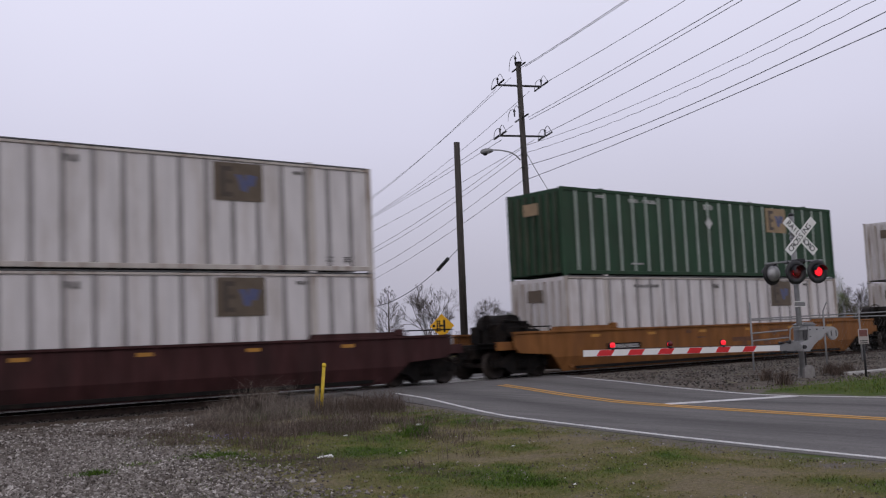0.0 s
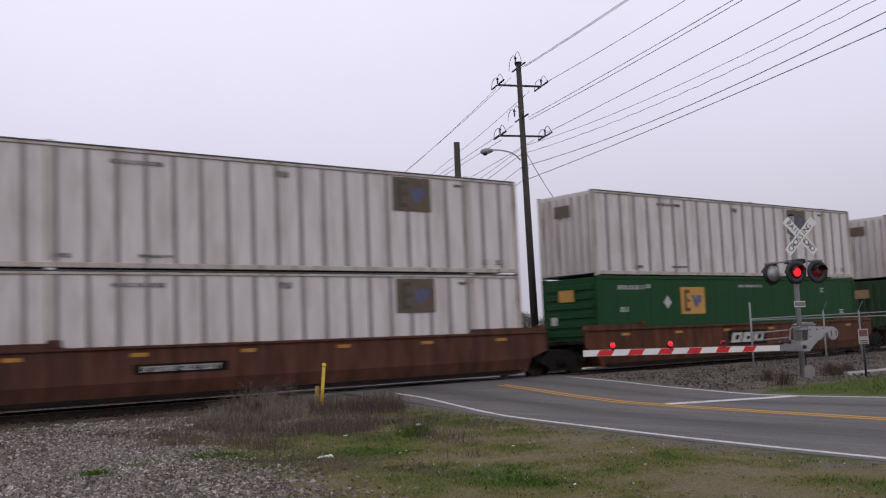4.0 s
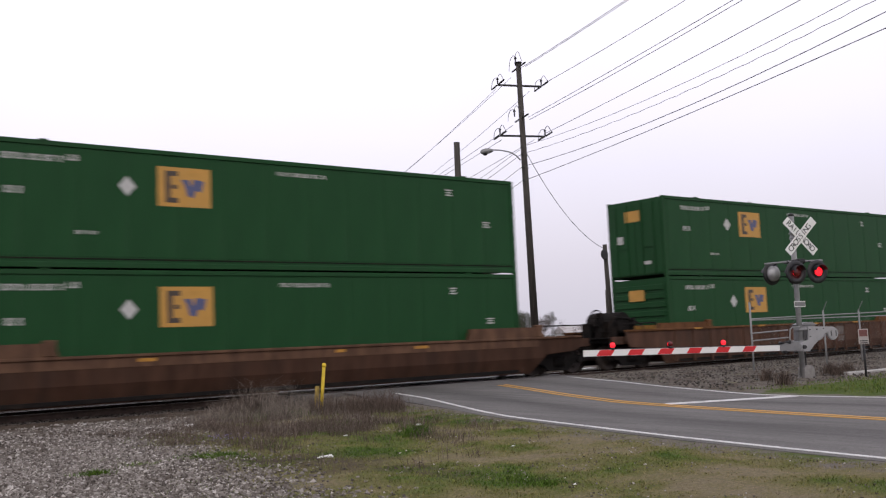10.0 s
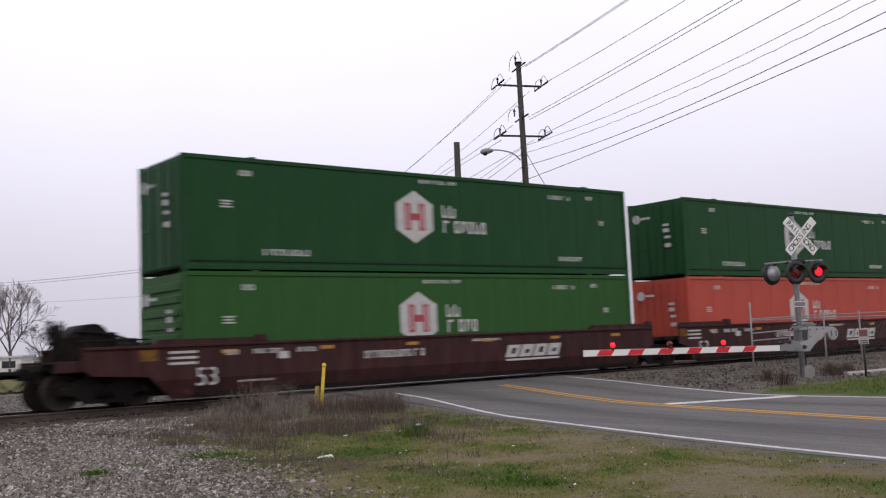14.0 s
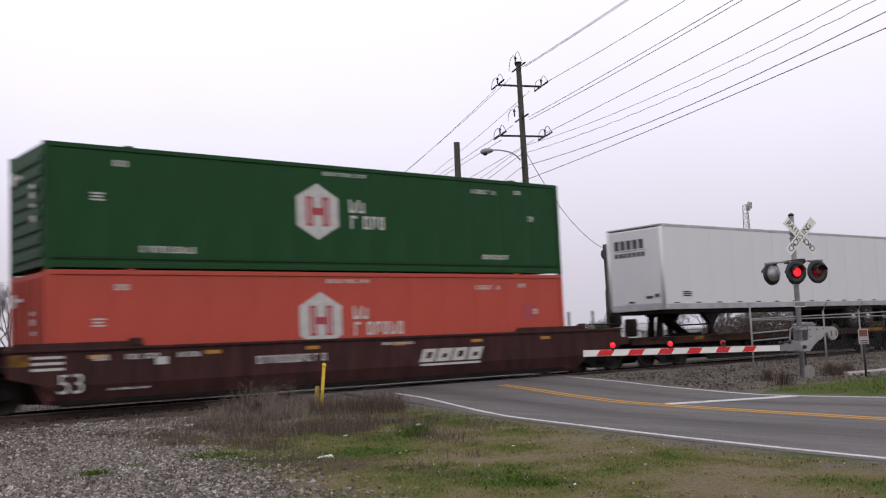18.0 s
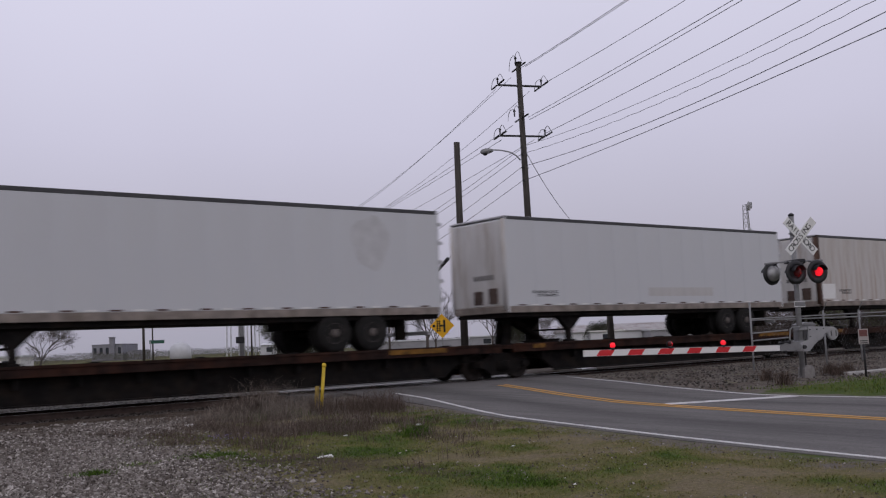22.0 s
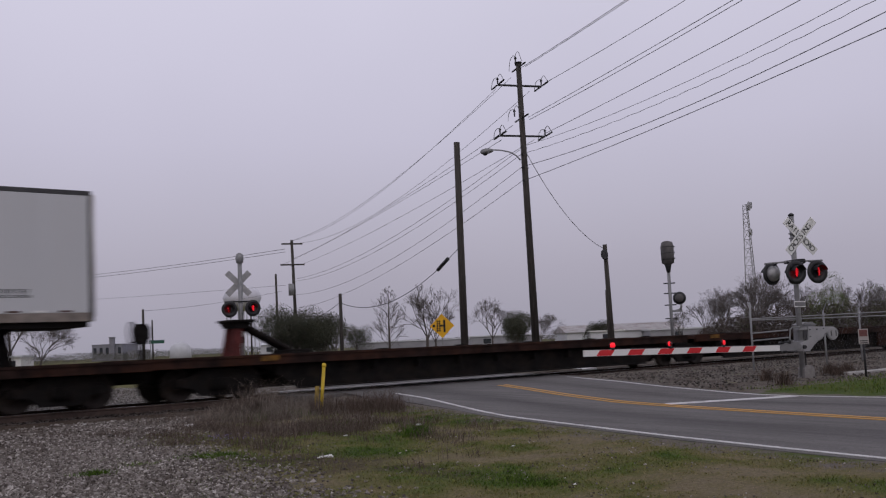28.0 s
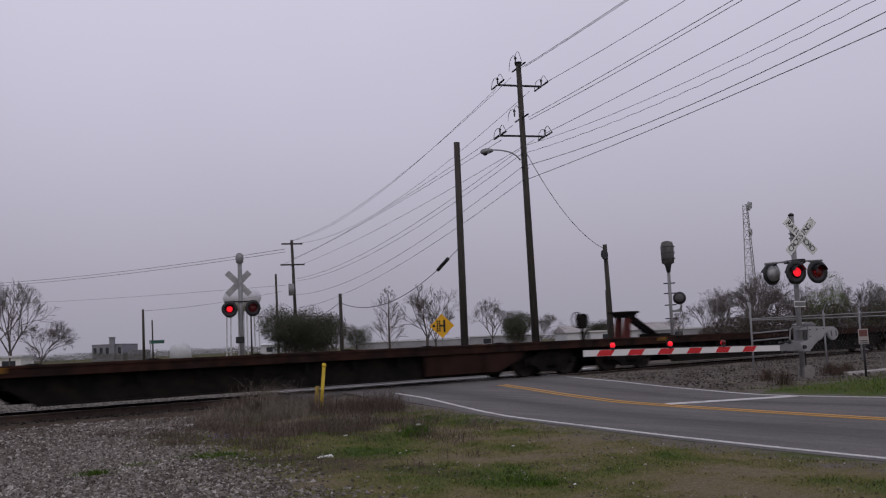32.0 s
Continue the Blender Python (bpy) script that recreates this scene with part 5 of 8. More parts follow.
    for x in (-1.6, 17.3):
        decal(c, "end_patch", x, 1.40, 1.1, 0.13, EDGE_YELLOW, -1.525)
    for x, z, w, h in ((10.75, 0.98, 0.78, 0.34), (10.9, 0.66, 0.5, 0.2), (3.3, 0.5, 0.3, 0.12)):
        decal(c, "scuff", x, z, w, h, mat("scuffed_paint", (0.12, 0.098, 0.086), 0.8, 0, 0.4, 7.0, (0.07, 0.042, 0.03), 0.9, 4.0), -1.462)
    for i, (x, f, r) in enumerate(((156.28, "truck", "shared"), (175.56, "shared", "shared"), (194.72, "shared", "truck"))):
        c = put(well_unit("maroon well car with white slanted name and markings", WELL_MAROON, f, r), x)
        slanted_name(c, 11.35, 0.84, 2.3, 0.36, 4)
        decal(c, "name_bar", 11.3, 0.58, 2.2, 0.06, DECAL, -1.464)
        number53(c, 0.5, 0.6)
        small_bars(c, 5.0, 0.95, 6, 0.3, 0.2)
        small_bars(c, 8.9, 1.22, 3, 0.3, 0.07)
        for k in range(3):
            decal(c, "marking", 0.0 if i else -0.1, 1.22 - k * 0.13, 0.7, 0.06, DECAL, -1.464)
        decal(c, "marking", 2.6, 1.05, 0.3, 0.18, DECAL, -1.464)
        decal(c, "safety_patch", -0.95 if i == 0 else -0.6, 1.17, 0.42, 0.26, EDGE_YELLOW, -1.464)
        small_bars(c, 1.35, 0.46, 4, 0.2, 0.05, -1.43)
        for x, w in ((1.0, 0.3), (1.75, 0.3), (2.2, 0.3), (3.0, 0.5)):
            small_bars(c, x, 1.17, 1, w, 0.12)

    stack = ((-0.15, white("dull"), white("dull")), (23.45, white("dull"), ribbed_green()), (47.0, white("dull"), white("dull")),
             (66.6, green(5.05), white("dull")), (85.9, ribbed_green(), white("dull")),
             (109.4, green(5.3), green(5.3)), (132.75, green(5.3), green(5.2, end="doors")),
             (156.28, hub(LIME, False, "pressed", "bright green container with a white hexagon logo"), hub(GREEN, True, "doors", "dark green container with a white hexagon logo")),
             (175.56, hub(ORANGE, True, "plain", "orange-red container with a pale hexagon logo"), hub(GREEN, True, "doors", "dark green container with a white hexagon logo")),
             (194.72, hub(ORANGE, True, "plain", "orange-red container with a pale hexagon logo"), hub(GREEN, False, "pressed", "dark green container with a white hexagon logo")))
    for i in (8, 9):
        decal(stack[i][1], "patch", 14.6, 1.75, 0.42, 0.5, LOGO_RED, -1.278)
    for x, low, high in stack:
        put(low, x, LOWER_Z)
        put(high, x, UPPER_Z)

    # five-platform car under the trailers, then empty platforms
    lab = "black flat car platform with a rusty brown deck edge"
    stops = (216.3, 233.0, 250.2, 267.6, 284.6, 301.6)
    hit = ((0.72, 1), (1.2, 1), (1.2, 1), (1.2, 1), (15.9, -1))
    for i in range(5):
        put(flat_unit(lab, stops[i + 1] - stops[i], "truck" if i == 0 else "shared", "truck" if i == 4 else "shared", hit[i]), stops[i])
    stops = (305.4, 323.7, 342.0, 360.1)
    for i in range(3):
        put(flat_unit("empty " + lab, stops[i + 1] - stops[i], "truck" if i == 0 else "shared", "truck" if i == 2 else "shared", (1.1, 1) if i == 0 else None, skirt=i > 0, empty=True), stops[i])
    put(flat_unit("empty " + lab, 18.2, "truck", "truck", (1.0, 1), empty=True), 363.9)

    put(trailer("clean white dry van trailer with dark name bars", TRAILER_CLEAN, 16.02, 5.06, roof=ALU, bright_rim=True,
                bars=((1.2, 2.62, 0.5, 0.05, SIGN_BLACK), (1.2, 2.55, 0.5, 0.05, SIGN_BLACK), (1.2, 2.48, 0.5, 0.05, SIGN_BLACK))), 216.0)
    put(trailer("white dry van trailer with dark roof rail and round stain", TRAILER, 14.65, 5.0, bars=((0.92, 2.63, 1.1, 0.14, DARK_TRIM),)), 233.1)
    st = [o for o, x, z in MOVERS if x == 233.1][0]
    part("stain", prism(BM(), [(12.25 + 0.62 * math.cos(a) * (1 + 0.12 * math.sin(3 * a)), 4.0 + 0.75 * math.sin(a) * (1 + 0.1 * math.cos(5 * a))) for a in (2 * math.pi * i / 22 for i in range(22))], -1.303, -1.297), mat("grey_stain", (0.475, 0.478, 0.482), 0.6, 0, 0.1, 3.0), st, "round grey stain")
    put(trailer("white dry van trailer with dark roof rail", TRAILER, 14.65, 5.0, bars=((1.6, 2.6, 1.1, 0.12, DARK_TRIM), (8.4, 2.62, 3.6, 0.3, mat("cleaned_strip", (0.47, 0.46, 0.45), 0.5, 0, 0.06, 3.0, (0.42, 0.40, 0.37), 0.5, 2.0, (2.2, 1, 0.2))))), 250.35)
    put(trailer("rust-streaked white dry van trailer", TRAILER_OLD, 14.6, 4.98, front_rust=True, bars=((0.62, 2.62, 1.1, 0.62, SIGN_WHITE), (1.95, 2.62, 0.9, 0.12, SIGN_BLACK), (11.75, 3.55, 1.3, 2.4, TRAILER))), 267.8)
    put(trailer("white dry van trailer with rusty rear doors", TRAILER, 14.6, 4.98, flip=True, ribbed_end=True, bars=((12.8, 2.65, 0.9, 0.12, SIGN_BLACK), (6.75, 2.7, 0.25, 0.25, SIGN_BLACK))), 287.65)
    t = [o for o, x, z in MOVERS if x == 216.0][0]
    for y0, n, w, z, h in ((0.92, 5, 0.22, 4.42, 0.34), (0.92, 7, 0.16, 4.05, 0.17)):
        for i in range(n):
            yy = y0 - i * w * 1.3
            part("name_bar", box(BM(), -0.045, -0.03, yy - w, yy, z - h / 2, z + h / 2), DARK_TRIM, t)
        part("name_rule", box(BM(), -0.045, -0.03, y0 - n * w * 1.3, y0, 4.19, 4.21), DARK_TRIM, t)


build_train()


# ---- the crossing's signals ----
FLIPS = []           # (lens disc, its pose, lit in the first half of the beat)


def lamp_head(parent, x, y, z, first_half, face=0.0, spin=True):
    """A flasher: black backing disc, housing, hood and a lens disc with a lit and a dark side that turns in it. Faces -y."""
    at = pose(x, y, z, 0, 0, face)
    head = part("flasher", shared("backing", lambda: mesh_of("flasher", lathe(BM(), [(0.10, 0.03), (0.30, 0.03), (0.305, 0.0), (0.30, -0.012), (0.165, -0.02), (0.16, 0.02), (0.06, 0.02)], n=28), DARK_STEEL)), DARK_STEEL, parent, "round black flasher", at)
    part("housing", shared("housing", lambda: mesh_of("housing", lathe(BM(), [(0.205, 0.03), (0.205, 0.06), (0.19, 0.12), (0.13, 0.19), (0.04, 0.215)], n=24), SIGN_BACK)), SIGN_BACK, head, "grey lamp housing")

    def hood():
        bm = BM()
        n = 14
        a = [[bm.verts.new((math.cos(t) * r, yy, math.sin(t) * r)) for t in (math.radians(12 + 156 * i / n) for i in range(n + 1))] for yy, r in ((-0.015, 0.165), (-0.20, 0.168), (-0.20, 0.176), (-0.015, 0.173))]
        for p, q in zip(a, a[1:]):
            for i in range(n):
                bm.faces.new((p[i], p[i + 1], q[i + 1], q[i]))
        return mesh_of("hood", bm, DARK_STEEL)
    part("hood", shared("hood", hood), DARK_STEEL, head, "black sun hood")

    def disc():
        bm = BM()
        lathe(bm, [(0.02, -0.022), (0.09, -0.018), (0.118, -0.004), (0.118, 0.0)], n=20)
        k = len(bm.faces)
        lathe(bm, [(0.118, 0.001), (0.118, 0.004), (0.09, 0.018), (0.02, 0.022)], n=20)
        me = bpy.data.meshes.new("lens")
        bm.to_mesh(me)
        bm.free()
        me.materials.append(LAMP_ON)
        me.materials.append(LAMP_OFF)
        for p in me.polygons:
            p.material_index = 0 if p.index < k else 1
        return me
    lens = part("lens", shared("lens", disc), LAMP_ON, head, "red lens", pose(0, -0.035, 0))
    if spin:
        FLIPS.append((lens, (0, -0.035, 0), first_half))


def board(parent, text, angle, y, width=1.22, height=0.23, z=0.0, face=SIGN_WHITE, letters=True, x=0.0):
    b = part("crossbuck_board", box(BM(), -width / 2, width / 2, -0.008, 0.008, -height / 2, height / 2, 0.003), face, parent, "white crossbuck board", pose(x, y, z, 0, angle, 0))
    if letters:
        n = len(text)
        for i, ch in enumerate(text):
            if ch == " ":
                continue
            lx = -width / 2 + 0.08 + (i + 0.5) * (width - 0.16) / n
            part("letter", shared(("letter", ch), lambda: words(ch, 0.215, SIGN_BLACK)), SIGN_BLACK, b, at=pose(lx, -0.010, 0.0, 90, 0, 0))
    return b


def build_gate():
    """Mast with crossbuck, flashers and a lowered gate arm beside the near lane."""
    g = thing("crossing_gate", "grey crossing signal mast with lowered red and white gate arm", "crossing signal", "crossing signals")
    part("mast", rod(BM(), (0, 0, 0.05), (0, 0, 4.24), 0.068, n=14), STEEL, g, "galvanised steel mast")
    part("mast_cap", lathe(BM(), [(0.075, 4.22), (0.078, 4.26), (0.03, 4.30)], False, 12), DARK_STEEL, g)
    part("base", prism(BM(), [(-0.06, -0.2), (0.28, -0.2), (0.26, 0.24), (0.20, 0.32), (0.02, 0.32), (-0.04, 0.24)], -0.14, 0.14), FOOTING, g, "pale concrete mast footing")
    board(g, "RAIL ROAD", 45, -0.10, z=3.68, x=0.165)
    board(g, "CROSSING ", -45, -0.12, z=3.68, x=0.165)
    part("sign_clamp", box(BM(), -0.075, 0.2, -0.10, 0.075, 3.62, 3.66, 0.01), STEEL, g)
    part("sign_clamp", box(BM(), -0.075, 0.2, -0.10, 0.075, 3.74, 3.78, 0.01), STEEL, g)
    part("crossarm", tube(BM(), [(-0.72, 0.30, 3.0), (-0.5, 0.1, 3.01), (0, -0.02, 3.03), (0.5, -0.1, 3.03), (0.72, -0.2, 3.03)], 0.024, 8), STEEL, g)
    part("bracket", box(BM(), -0.1, 0.1, -0.32, 0.32, 2.98, 3.07, 0.01), DARK_STEEL, g)
    for x, y in ((-0.29, -0.30), (0.367, -0.30), (-0.43, 0.30), (0.40, 0.30)):
        part("lamp_bracket", rod(BM(), (x, y, 2.95), (x, y * 0.3, 3.02), 0.02, n=6), DARK_STEEL, g)
    lamp_head(g, -0.29, -0.42, 2.72, True)
    lamp_head(g, 0.367, -0.42, 2.72, False)
    lamp_head(g, -0.43, 0.42, 2.745, True, 192)
    lamp_head(g, 0.33, 0.46, 2.73, False, 192)
    plate = part("blank_plate", box(BM(), -0.17, 0.17, -0.085, -0.075, 1.84, 1.98), GATE_GREY, g, "small framed grey plate")
    part("rim", tube(BM(), [(-0.165, -0.088, 1.845), (0.165, -0.088, 1.845), (0.165, -0.088, 1.975), (-0.165, -0.088, 1.975)], 0.013, 5, True), SIGN_WHITE, plate)
    # mechanism: motor box behind the mast, shaped plate with a round counterweight
    m = part("gate_mechanism", box(BM(), 0.09, 0.56, 0.06, 0.40, 0.89, 1.37, 0.03), GATE_GREY, g, "grey gate motor box")
    part("cover", box(BM(), 0.14, 0.50, 0.035, 0.06, 0.94, 1.30, 0.01), GATE_GREY, m)
    part("lid", prism(BM(), [(0.05, 1.37), (0.60, 1.355), (0.44, 1.43), (0.26, 1.44)], 0.04, 0.42), GATE_GREY, m)
    for x, z in ((0.17, 0.98), (0.47, 0.98), (0.17, 1.27), (0.47, 1.27)):
        part("bolt", rod(BM(), (x, 0.02, z), (x, 0.04, z), 0.014, n=6), DARK_STEEL, m)
    shape = [(-0.244, 0.70), (0.152, 0.68), (0.29, 0.82), (0.70, 1.155), (0.755, 1.10)] + [(0.905 + 0.165 * math.cos(a), 1.118 + 0.175 * math.sin(a)) for a in (math.radians(d) for d in range(-150, 91, 20))] + [(0.735, 1.30), (0.16, 1.32), (0.14, 0.98), (-0.244, 0.86)]
    for y0 in (-0.14, 0.42):
        w = part("counterweight_arm", prism(BM(), shape, y0, y0 + 0.04), GATE_PALE, g, "pale grey counterweight arm")
        part("weight", rod(BM(), (0.908, y0 - 0.03, 1.118), (0.908, y0 + 0.07, 1.118), 0.15, n=24), GATE_PALE, w, "round pale counterweight")
        for x in (0.835, 0.985):
            part("slot", box(BM(), x - 0.012, x + 0.012, y0 - 0.036, y0 - 0.028, 1.05, 1.19), SIGN_BLACK, w)
        for x, z in ((0.2, 1.24), (0.2, 1.06), (0.42, 1.24), (0.06, 0.78), (0.62, 1.25)):
            part("bolt", rod(BM(), (x, y0 - 0.02, z), (x, y0, z), 0.016, n=6), DARK_STEEL, w)
    part("pivot", rod(BM(), (-0.02, -0.20, 0.80), (-0.02, 0.46, 0.80), 0.05, n=12), DARK_STEEL, g)
    part("guard_loop", tube(BM(), [(-0.07, -0.10, 1.31), (-0.30, -0.10, 1.32), (-0.36, -0.10, 1.27), (-0.40, -0.10, 1.02), (-0.34, -0.10, 0.94), (-0.10, -0.10, 0.91)], 0.022, 6), STEEL, g, "bent steel bracket")
    part("clamp", box(BM(), -0.11, 0.18, -0.12, 0.12, 1.22, 1.28, 0.01), STEEL, g)
    part("clamp", box(BM(), -0.11, 0.18, -0.12, 0.12, 0.90, 0.96, 0.01), STEEL, g)
    part("conduit", tube(BM(), [(0.16, 0.16, 0.0), (0.16, 0.16, 0.6), (0.22, 0.18, 0.78), (0.24, 0.18, 0.92)], 0.03, 8), DARK_STEEL, g)
    part("conduit", rod(BM(), (0.08, -0.05, 0.2), (0.08, -0.05, 0.86), 0.018, n=6), DARK_STEEL, g)
    # arm with stripes; its length lies along local -x
    x0, x1 = -0.66, -6.30
    mid = lambda x: 0.803 + (x0 - x) / (x0 - x1) * 0.108
    hh = lambda x: 0.072 + (x0 - x) / (x0 - x1) * 0.004
    a = part("gate_arm", prism(BM(), [(x0, mid(x0) - hh(x0)), (x0, mid(x0) + hh(x0)), (x1, mid(x1) + hh(x1)), (x1, mid(x1) - hh(x1))], -0.22, -0.18), SIGN_WHITE, g, "red and white striped gate arm")
    part("arm_root", prism(BM(), [(-0.80, 0.73), (-0.20, 0.74), (-0.12, 0.80), (-0.20, 0.90), (-0.52, 0.93), (-0.80, 0.88)], -0.24, -0.14), GATE_GREY, a)
    for x, z in ((-0.74, 0.93), (-0.66, 0.70), (-0.52, 0.93)):
        part("arm_bolt", rod(BM(), (x, -0.28, z), (x, -0.12, z), 0.035, n=8), DARK_STEEL, a)
    part("arm_strut", rod(BM(), (-0.74, -0.2, 0.93), (-0.40, -0.12, 0.98), 0.018, n=6), DARK_STEEL, a)
    for c, w in ((-5.72, 0.39), (-4.90, 0.385), (-4.08, 0.38), (-3.28, 0.36), (-2.47, 0.357), (-1.705, 0.33)):
        lo = lambda x: mid(x) - hh(x) * 0.9
        hi = lambda x: mid(x) + hh(x) * 0.9
        part("stripe", prism(BM(), [(c - w / 2 - 0.05, lo(c - w / 2)), (c + w / 2 - 0.05, lo(c + w / 2)), (c + w / 2 + 0.05, hi(c + w / 2)), (c - w / 2 + 0.05, hi(c - w / 2))], -0.225, -0.175), GATE_RED, a)
    for k, x in enumerate((-2.44, -3.945, -5.515)):
        z = mid(x) + hh(x)
        lamp = part("arm_lamp", rod(BM(), (x, -0.20, z - 0.01), (x, -0.20, z + 0.05), 0.045, n=10), DARK_STEEL, a, "small red arm lamp")
        part("back_shield", lathe(BM(), [(0.075, 0.055), (0.085, 0.04), (0.05, 0.07)], True, 14, (x, -0.20, z + 0.10)), DARK_STEEL, lamp)

        def bulb():
            bm = BM()
            lathe(bm, [(0.01, -0.05), (0.045, -0.045), (0.065, -0.02), (0.068, 0.0)], n=14)
            n = len(bm.faces)
            lathe(bm, [(0.068, 0.001), (0.065, 0.02), (0.045, 0.045), (0.01, 0.05)], n=14)
            me = bpy.data.meshes.new("arm_lens")
            bm.to_mesh(me)
            bm.free()
            me.materials.append(LAMP_ON)
            me.materials.append(LAMP_OFF)
            for p in me.polygons:
                p.material_index = 0 if p.index < n else 1
            return me
        b = part("arm_lens", shared("arm_lens", bulb), LAMP_ON, lamp, "red lens", pose(x, -0.20, z + 0.10))
        if k < 2:
            FLIPS.append((b, (x, -0.20, z + 0.10), k == 1))
    part("arm_cable", tube(BM(), [(x0 - i * 0.28, -0.20, mid(x0 - i * 0.28) + hh(x0 - i * 0.28) + 0.008 + 0.006 * (i % 2)) for i in range(18)], 0.008, 4), DARK_STEEL, a)
    g.matrix_basis = pose(23.77, -9.32, -0.14, 0, 0, -21)


def build_far_signal():
    g = thing("crossing_signal", "steel crossing signal mast with crossbuck seen from behind", "crossing signal", "crossing signals")
    part("mast", rod(BM(), (0, 0, 0), (0, 0, 4.75), 0.085, n=14), STEEL, g)
    part("bell", lathe(BM(), [(0.05, 4.60), (0.13, 4.66), (0.16, 4.82), (0.13, 4.98), (0.05, 5.04)], False, 16), STEEL, g, "grey warning bell")
    part("base", box(BM(), -0.4, 0.4, -0.4, 0.4, -0.3, 0.5, 0.03), CONCRETE, g)
    board(g, "", 45, 0.10, z=3.86, x=-0.06, face=SIGN_BACK, letters=False)
    board(g, "", -45, 0.12, z=3.86, x=-0.06, face=SIGN_BACK, letters=False)
    part("crossarm", rod(BM(), (-0.6, -0.1, 3.15), (0.6, -0.1, 3.15), 0.03, n=8), DARK_STEEL, g)
    part("junction_box", box(BM(), -0.22, 0.1, -0.16, -0.06, 1.55, 1.8, 0.02), DARK_STEEL, g)
    lamp_head(g, -0.44, -0.32, 2.86, True)
    lamp_head(g, 0.44, -0.32, 2.88, False, 12)
    lamp_head(g, -0.40, 0.32, 2.86, True, 192)
    lamp_head(g, 0.48, 0.32, 2.88, False, 192)
    g.matrix_basis = pose(18.48, 11.28, -0.05, 0, 0, -24)


def build_block_signal():
    """A wayside signal with a tall hooded head and a smaller one on an arm."""
    g = thing("railway_signal", "grey wayside signal mast with two hooded heads", "railway signal")
    part("mast", rod(BM(), (0, 0, 0), (0, 0, 4.4), 0.075, n=12), STEEL, g)
    h = part("signal_head", lathe(BM(), [(0.12, 4.25), (0.27, 4.35), (0.29, 4.75), (0.29, 5.1), (0.24, 5.28), (0.1, 5.34)], False, 18), SIGNAL_BROWN, g, "tall grey-brown signal head seen from behind")
    for z in (4.5, 4.78, 5.06):
        part("band", lathe(BM(), [(0.292, z), (0.302, z + 0.012), (0.292, z + 0.024)], False, 18), DARK_STEEL, h)
    part("lower_arm", box(BM(), 0.0, 0.5, -0.05, 0.05, 2.15, 2.22, 0.01), STEEL, g)
    part("lower_arm", rod(BM(), (0.45, 0, 2.2), (0.45, 0, 2.7), 0.04, n=8), STEEL, g)
    part("signal_head", lathe(BM(), [(0.03, -0.14), (0.2, -0.12), (0.27, -0.05), (0.29, 0.0), (0.27, 0.04), (0.1, 0.1)], True, 20, (0.40, 0, 2.76)), DARK_STEEL, g, "round dark lower signal head")
    part("lens_face", lathe(BM(), [(0.02, -0.155), (0.17, -0.145), (0.19, -0.11), (0.15, -0.08)], True, 18, (0.40, 0, 2.76)), SIGNAL_BROWN, g, "grey back of the lower head")
    part("bracket_pipe", tube(BM(), [(0.45, 0, 2.6), (0.46, 0, 2.38), (0.36, 0, 2.24), (0.15, 0, 2.2), (0.0, 0, 2.2)], 0.05, 8), STEEL, g)
    for z in (4.55, 4.81, 5.07):
        part("hood", rod(BM(), (0, 0.22, z), (0, 0.46, z), 0.09, 0.095, n=12), DARK_STEEL, h)
        part("hinge", box(BM(), 0.24, 0.33, -0.05, 0.03, z - 0.03, z + 0.03, 0.01), DARK_STEEL, h)
    part("neck", lathe(BM(), [(0.07, 3.9), (0.10, 4.02), (0.13, 4.2), (0.16, 4.3)], False, 12), DARK_STEEL, g)
    part("base", box(BM(), -0.3, 0.3, -0.3, 0.3, -0.1, 0.25, 0.03), CONCRETE, g)
    for z in (1.0, 1.85, 2.45, 2.97, 3.42):
        part("step", box(BM(), -0.26, 0.26, -0.03, 0.03, z, z + 0.05), DARK_STEEL, g)
    g.matrix_basis = pose(36.25, 4.75, -0.06, 0, 0, -55)


# ---- poles and wires ----
B_BASE, B_TOP = Vector((28.05, 4.95, -0.1)), Vector((27.18, 4.25, 12.02))
FAR_BASE = Vector((50.1, 60.6, -0.1))
ALONG = Vector((-0.36904, -0.92941, 0))


def wire(bm, a, b, sag, r=0.014, n=18, wave=0.0):
    a, b = Vector(a), Vector(b)
    pts = [a.lerp(b, i / n) - Vector((0, 0, 4 * sag * (i / n) * (1 - i / n) + wave * math.sin(i * 1.9))) for i in range(n + 1)]
    rings = []
    d = (b - a).normalized()
    s = d.cross(Vector((0, 0, 1))).normalized()
    t = Vector((0, 0, 1))
    for p in pts:
        rings.append([bm.verts.new(p + (s * math.cos(k) + t * math.sin(k)) * r) for k in (0.0, 1.571, 3.142, 4.712)])
    for p, q in zip(rings, rings[1:]):
        for k in range(4):
            bm.faces.new((p[k], p[(k + 1) % 4], q[(k + 1) % 4], q[k]))
    return bm


def wood_pole(label, base, top, r0, r1, name="utility_pole"):
    p = thing(name, label, "pole")
    part("shaft", rod(BM(), base, top, r0, r1, n=14), POLE, p, "weathered wooden shaft")
    return p


def insulator(parent, p, q):
    bm = BM()
    p, q = Vector(p), Vector(q)
    n = 5
    for i in range(n):
        a = p.lerp(q, i / n)
        b = p.lerp(q, (i + 0.55) / n)
        rod(bm, a, b, 0.040, 0.024, n=8)
    rod(bm, p, q, 0.014, n=6)
    part("insulator", bm, DARK_STEEL, parent)


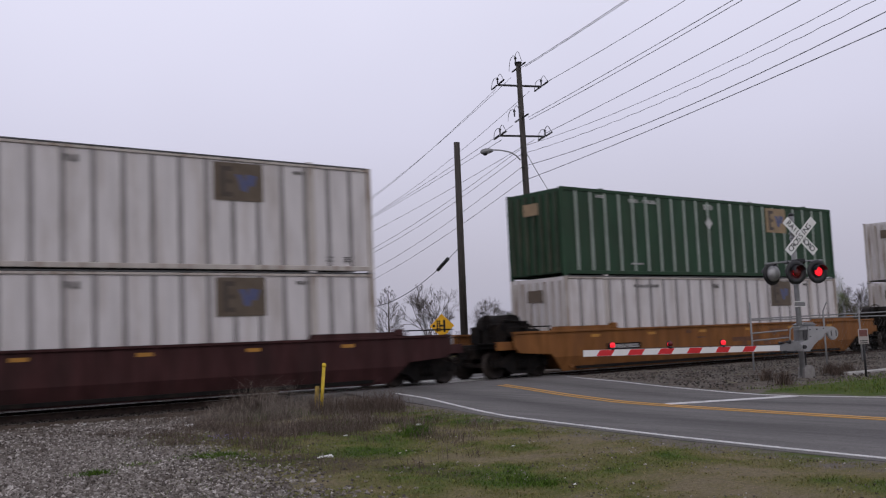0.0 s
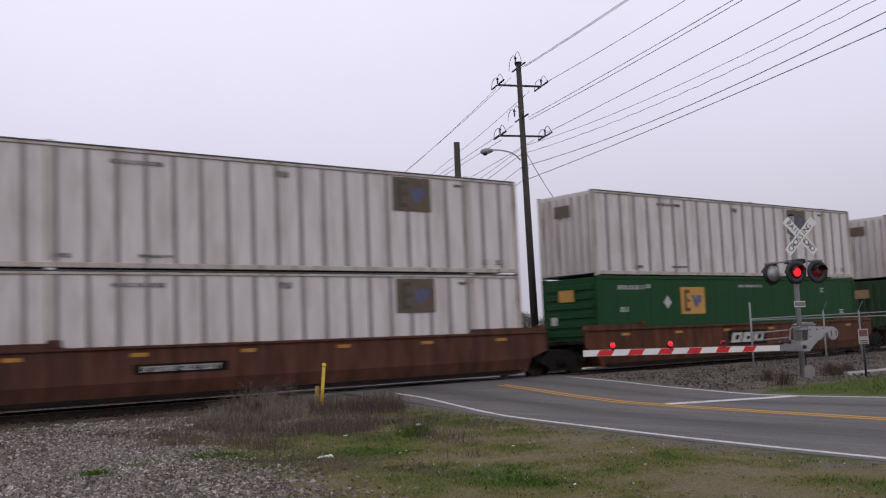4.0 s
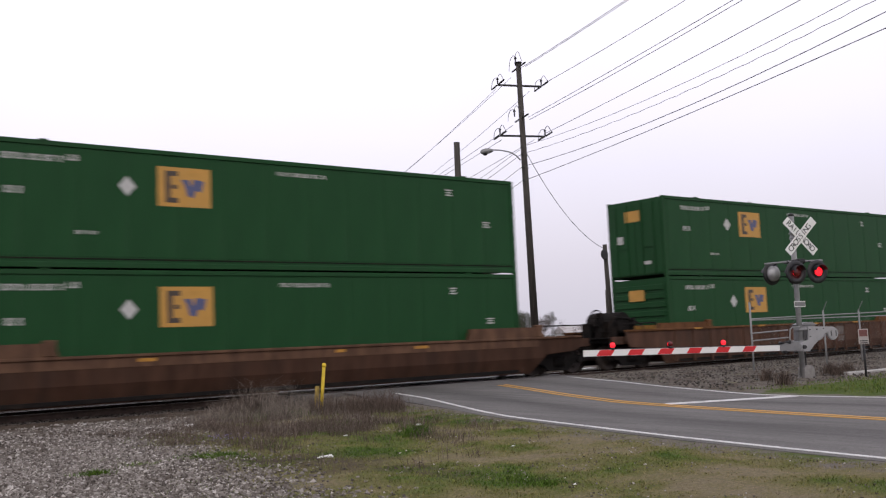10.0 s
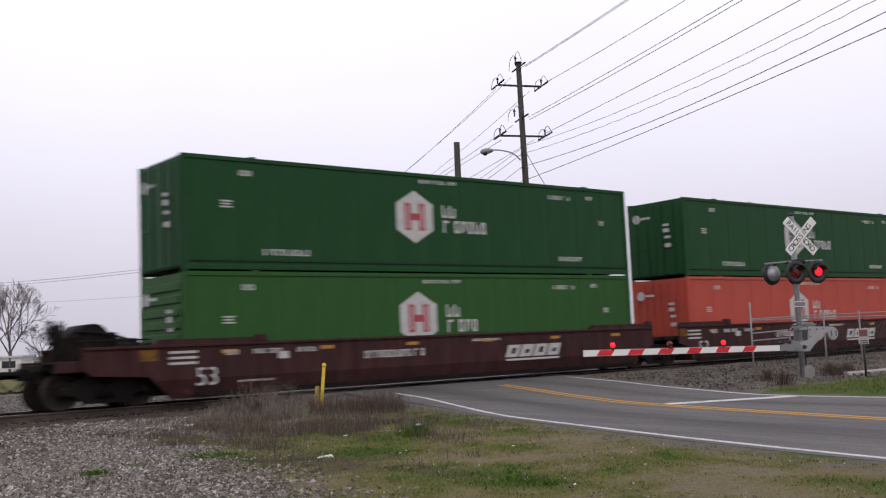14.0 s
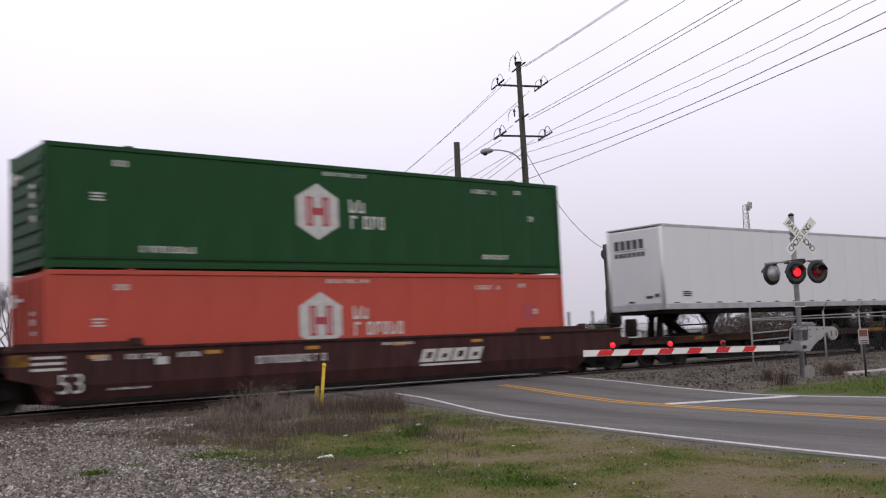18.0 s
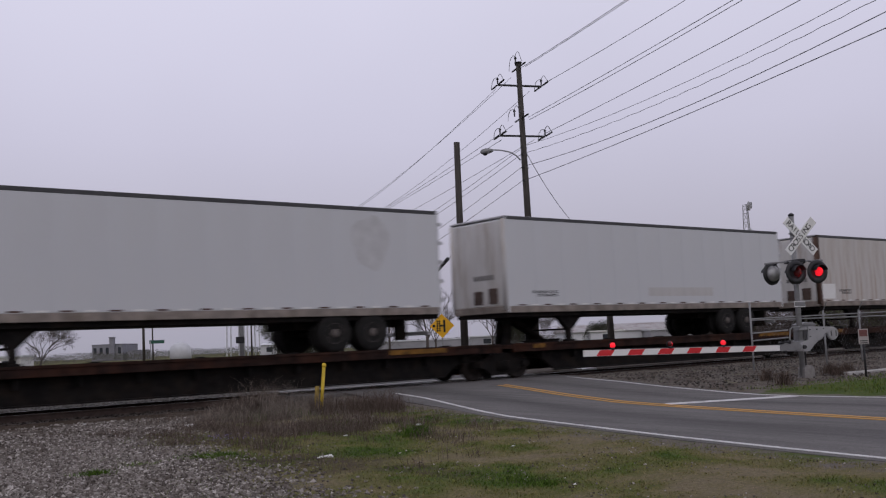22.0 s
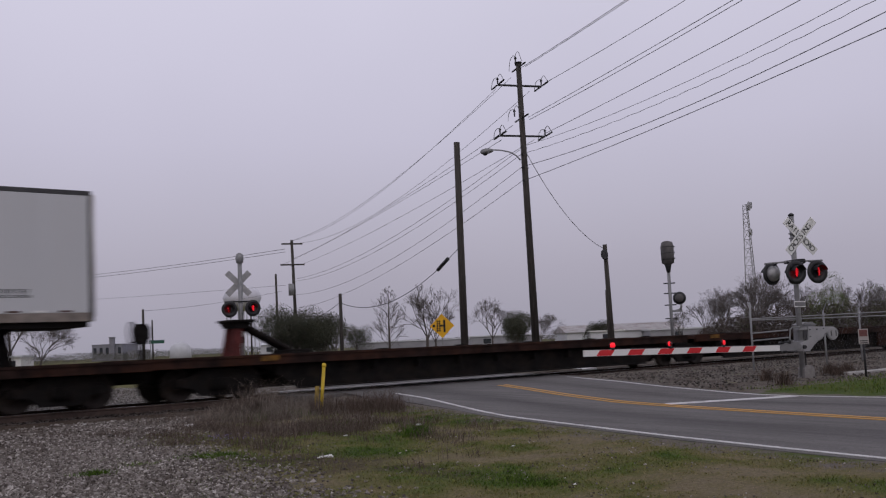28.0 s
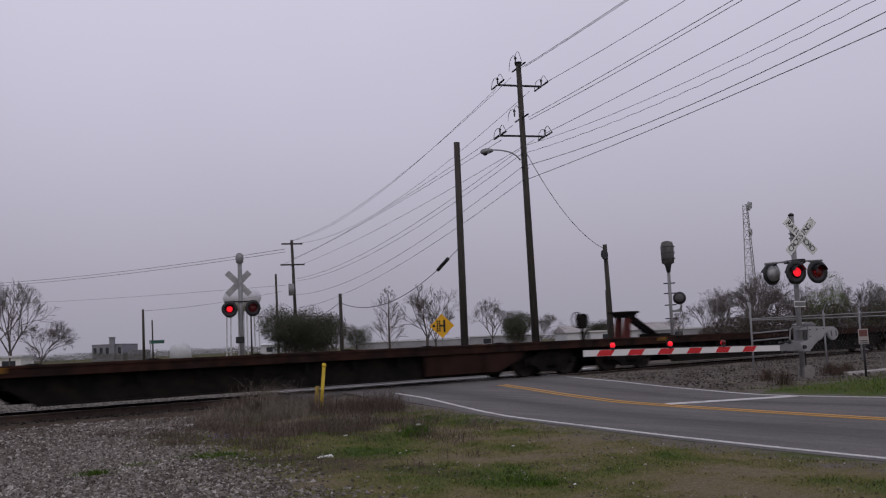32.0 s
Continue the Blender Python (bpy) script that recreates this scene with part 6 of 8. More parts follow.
def jumper(parent, c, k=1.0):
    """The loop of cable that hops over a crossarm by way of its little arrester post."""
    for run in (((-0.72, -0.02), (-0.68, 0.12), (-0.58, 0.24), (-0.40, 0.31), (-0.2, 0.31), (0.0, 0.25)), ((0.0, 0.25), (0.10, 0.31), (0.24, 0.35), (0.40, 0.28), (0.52, 0.14), (0.66, 0.02))):
        part("jumper", tube(BM(), [c + ALONG * a + Vector((0, 0, b * k)) for a, b in run], 0.011, 5), WIRE, parent)
    part("arrester", rod(BM(), c, c + Vector((0, 0, 0.25 * k)), 0.028, n=8), DARK_STEEL, parent)
    part("arrester_cap", rod(BM(), c + Vector((0, 0, 0.19 * k)), c + Vector((0, 0, 0.25 * k)), 0.06, 0.03, n=8), DARK_STEEL, parent)


def build_poles():
    axis = lambda z: B_BASE.lerp(B_TOP, (z - B_BASE.z) / (B_TOP.z - B_BASE.z))
    p = wood_pole("tall weathered utility pole with two crossarms and street lamp", B_BASE, B_TOP, 0.165, 0.102)
    ends = []
    for z, half in ((11.08, 0.92), (9.10, 0.95)):
        c = axis(z)
        d = Vector((0.93, -0.37, 0.0))
        a = part("crossarm", box(BM(), -half, half, -0.04, 0.04, -0.034, 0.034, 0.008), DARK_STEEL, p, "", Matrix.Translation(c + Vector((0, 0, 0.05))) @ pose(0, 0, 0, 0, 0, -21.7))
        for s in (-1, 1):
            e = c + d * half * s + Vector((0, 0, 0.06))
            for w in (-1, 1):
                insulator(p, e + ALONG * 0.12 * w, e + ALONG * 0.75 * w + Vector((0, 0, 0.02 * w)))
            jumper(p, e + Vector((0, 0, 0.02)))
            ends.append(e)
    for z in (11.86, 9.86):
        e = axis(z) + Vector((0, 0, 0))
        for w in (-1, 1):
            insulator(p, e + ALONG * 0.15 * w, e + ALONG * 0.75 * w)
        jumper(p, e - Vector((0.93, -0.37, 0)) * (0.12 if z > 11 else 0.30) + Vector((0, 0, 0.05)), 1.5 if z > 11 else 1.1)
        ends.append(e)
    part("bell_cap", lathe(BM(), [(0.15, 0), (0.16, 0.03), (0.05, 0.06)], False, 12, tuple(B_TOP)), DARK_STEEL, p)
    # street lamp
    tip = Vector((26.30, 5.36, 8.62))
    bm = tube(BM(), [(27.34, 4.57, 8.21), (27.23, 4.64, 8.37), (27.10, 4.73, 8.48), (26.965, 4.83, 8.56), (26.70, 5.04, 8.64), (26.45, 5.24, 8.66)], 0.026, 8)
    lamp = part("lamp_arm", bm, STEEL, p, "curved steel lamp arm")
    bm = lathe(BM(), [(0.03, -0.27), (0.09, -0.22), (0.125, -0.04), (0.09, 0.14), (0.05, 0.24)], False, 14)
    head = part("lamp_head", bm, STEEL, lamp, "grey street lamp head", Matrix.Translation(tip) @ pose(0, 0, 0, 0, 84, -38))
    part("refractor", lathe(BM(), [(0.10, 0.0), (0.09, -0.07), (0.04, -0.11)], False, 14, tuple(tip + Vector((-0.06, 0.05, -0.06)))), DARK_STEEL, lamp, "dull glass refractor bowl")
    for z, w in ((8.69, 0.15), (8.40, 0.15), (7.90, 0.17), (7.38, 0.14)):
        part("bracket", box(BM(), -w, w, -0.035, 0.035, -0.025, 0.025), DARK_STEEL, p, "", Matrix.Translation(axis(z)))
    tagged(wood_pole("shorter bare wooden utility pole", (27.12, 8.25, -0.1), (26.63, 7.59, 9.42), 0.165, 0.125), group="utility poles")
    tagged(p, group="utility poles")
    c = wood_pole("short leaning wooden pole", (34.2, 6.45, -0.1), (33.76, 6.2, 5.21), 0.125, 0.095)
    tagged(c, group="utility poles")
    part("coil", lathe(BM(), [(0.2, -0.02), (0.24, 0), (0.2, 0.02)], True, 14, (33.6, 6.1, 4.75)), WIRE, c)
    f = wood_pole("distant utility pole with two crossarms", FAR_BASE, (49.42, 59.93, 11.62), 0.17, 0.13)
    tagged(f, group="utility poles")
    fe = []
    for z, half in ((11.25, 1.0), (9.25, 1.15)):
        part("crossarm", box(BM(), -half, half, -0.06, 0.06, -0.07, 0.07), POLE, f, "", Matrix.Translation(Vector((49.45, 59.95, z))) @ pose(0, 0, 0, 0, 0, -21.7))
        for s in (-1, 1):
            fe.append(Vector((49.45, 59.95, z + 0.1)) + Vector((0.93, -0.37, 0)) * half * s)
    part("transformer", rod(BM(), (49.1, 59.7, 6.3), (49.1, 59.7, 7.4), 0.28, n=12), STEEL, f, "grey transformer can")
    for lab, b, t, r in (("thin distant wooden pole", (55.2, 73.2, -0.1), (54.79, 72.64, 9.44), 0.14), ("short dark wooden pole", (33.1, 26.7, -0.1), (32.88, 26.38, 4.35), 0.12),
                         ("distant dark wooden pole", (35.95, 63.2, -0.1), (35.72, 62.72, 5.31), 0.13), ("far thin wooden pole", (62.0, 92.0, -0.1), (61.9, 91.8, 6.4), 0.12),
                         ("far thin wooden pole", (46.4, 86.0, -0.1), (46.3, 85.9, 5.2), 0.10), ("far thin wooden pole", (80.6, 48.5, -0.1), (80.5, 48.4, 6.0), 0.11)):
        tagged(wood_pole(lab, b, t, r, r * 0.8), group="utility poles")
    # spans: towards the camera's side they leave the picture, to a pole beyond its right shoulder
    n_base = B_BASE + ALONG * 45
    near = wood_pole("utility pole beside the road behind the camera", n_base + Vector((0, 0, -0.4)), n_base + Vector((0, 0, 12.2)), 0.19, 0.15)
    tagged(near, group="utility poles")
    spans = thing("power_lines", "thin dark overhead power and telephone cables", "cable")
    starts = [(27.28, 4.18, 11.84, 0.46, 0.0), (27.40, 4.08, 11.88, 0.46, 0.0), (27.99, 3.69, 11.18, 0.60, 0.6), (27.54, 4.21, 9.88, 0.32, 0.4), (27.58, 4.19, 9.79, 0.5, 0.8),
              (28.08, 3.95, 9.205, 0.35, 0.63), (27.2, 4.3, 8.69, 1.45, 1.88), (27.2, 4.3, 8.40, 1.35, 1.70), (27.2, 4.3, 7.90, 1.44, 2.25), (27.2, 4.3, 7.34, 0.39, 0.44)]
    for x, y, z, sag, rise in starts:
        a = Vector((x, y, z))
        twisted = z == 8.40
        part("cable", wire(BM(), a, a + ALONG * 45 + Vector((0, 0, rise)), sag, 0.008 if z > 8.3 and z < 8.7 else 0.011, 130 if twisted else 18, 0.012 if twisted else 0.0), WIRE, spans)
    c = Vector((49.45, 59.95, 0))
    side = Vector((0.93, -0.37, 0))
    far_pairs = [((26.52, 4.89, 11.06), (49.33, 60.01, 11.52), 1.14), ((26.98, 4.47, 11.48), (49.42, 59.94, 11.57), 1.02), ((27.55, 4.08, 10.9), (50.14, 59.38, 11.31), 1.3),
                 ((26.74, 4.95, 9.04), (48.72, 60.78, 9.3), 0.3), ((27.08, 4.62, 9.59), (49.5, 60.08, 9.79), 0.39), ((27.73, 4.16, 8.98), (50.36, 59.45, 9.32), 0.34),
                 ((27.2, 4.3, 8.64), (49.4, 59.9, 7.85), 0.97), ((27.2, 4.3, 8.42), (49.4, 59.9, 7.63), 1.03), ((27.2, 4.3, 7.92), (49.4, 59.9, 6.38), 1.24), ((27.2, 4.3, 7.38), (49.4, 59.9, 5.04), 0.99)]
    for a, b, sag in far_pairs:
        part("cable", wire(BM(), a, b, sag, 0.011), WIRE, spans)
    part("cable", wire(BM(), (27.52, 4.39, 8.46), (33.72, 6.25, 5.04), 0.57, 0.014), WIRE, spans)
    part("cable", wire(BM(), (26.79, 7.98, 5.04), (32.95, 26.4, 3.78), 1.07, 0.018), WIRE, spans)
    sp = part("splice_case", rod(BM(), (27.0, 8.95, 4.70), (27.15, 9.85, 4.31), 0.08, n=10), DARK_STEEL, spans, "dark cable splice case")
    part("cable", wire(BM(), (32.95, 26.4, 3.9), (51.0, 64.0, 4.6), 0.8, 0.02), WIRE, spans)
    for a, b, s in (((48.97, 60.39, 10.79), (34.7, 160.4, 14.2), 0.9), ((48.98, 60.42, 10.52), (34.7, 160.4, 13.8), 0.9), ((49.06, 60.73, 7.35), (39.4, 177.5, 12.0), 0.5), ((48.86, 60.95, 6.82), (36.0, 63.2, 5.2), 0.25)):
        part("cable", wire(BM(), a, b, s, 0.020 if a[2] > 10 else 0.012), WIRE, spans)


build_gate()
build_far_signal()
build_block_signal()
build_poles()


# ---- roadside things ----
def build_roadside():
    m = thing("marker_post", "leaning yellow plastic marker post beside the track", "marker post", "yellow marker posts")
    part("post", rod(BM(), (0, 0, -0.1), (0.06, 0, 0.93), 0.036, 0.036, n=10), POST_YELLOW, m)
    part("cap", lathe(BM(), [(0.046, 0.0), (0.05, 0.03), (0.03, 0.08)], False, 10, (0.06, 0, 0.90)), POST_YELLOW, m)
    m.matrix_basis = pose(11.3, -5.9, -0.12, 0, 3, 0)
    m = thing("marker_post", "short yellow wooden marker stake", "marker post", "yellow marker posts")
    part("stake", box(BM(), -0.045, 0.045, -0.03, 0.03, -0.1, 0.5, 0.008), STAKE, m)
    m.matrix_basis = pose(11.35, -5.65, -0.12, 0, 5, 20)
    # warning sign beyond the track
    s = thing("warning_sign", "yellow diamond warning sign on a steel post", "road sign")
    part("post", box(BM(), -0.035, 0.035, 0.012, 0.07, -0.1, 2.2), STEEL, s)
    r = 0.54
    sg = part("panel", prism(BM(), [(0, 1.93 - r), (r, 1.93), (0, 1.93 + r), (-r, 1.93)], -0.01, 0.01), SIGN_YELLOW, s, "yellow diamond panel")
    for x0, x1, z0, z1 in ((0.06, 0.15, -0.28, 0.26), (-0.08, 0.06, -0.03, 0.05), (-0.42, -0.3, -0.05, 0.06), (-0.22, -0.19, -0.25, 0.25), (-0.12, -0.09, -0.25, 0.25)):
        part("symbol", box(BM(), x0, x1, -0.016, -0.009, 1.93 + z0, 1.93 + z1), SIGN_BLACK, sg)
    for k in range(5):
        z = 1.93 - 0.2 + k * 0.1
        part("symbol", box(BM(), -0.25, -0.06, -0.016, -0.009, z - 0.018, z + 0.018), SIGN_BLACK, sg)
    s.matrix_basis = pose(28.22, 11.07, 0.0, 0, 0, -40)
    # small notice on a post by the fence
    n = thing("notice_sign", "small white and red notice on a dark post", "sign")
    part("post", rod(BM(), (0, 0, -0.1), (0, 0, 1.35), 0.028, n=8), DARK_STEEL, n)
    pl = part("panel", box(BM(), -0.12, 0.12, -0.045, -0.03, 0.98, 1.36, 0.004), NOTICE, n)
    for z, h, mm in ((1.255, 0.165, FADED_RED), (1.06, 0.025, SIGN_BLACK), (1.01, 0.02, SIGN_BLACK)):
        part("text_bar", box(BM(), -0.095, 0.095, -0.05, -0.044, z - h / 2, z + h / 2), mm, pl)
    n.matrix_basis = pose(24.3, -10.75, -0.30, 0, 0, -50)
    # chain-link fence along the track
    f = thing("fence", "grey chain-link fence with steel pipe rails", "fence")
    xs = [26.2, 30.2, 32.4, 36.6, 40.1, 43.6, 47.1, 50.6, 54.1, 57.6, 61.1, 64.6]
    for i, x in enumerate(xs):
        part("fence_post", rod(BM(), (x, -6.2, -0.4), (x, -6.2, 1.68 if i else 1.98), 0.03, n=8), STEEL, f)
        if i:
            part("barb_arm", rod(BM(), (x, -6.2, 1.66), (x - 0.12, -6.42, 1.95), 0.014, n=6), STEEL, f)
    for z in (1.46, 1.66):
        part("pipe_rail", rod(BM(), (xs[0], -6.2, 1.48 if z > 1.5 else z - 0.02), (xs[-1], -6.2, z + (0.30 if z > 1.5 else 0.02)), 0.02, n=8), STEEL, f)
    part("pipe_rail", rod(BM(), (xs[0], -6.2, 1.05), (28.1, -6.2, 1.10), 0.022, n=8), STEEL, f)
    part("pipe_rail", rod(BM(), (xs[0], -6.2, 0.83), (28.1, -6.2, 0.87), 0.022, n=8), STEEL, f)
    bm = BM()
    for i in range(170):
        x = xs[0] + i * 0.23
        for s2 in (-1, 1):
            a, b = (x, x + s2 * 1.65)
            if xs[0] <= b <= xs[-1]:
                rod(bm, (a, -6.2, -0.2), (b, -6.2, 1.45), 0.0010, n=3, caps=False)
    part("mesh_wire", bm, STEEL, f, "chain-link mesh", kind="stuff")
    # pale kerb by the grass
    tagged(part("kerb", box(BM(), 25.0, 60.0, -9.9, -9.7, -0.3, -0.06, 0.02), CONCRETE), "pale concrete kerb beside the grass", "kerb", kind="structure")
    # litter
    bm = BM()
    rnd = random.Random(3)
    for k in range(3):
        vs = [bm.verts.new((rnd.uniform(-0.13, 0.13), rnd.uniform(-0.06, 0.06), rnd.uniform(0.0, 0.06))) for _ in range(9)]
        bmesh.ops.convex_hull(bm, input=vs)
    tagged(part("litter", bm, SIGN_WHITE, at=pose(6.83, -13.2, -0.22)), "crumpled white paper litter on the grass", "litter")


build_roadside()


# ---- plants ----
def island_mat(name, stops, rough=0.9):
    """A colour for each little piece, drawn from the ramp at random."""
    m = bpy.data.materials.new(name)
    m.use_nodes = True
    nt = m.node_tree
    b = nt.nodes["Principled BSDF"]
    b.inputs["Roughness"].default_value = rough
    b.inputs["Specular IOR Level"].default_value = 0.15
    g = nt.nodes.new("ShaderNodeNewGeometry")
    r = nt.nodes.new("ShaderNodeValToRGB")
    while len(r.color_ramp.elements) < len(stops):
        r.color_ramp.elements.new(0.5)
    for e, (p, c) in zip(r.color_ramp.elements, stops):
        e.position, e.color = p, (*c, 1)
    nt.links.new(g.outputs["Random Per Island"], r.inputs["Fac"])
    nt.links.new(r.outputs["Color"], b.inputs["Base Color"])
    return m


def blade_mat():
    """Blades take the turf's own tone at their foot, a little lighter or darker one by one."""
    m = bpy.data.materials.new("grass_blades")
    m.use_nodes = True
    nt = m.node_tree
    b = nt.nodes["Principled BSDF"]
    b.inputs["Roughness"].default_value = 0.9
    b.inputs["Specular IOR Level"].default_value = 0.15
    co = nt.nodes.new("ShaderNodeTexCoord")
    g = nt.nodes.new("ShaderNodeNewGeometry")
    r = nt.nodes.new("ShaderNodeMapRange")
    r.inputs["To Min"].default_value, r.inputs["To Max"].default_value = 0.65, 1.7
    nt.links.new(g.outputs["Random Per Island"], r.inputs["Value"])
    mul = nt.nodes.new("ShaderNodeVectorMath")
    mul.operation = "SCALE"
    nt.links.new(turf_nodes(nt, co).outputs[0], mul.inputs[0])
    nt.links.new(r.outputs["Result"], mul.inputs["Scale"])
    nt.links.new(mul.outputs[0], b.inputs["Base Color"])
    return m


GRASS = blade_mat()
STALK = island_mat("dry_weed_stalks", [(0.0, (0.052, 0.039, 0.032)), (0.5, (0.116, 0.090, 0.073)), (0.85, (0.195, 0.16, 0.13)), (1.0, (0.30, 0.25, 0.21))])
PALE_STALK = island_mat("bleached_weed_stalks", [(0.0, (0.090, 0.073, 0.062)), (0.5, (0.175, 0.148, 0.126)), (1.0, (0.32, 0.275, 0.235))])
DARK_STALK = island_mat("dark_weed_stalks", [(0.0, (0.045, 0.034, 0.028)), (0.5, (0.095, 0.071, 0.057)), (1.0, (0.17, 0.13, 0.105))])
STONE = island_mat("gravel_stones", [(0.0, (0.050, 0.041, 0.035)), (0.4, (0.138, 0.120, 0.106)), (0.85, (0.245, 0.224, 0.205)), (1.0, (0.46, 0.43, 0.40))])
DIRTY_STONE = island_mat("dusty_gravel_stones", [(0.0, (0.035, 0.030, 0.026)), (0.5, (0.085, 0.076, 0.069)), (1.0, (0.20, 0.186, 0.172))])
PALE_STONE = island_mat("pale_gravel_stones", [(0.0, (0.11, 0.10, 0.09)), (0.5, (0.19, 0.178, 0.162)), (1.0, (0.30, 0.285, 0.265))])
BED_STONE = island_mat("ballast_stones", [(0.0, (0.02, 0.017, 0.015)), (0.5, (0.045, 0.037, 0.033)), (1.0, (0.10, 0.088, 0.08))])
# twig colour lightened: the haze over distant trees is painted in
TWIG = mat("bare_twigs", (0.105, 0.092, 0.088), 0.9, 0, 0.3, 2.0, bump=0)
BARK = mat("tree_bark", (0.075, 0.062, 0.055), 0.9, 0, 0.3, 3.0, (0.11, 0.10, 0.09), 0.5, 1.5, (3, 3, 0.6), 0.3)
EVERGREEN = island_mat("evergreen_leaves", [(0.0, (0.046, 0.052, 0.035)), (0.6, (0.068, 0.072, 0.050)), (1.0, (0.098, 0.095, 0.070))])
SPRING = island_mat("young_leaves", [(0.0, (0.06, 0.085, 0.03)), (0.6, (0.10, 0.125, 0.05)), (1.0, (0.15, 0.15, 0.08))])
THICKET = island_mat("brown_thicket", [(0.0, (0.036, 0.028, 0.025)), (0.5, (0.056, 0.044, 0.038)), (1.0, (0.085, 0.072, 0.06))])
SCRUB = island_mat("far_scrub", [(0.0, (0.055, 0.05, 0.045)), (0.5, (0.085, 0.078, 0.068)), (1.0, (0.075, 0.095, 0.055))])


def stuff(name, label, category, co, fs, material):
    me = bpy.data.meshes.new(name)
    me.from_pydata(co, [], fs)
    me.materials.append(material)
    return tagged(new(name, me), label, category, kind="stuff")


def verge_z(x, y):
    return ground_z(x, y) + (0.035 * noise.noise((x * 0.5, y * 0.5, 3.0)) + 0.02 * noise.noise((x * 2.1, y * 2.1, 7.0))) * level_by_road(x, y)


def gravel_edge(y):
    return float(np.interp(y, [-26, -20, -15.6, -13, -10, -8, -5, -3], [3.4, 4.3, 4.9, 5.4, 6.3, 7.0, 9.6, 11.0]))


def blade(co, fs, x, y, z, h, w, lean, ang):
    i = len(co)
    c, s = math.cos(ang), math.sin(ang)
    la = random.random() * 6.283
    dx, dy = math.cos(la) * lean * h, math.sin(la) * lean * h
    co += [(x - c * w, y - s * w, z), (x + c * w, y + s * w, z), (x + dx * 0.35 + c * w * 0.7, y + dy * 0.35 + s * w * 0.7, z + h * 0.6), (x + dx * 0.35 - c * w * 0.7, y + dy * 0.35 - s * w * 0.7, z + h * 0.6), (x + dx, y + dy, z + h)]
    fs += [(i, i + 1, i + 2, i + 3), (i + 3, i + 2, i + 4)]


def grass_patch(label, co, fs, tones):
    ob = stuff("grass", label, "grass", co, fs, GRASS)
    ob.data.attributes.new("tone", "FLOAT", "POINT").data.foreach_set("value", tones)


def weed_clump(co, fs, x, y, tall, count, reach, thick=0.0036):
    """Dry stalks leaning every way, forking near their tops into fine twigs and seed heads."""
    cx, cy = random.gauss(0, 0.12), random.gauss(0, 0.12)
    for _ in range(count):
        px_, py_ = x + random.gauss(0, reach), y + random.gauss(0, reach)
        z = verge_z(px_, py_) - 0.02
        h = tall * random.uniform(0.35, 1.25)
        lx, ly = (random.gauss(0, 0.30) + cx) * h, (random.gauss(0, 0.30) + cy) * h
        ang = random.random() * 3.14
        c, s = math.cos(ang) * thick, math.sin(ang) * thick
        bx0, by0, bz0 = px_ + lx * 0.35, py_ + ly * 0.35, z + h * 0.55
        i = len(co)
        co += [(px_ - c, py_ - s, z), (px_ + c, py_ + s, z), (bx0 + c * 0.8, by0 + s * 0.8, bz0), (bx0 - c * 0.8, by0 - s * 0.8, bz0), (px_ + lx, py_ + ly, z + h)]
        fs += [(i, i + 1, i + 2, i + 3), (i + 3, i + 2, i + 4)]
        for _b in range(5):
            f = random.uniform(0.3, 1.0)
            bx, by, bz = px_ + lx * f * f, py_ + ly * f * f, z + h * f
            l2 = h * random.uniform(0.12, 0.34)
            ex, ey, ez = bx + random.gauss(0, 0.7) * l2, by + random.gauss(0, 0.7) * l2, bz + l2 * random.uniform(0.1, 0.9)
            i = len(co)
            co += [(bx - c * 0.7, by - s * 0.7, bz), (bx + c * 0.7, by + s * 0.7, bz), (ex, ey, ez)]
            fs.append((i, i + 1, i + 2))


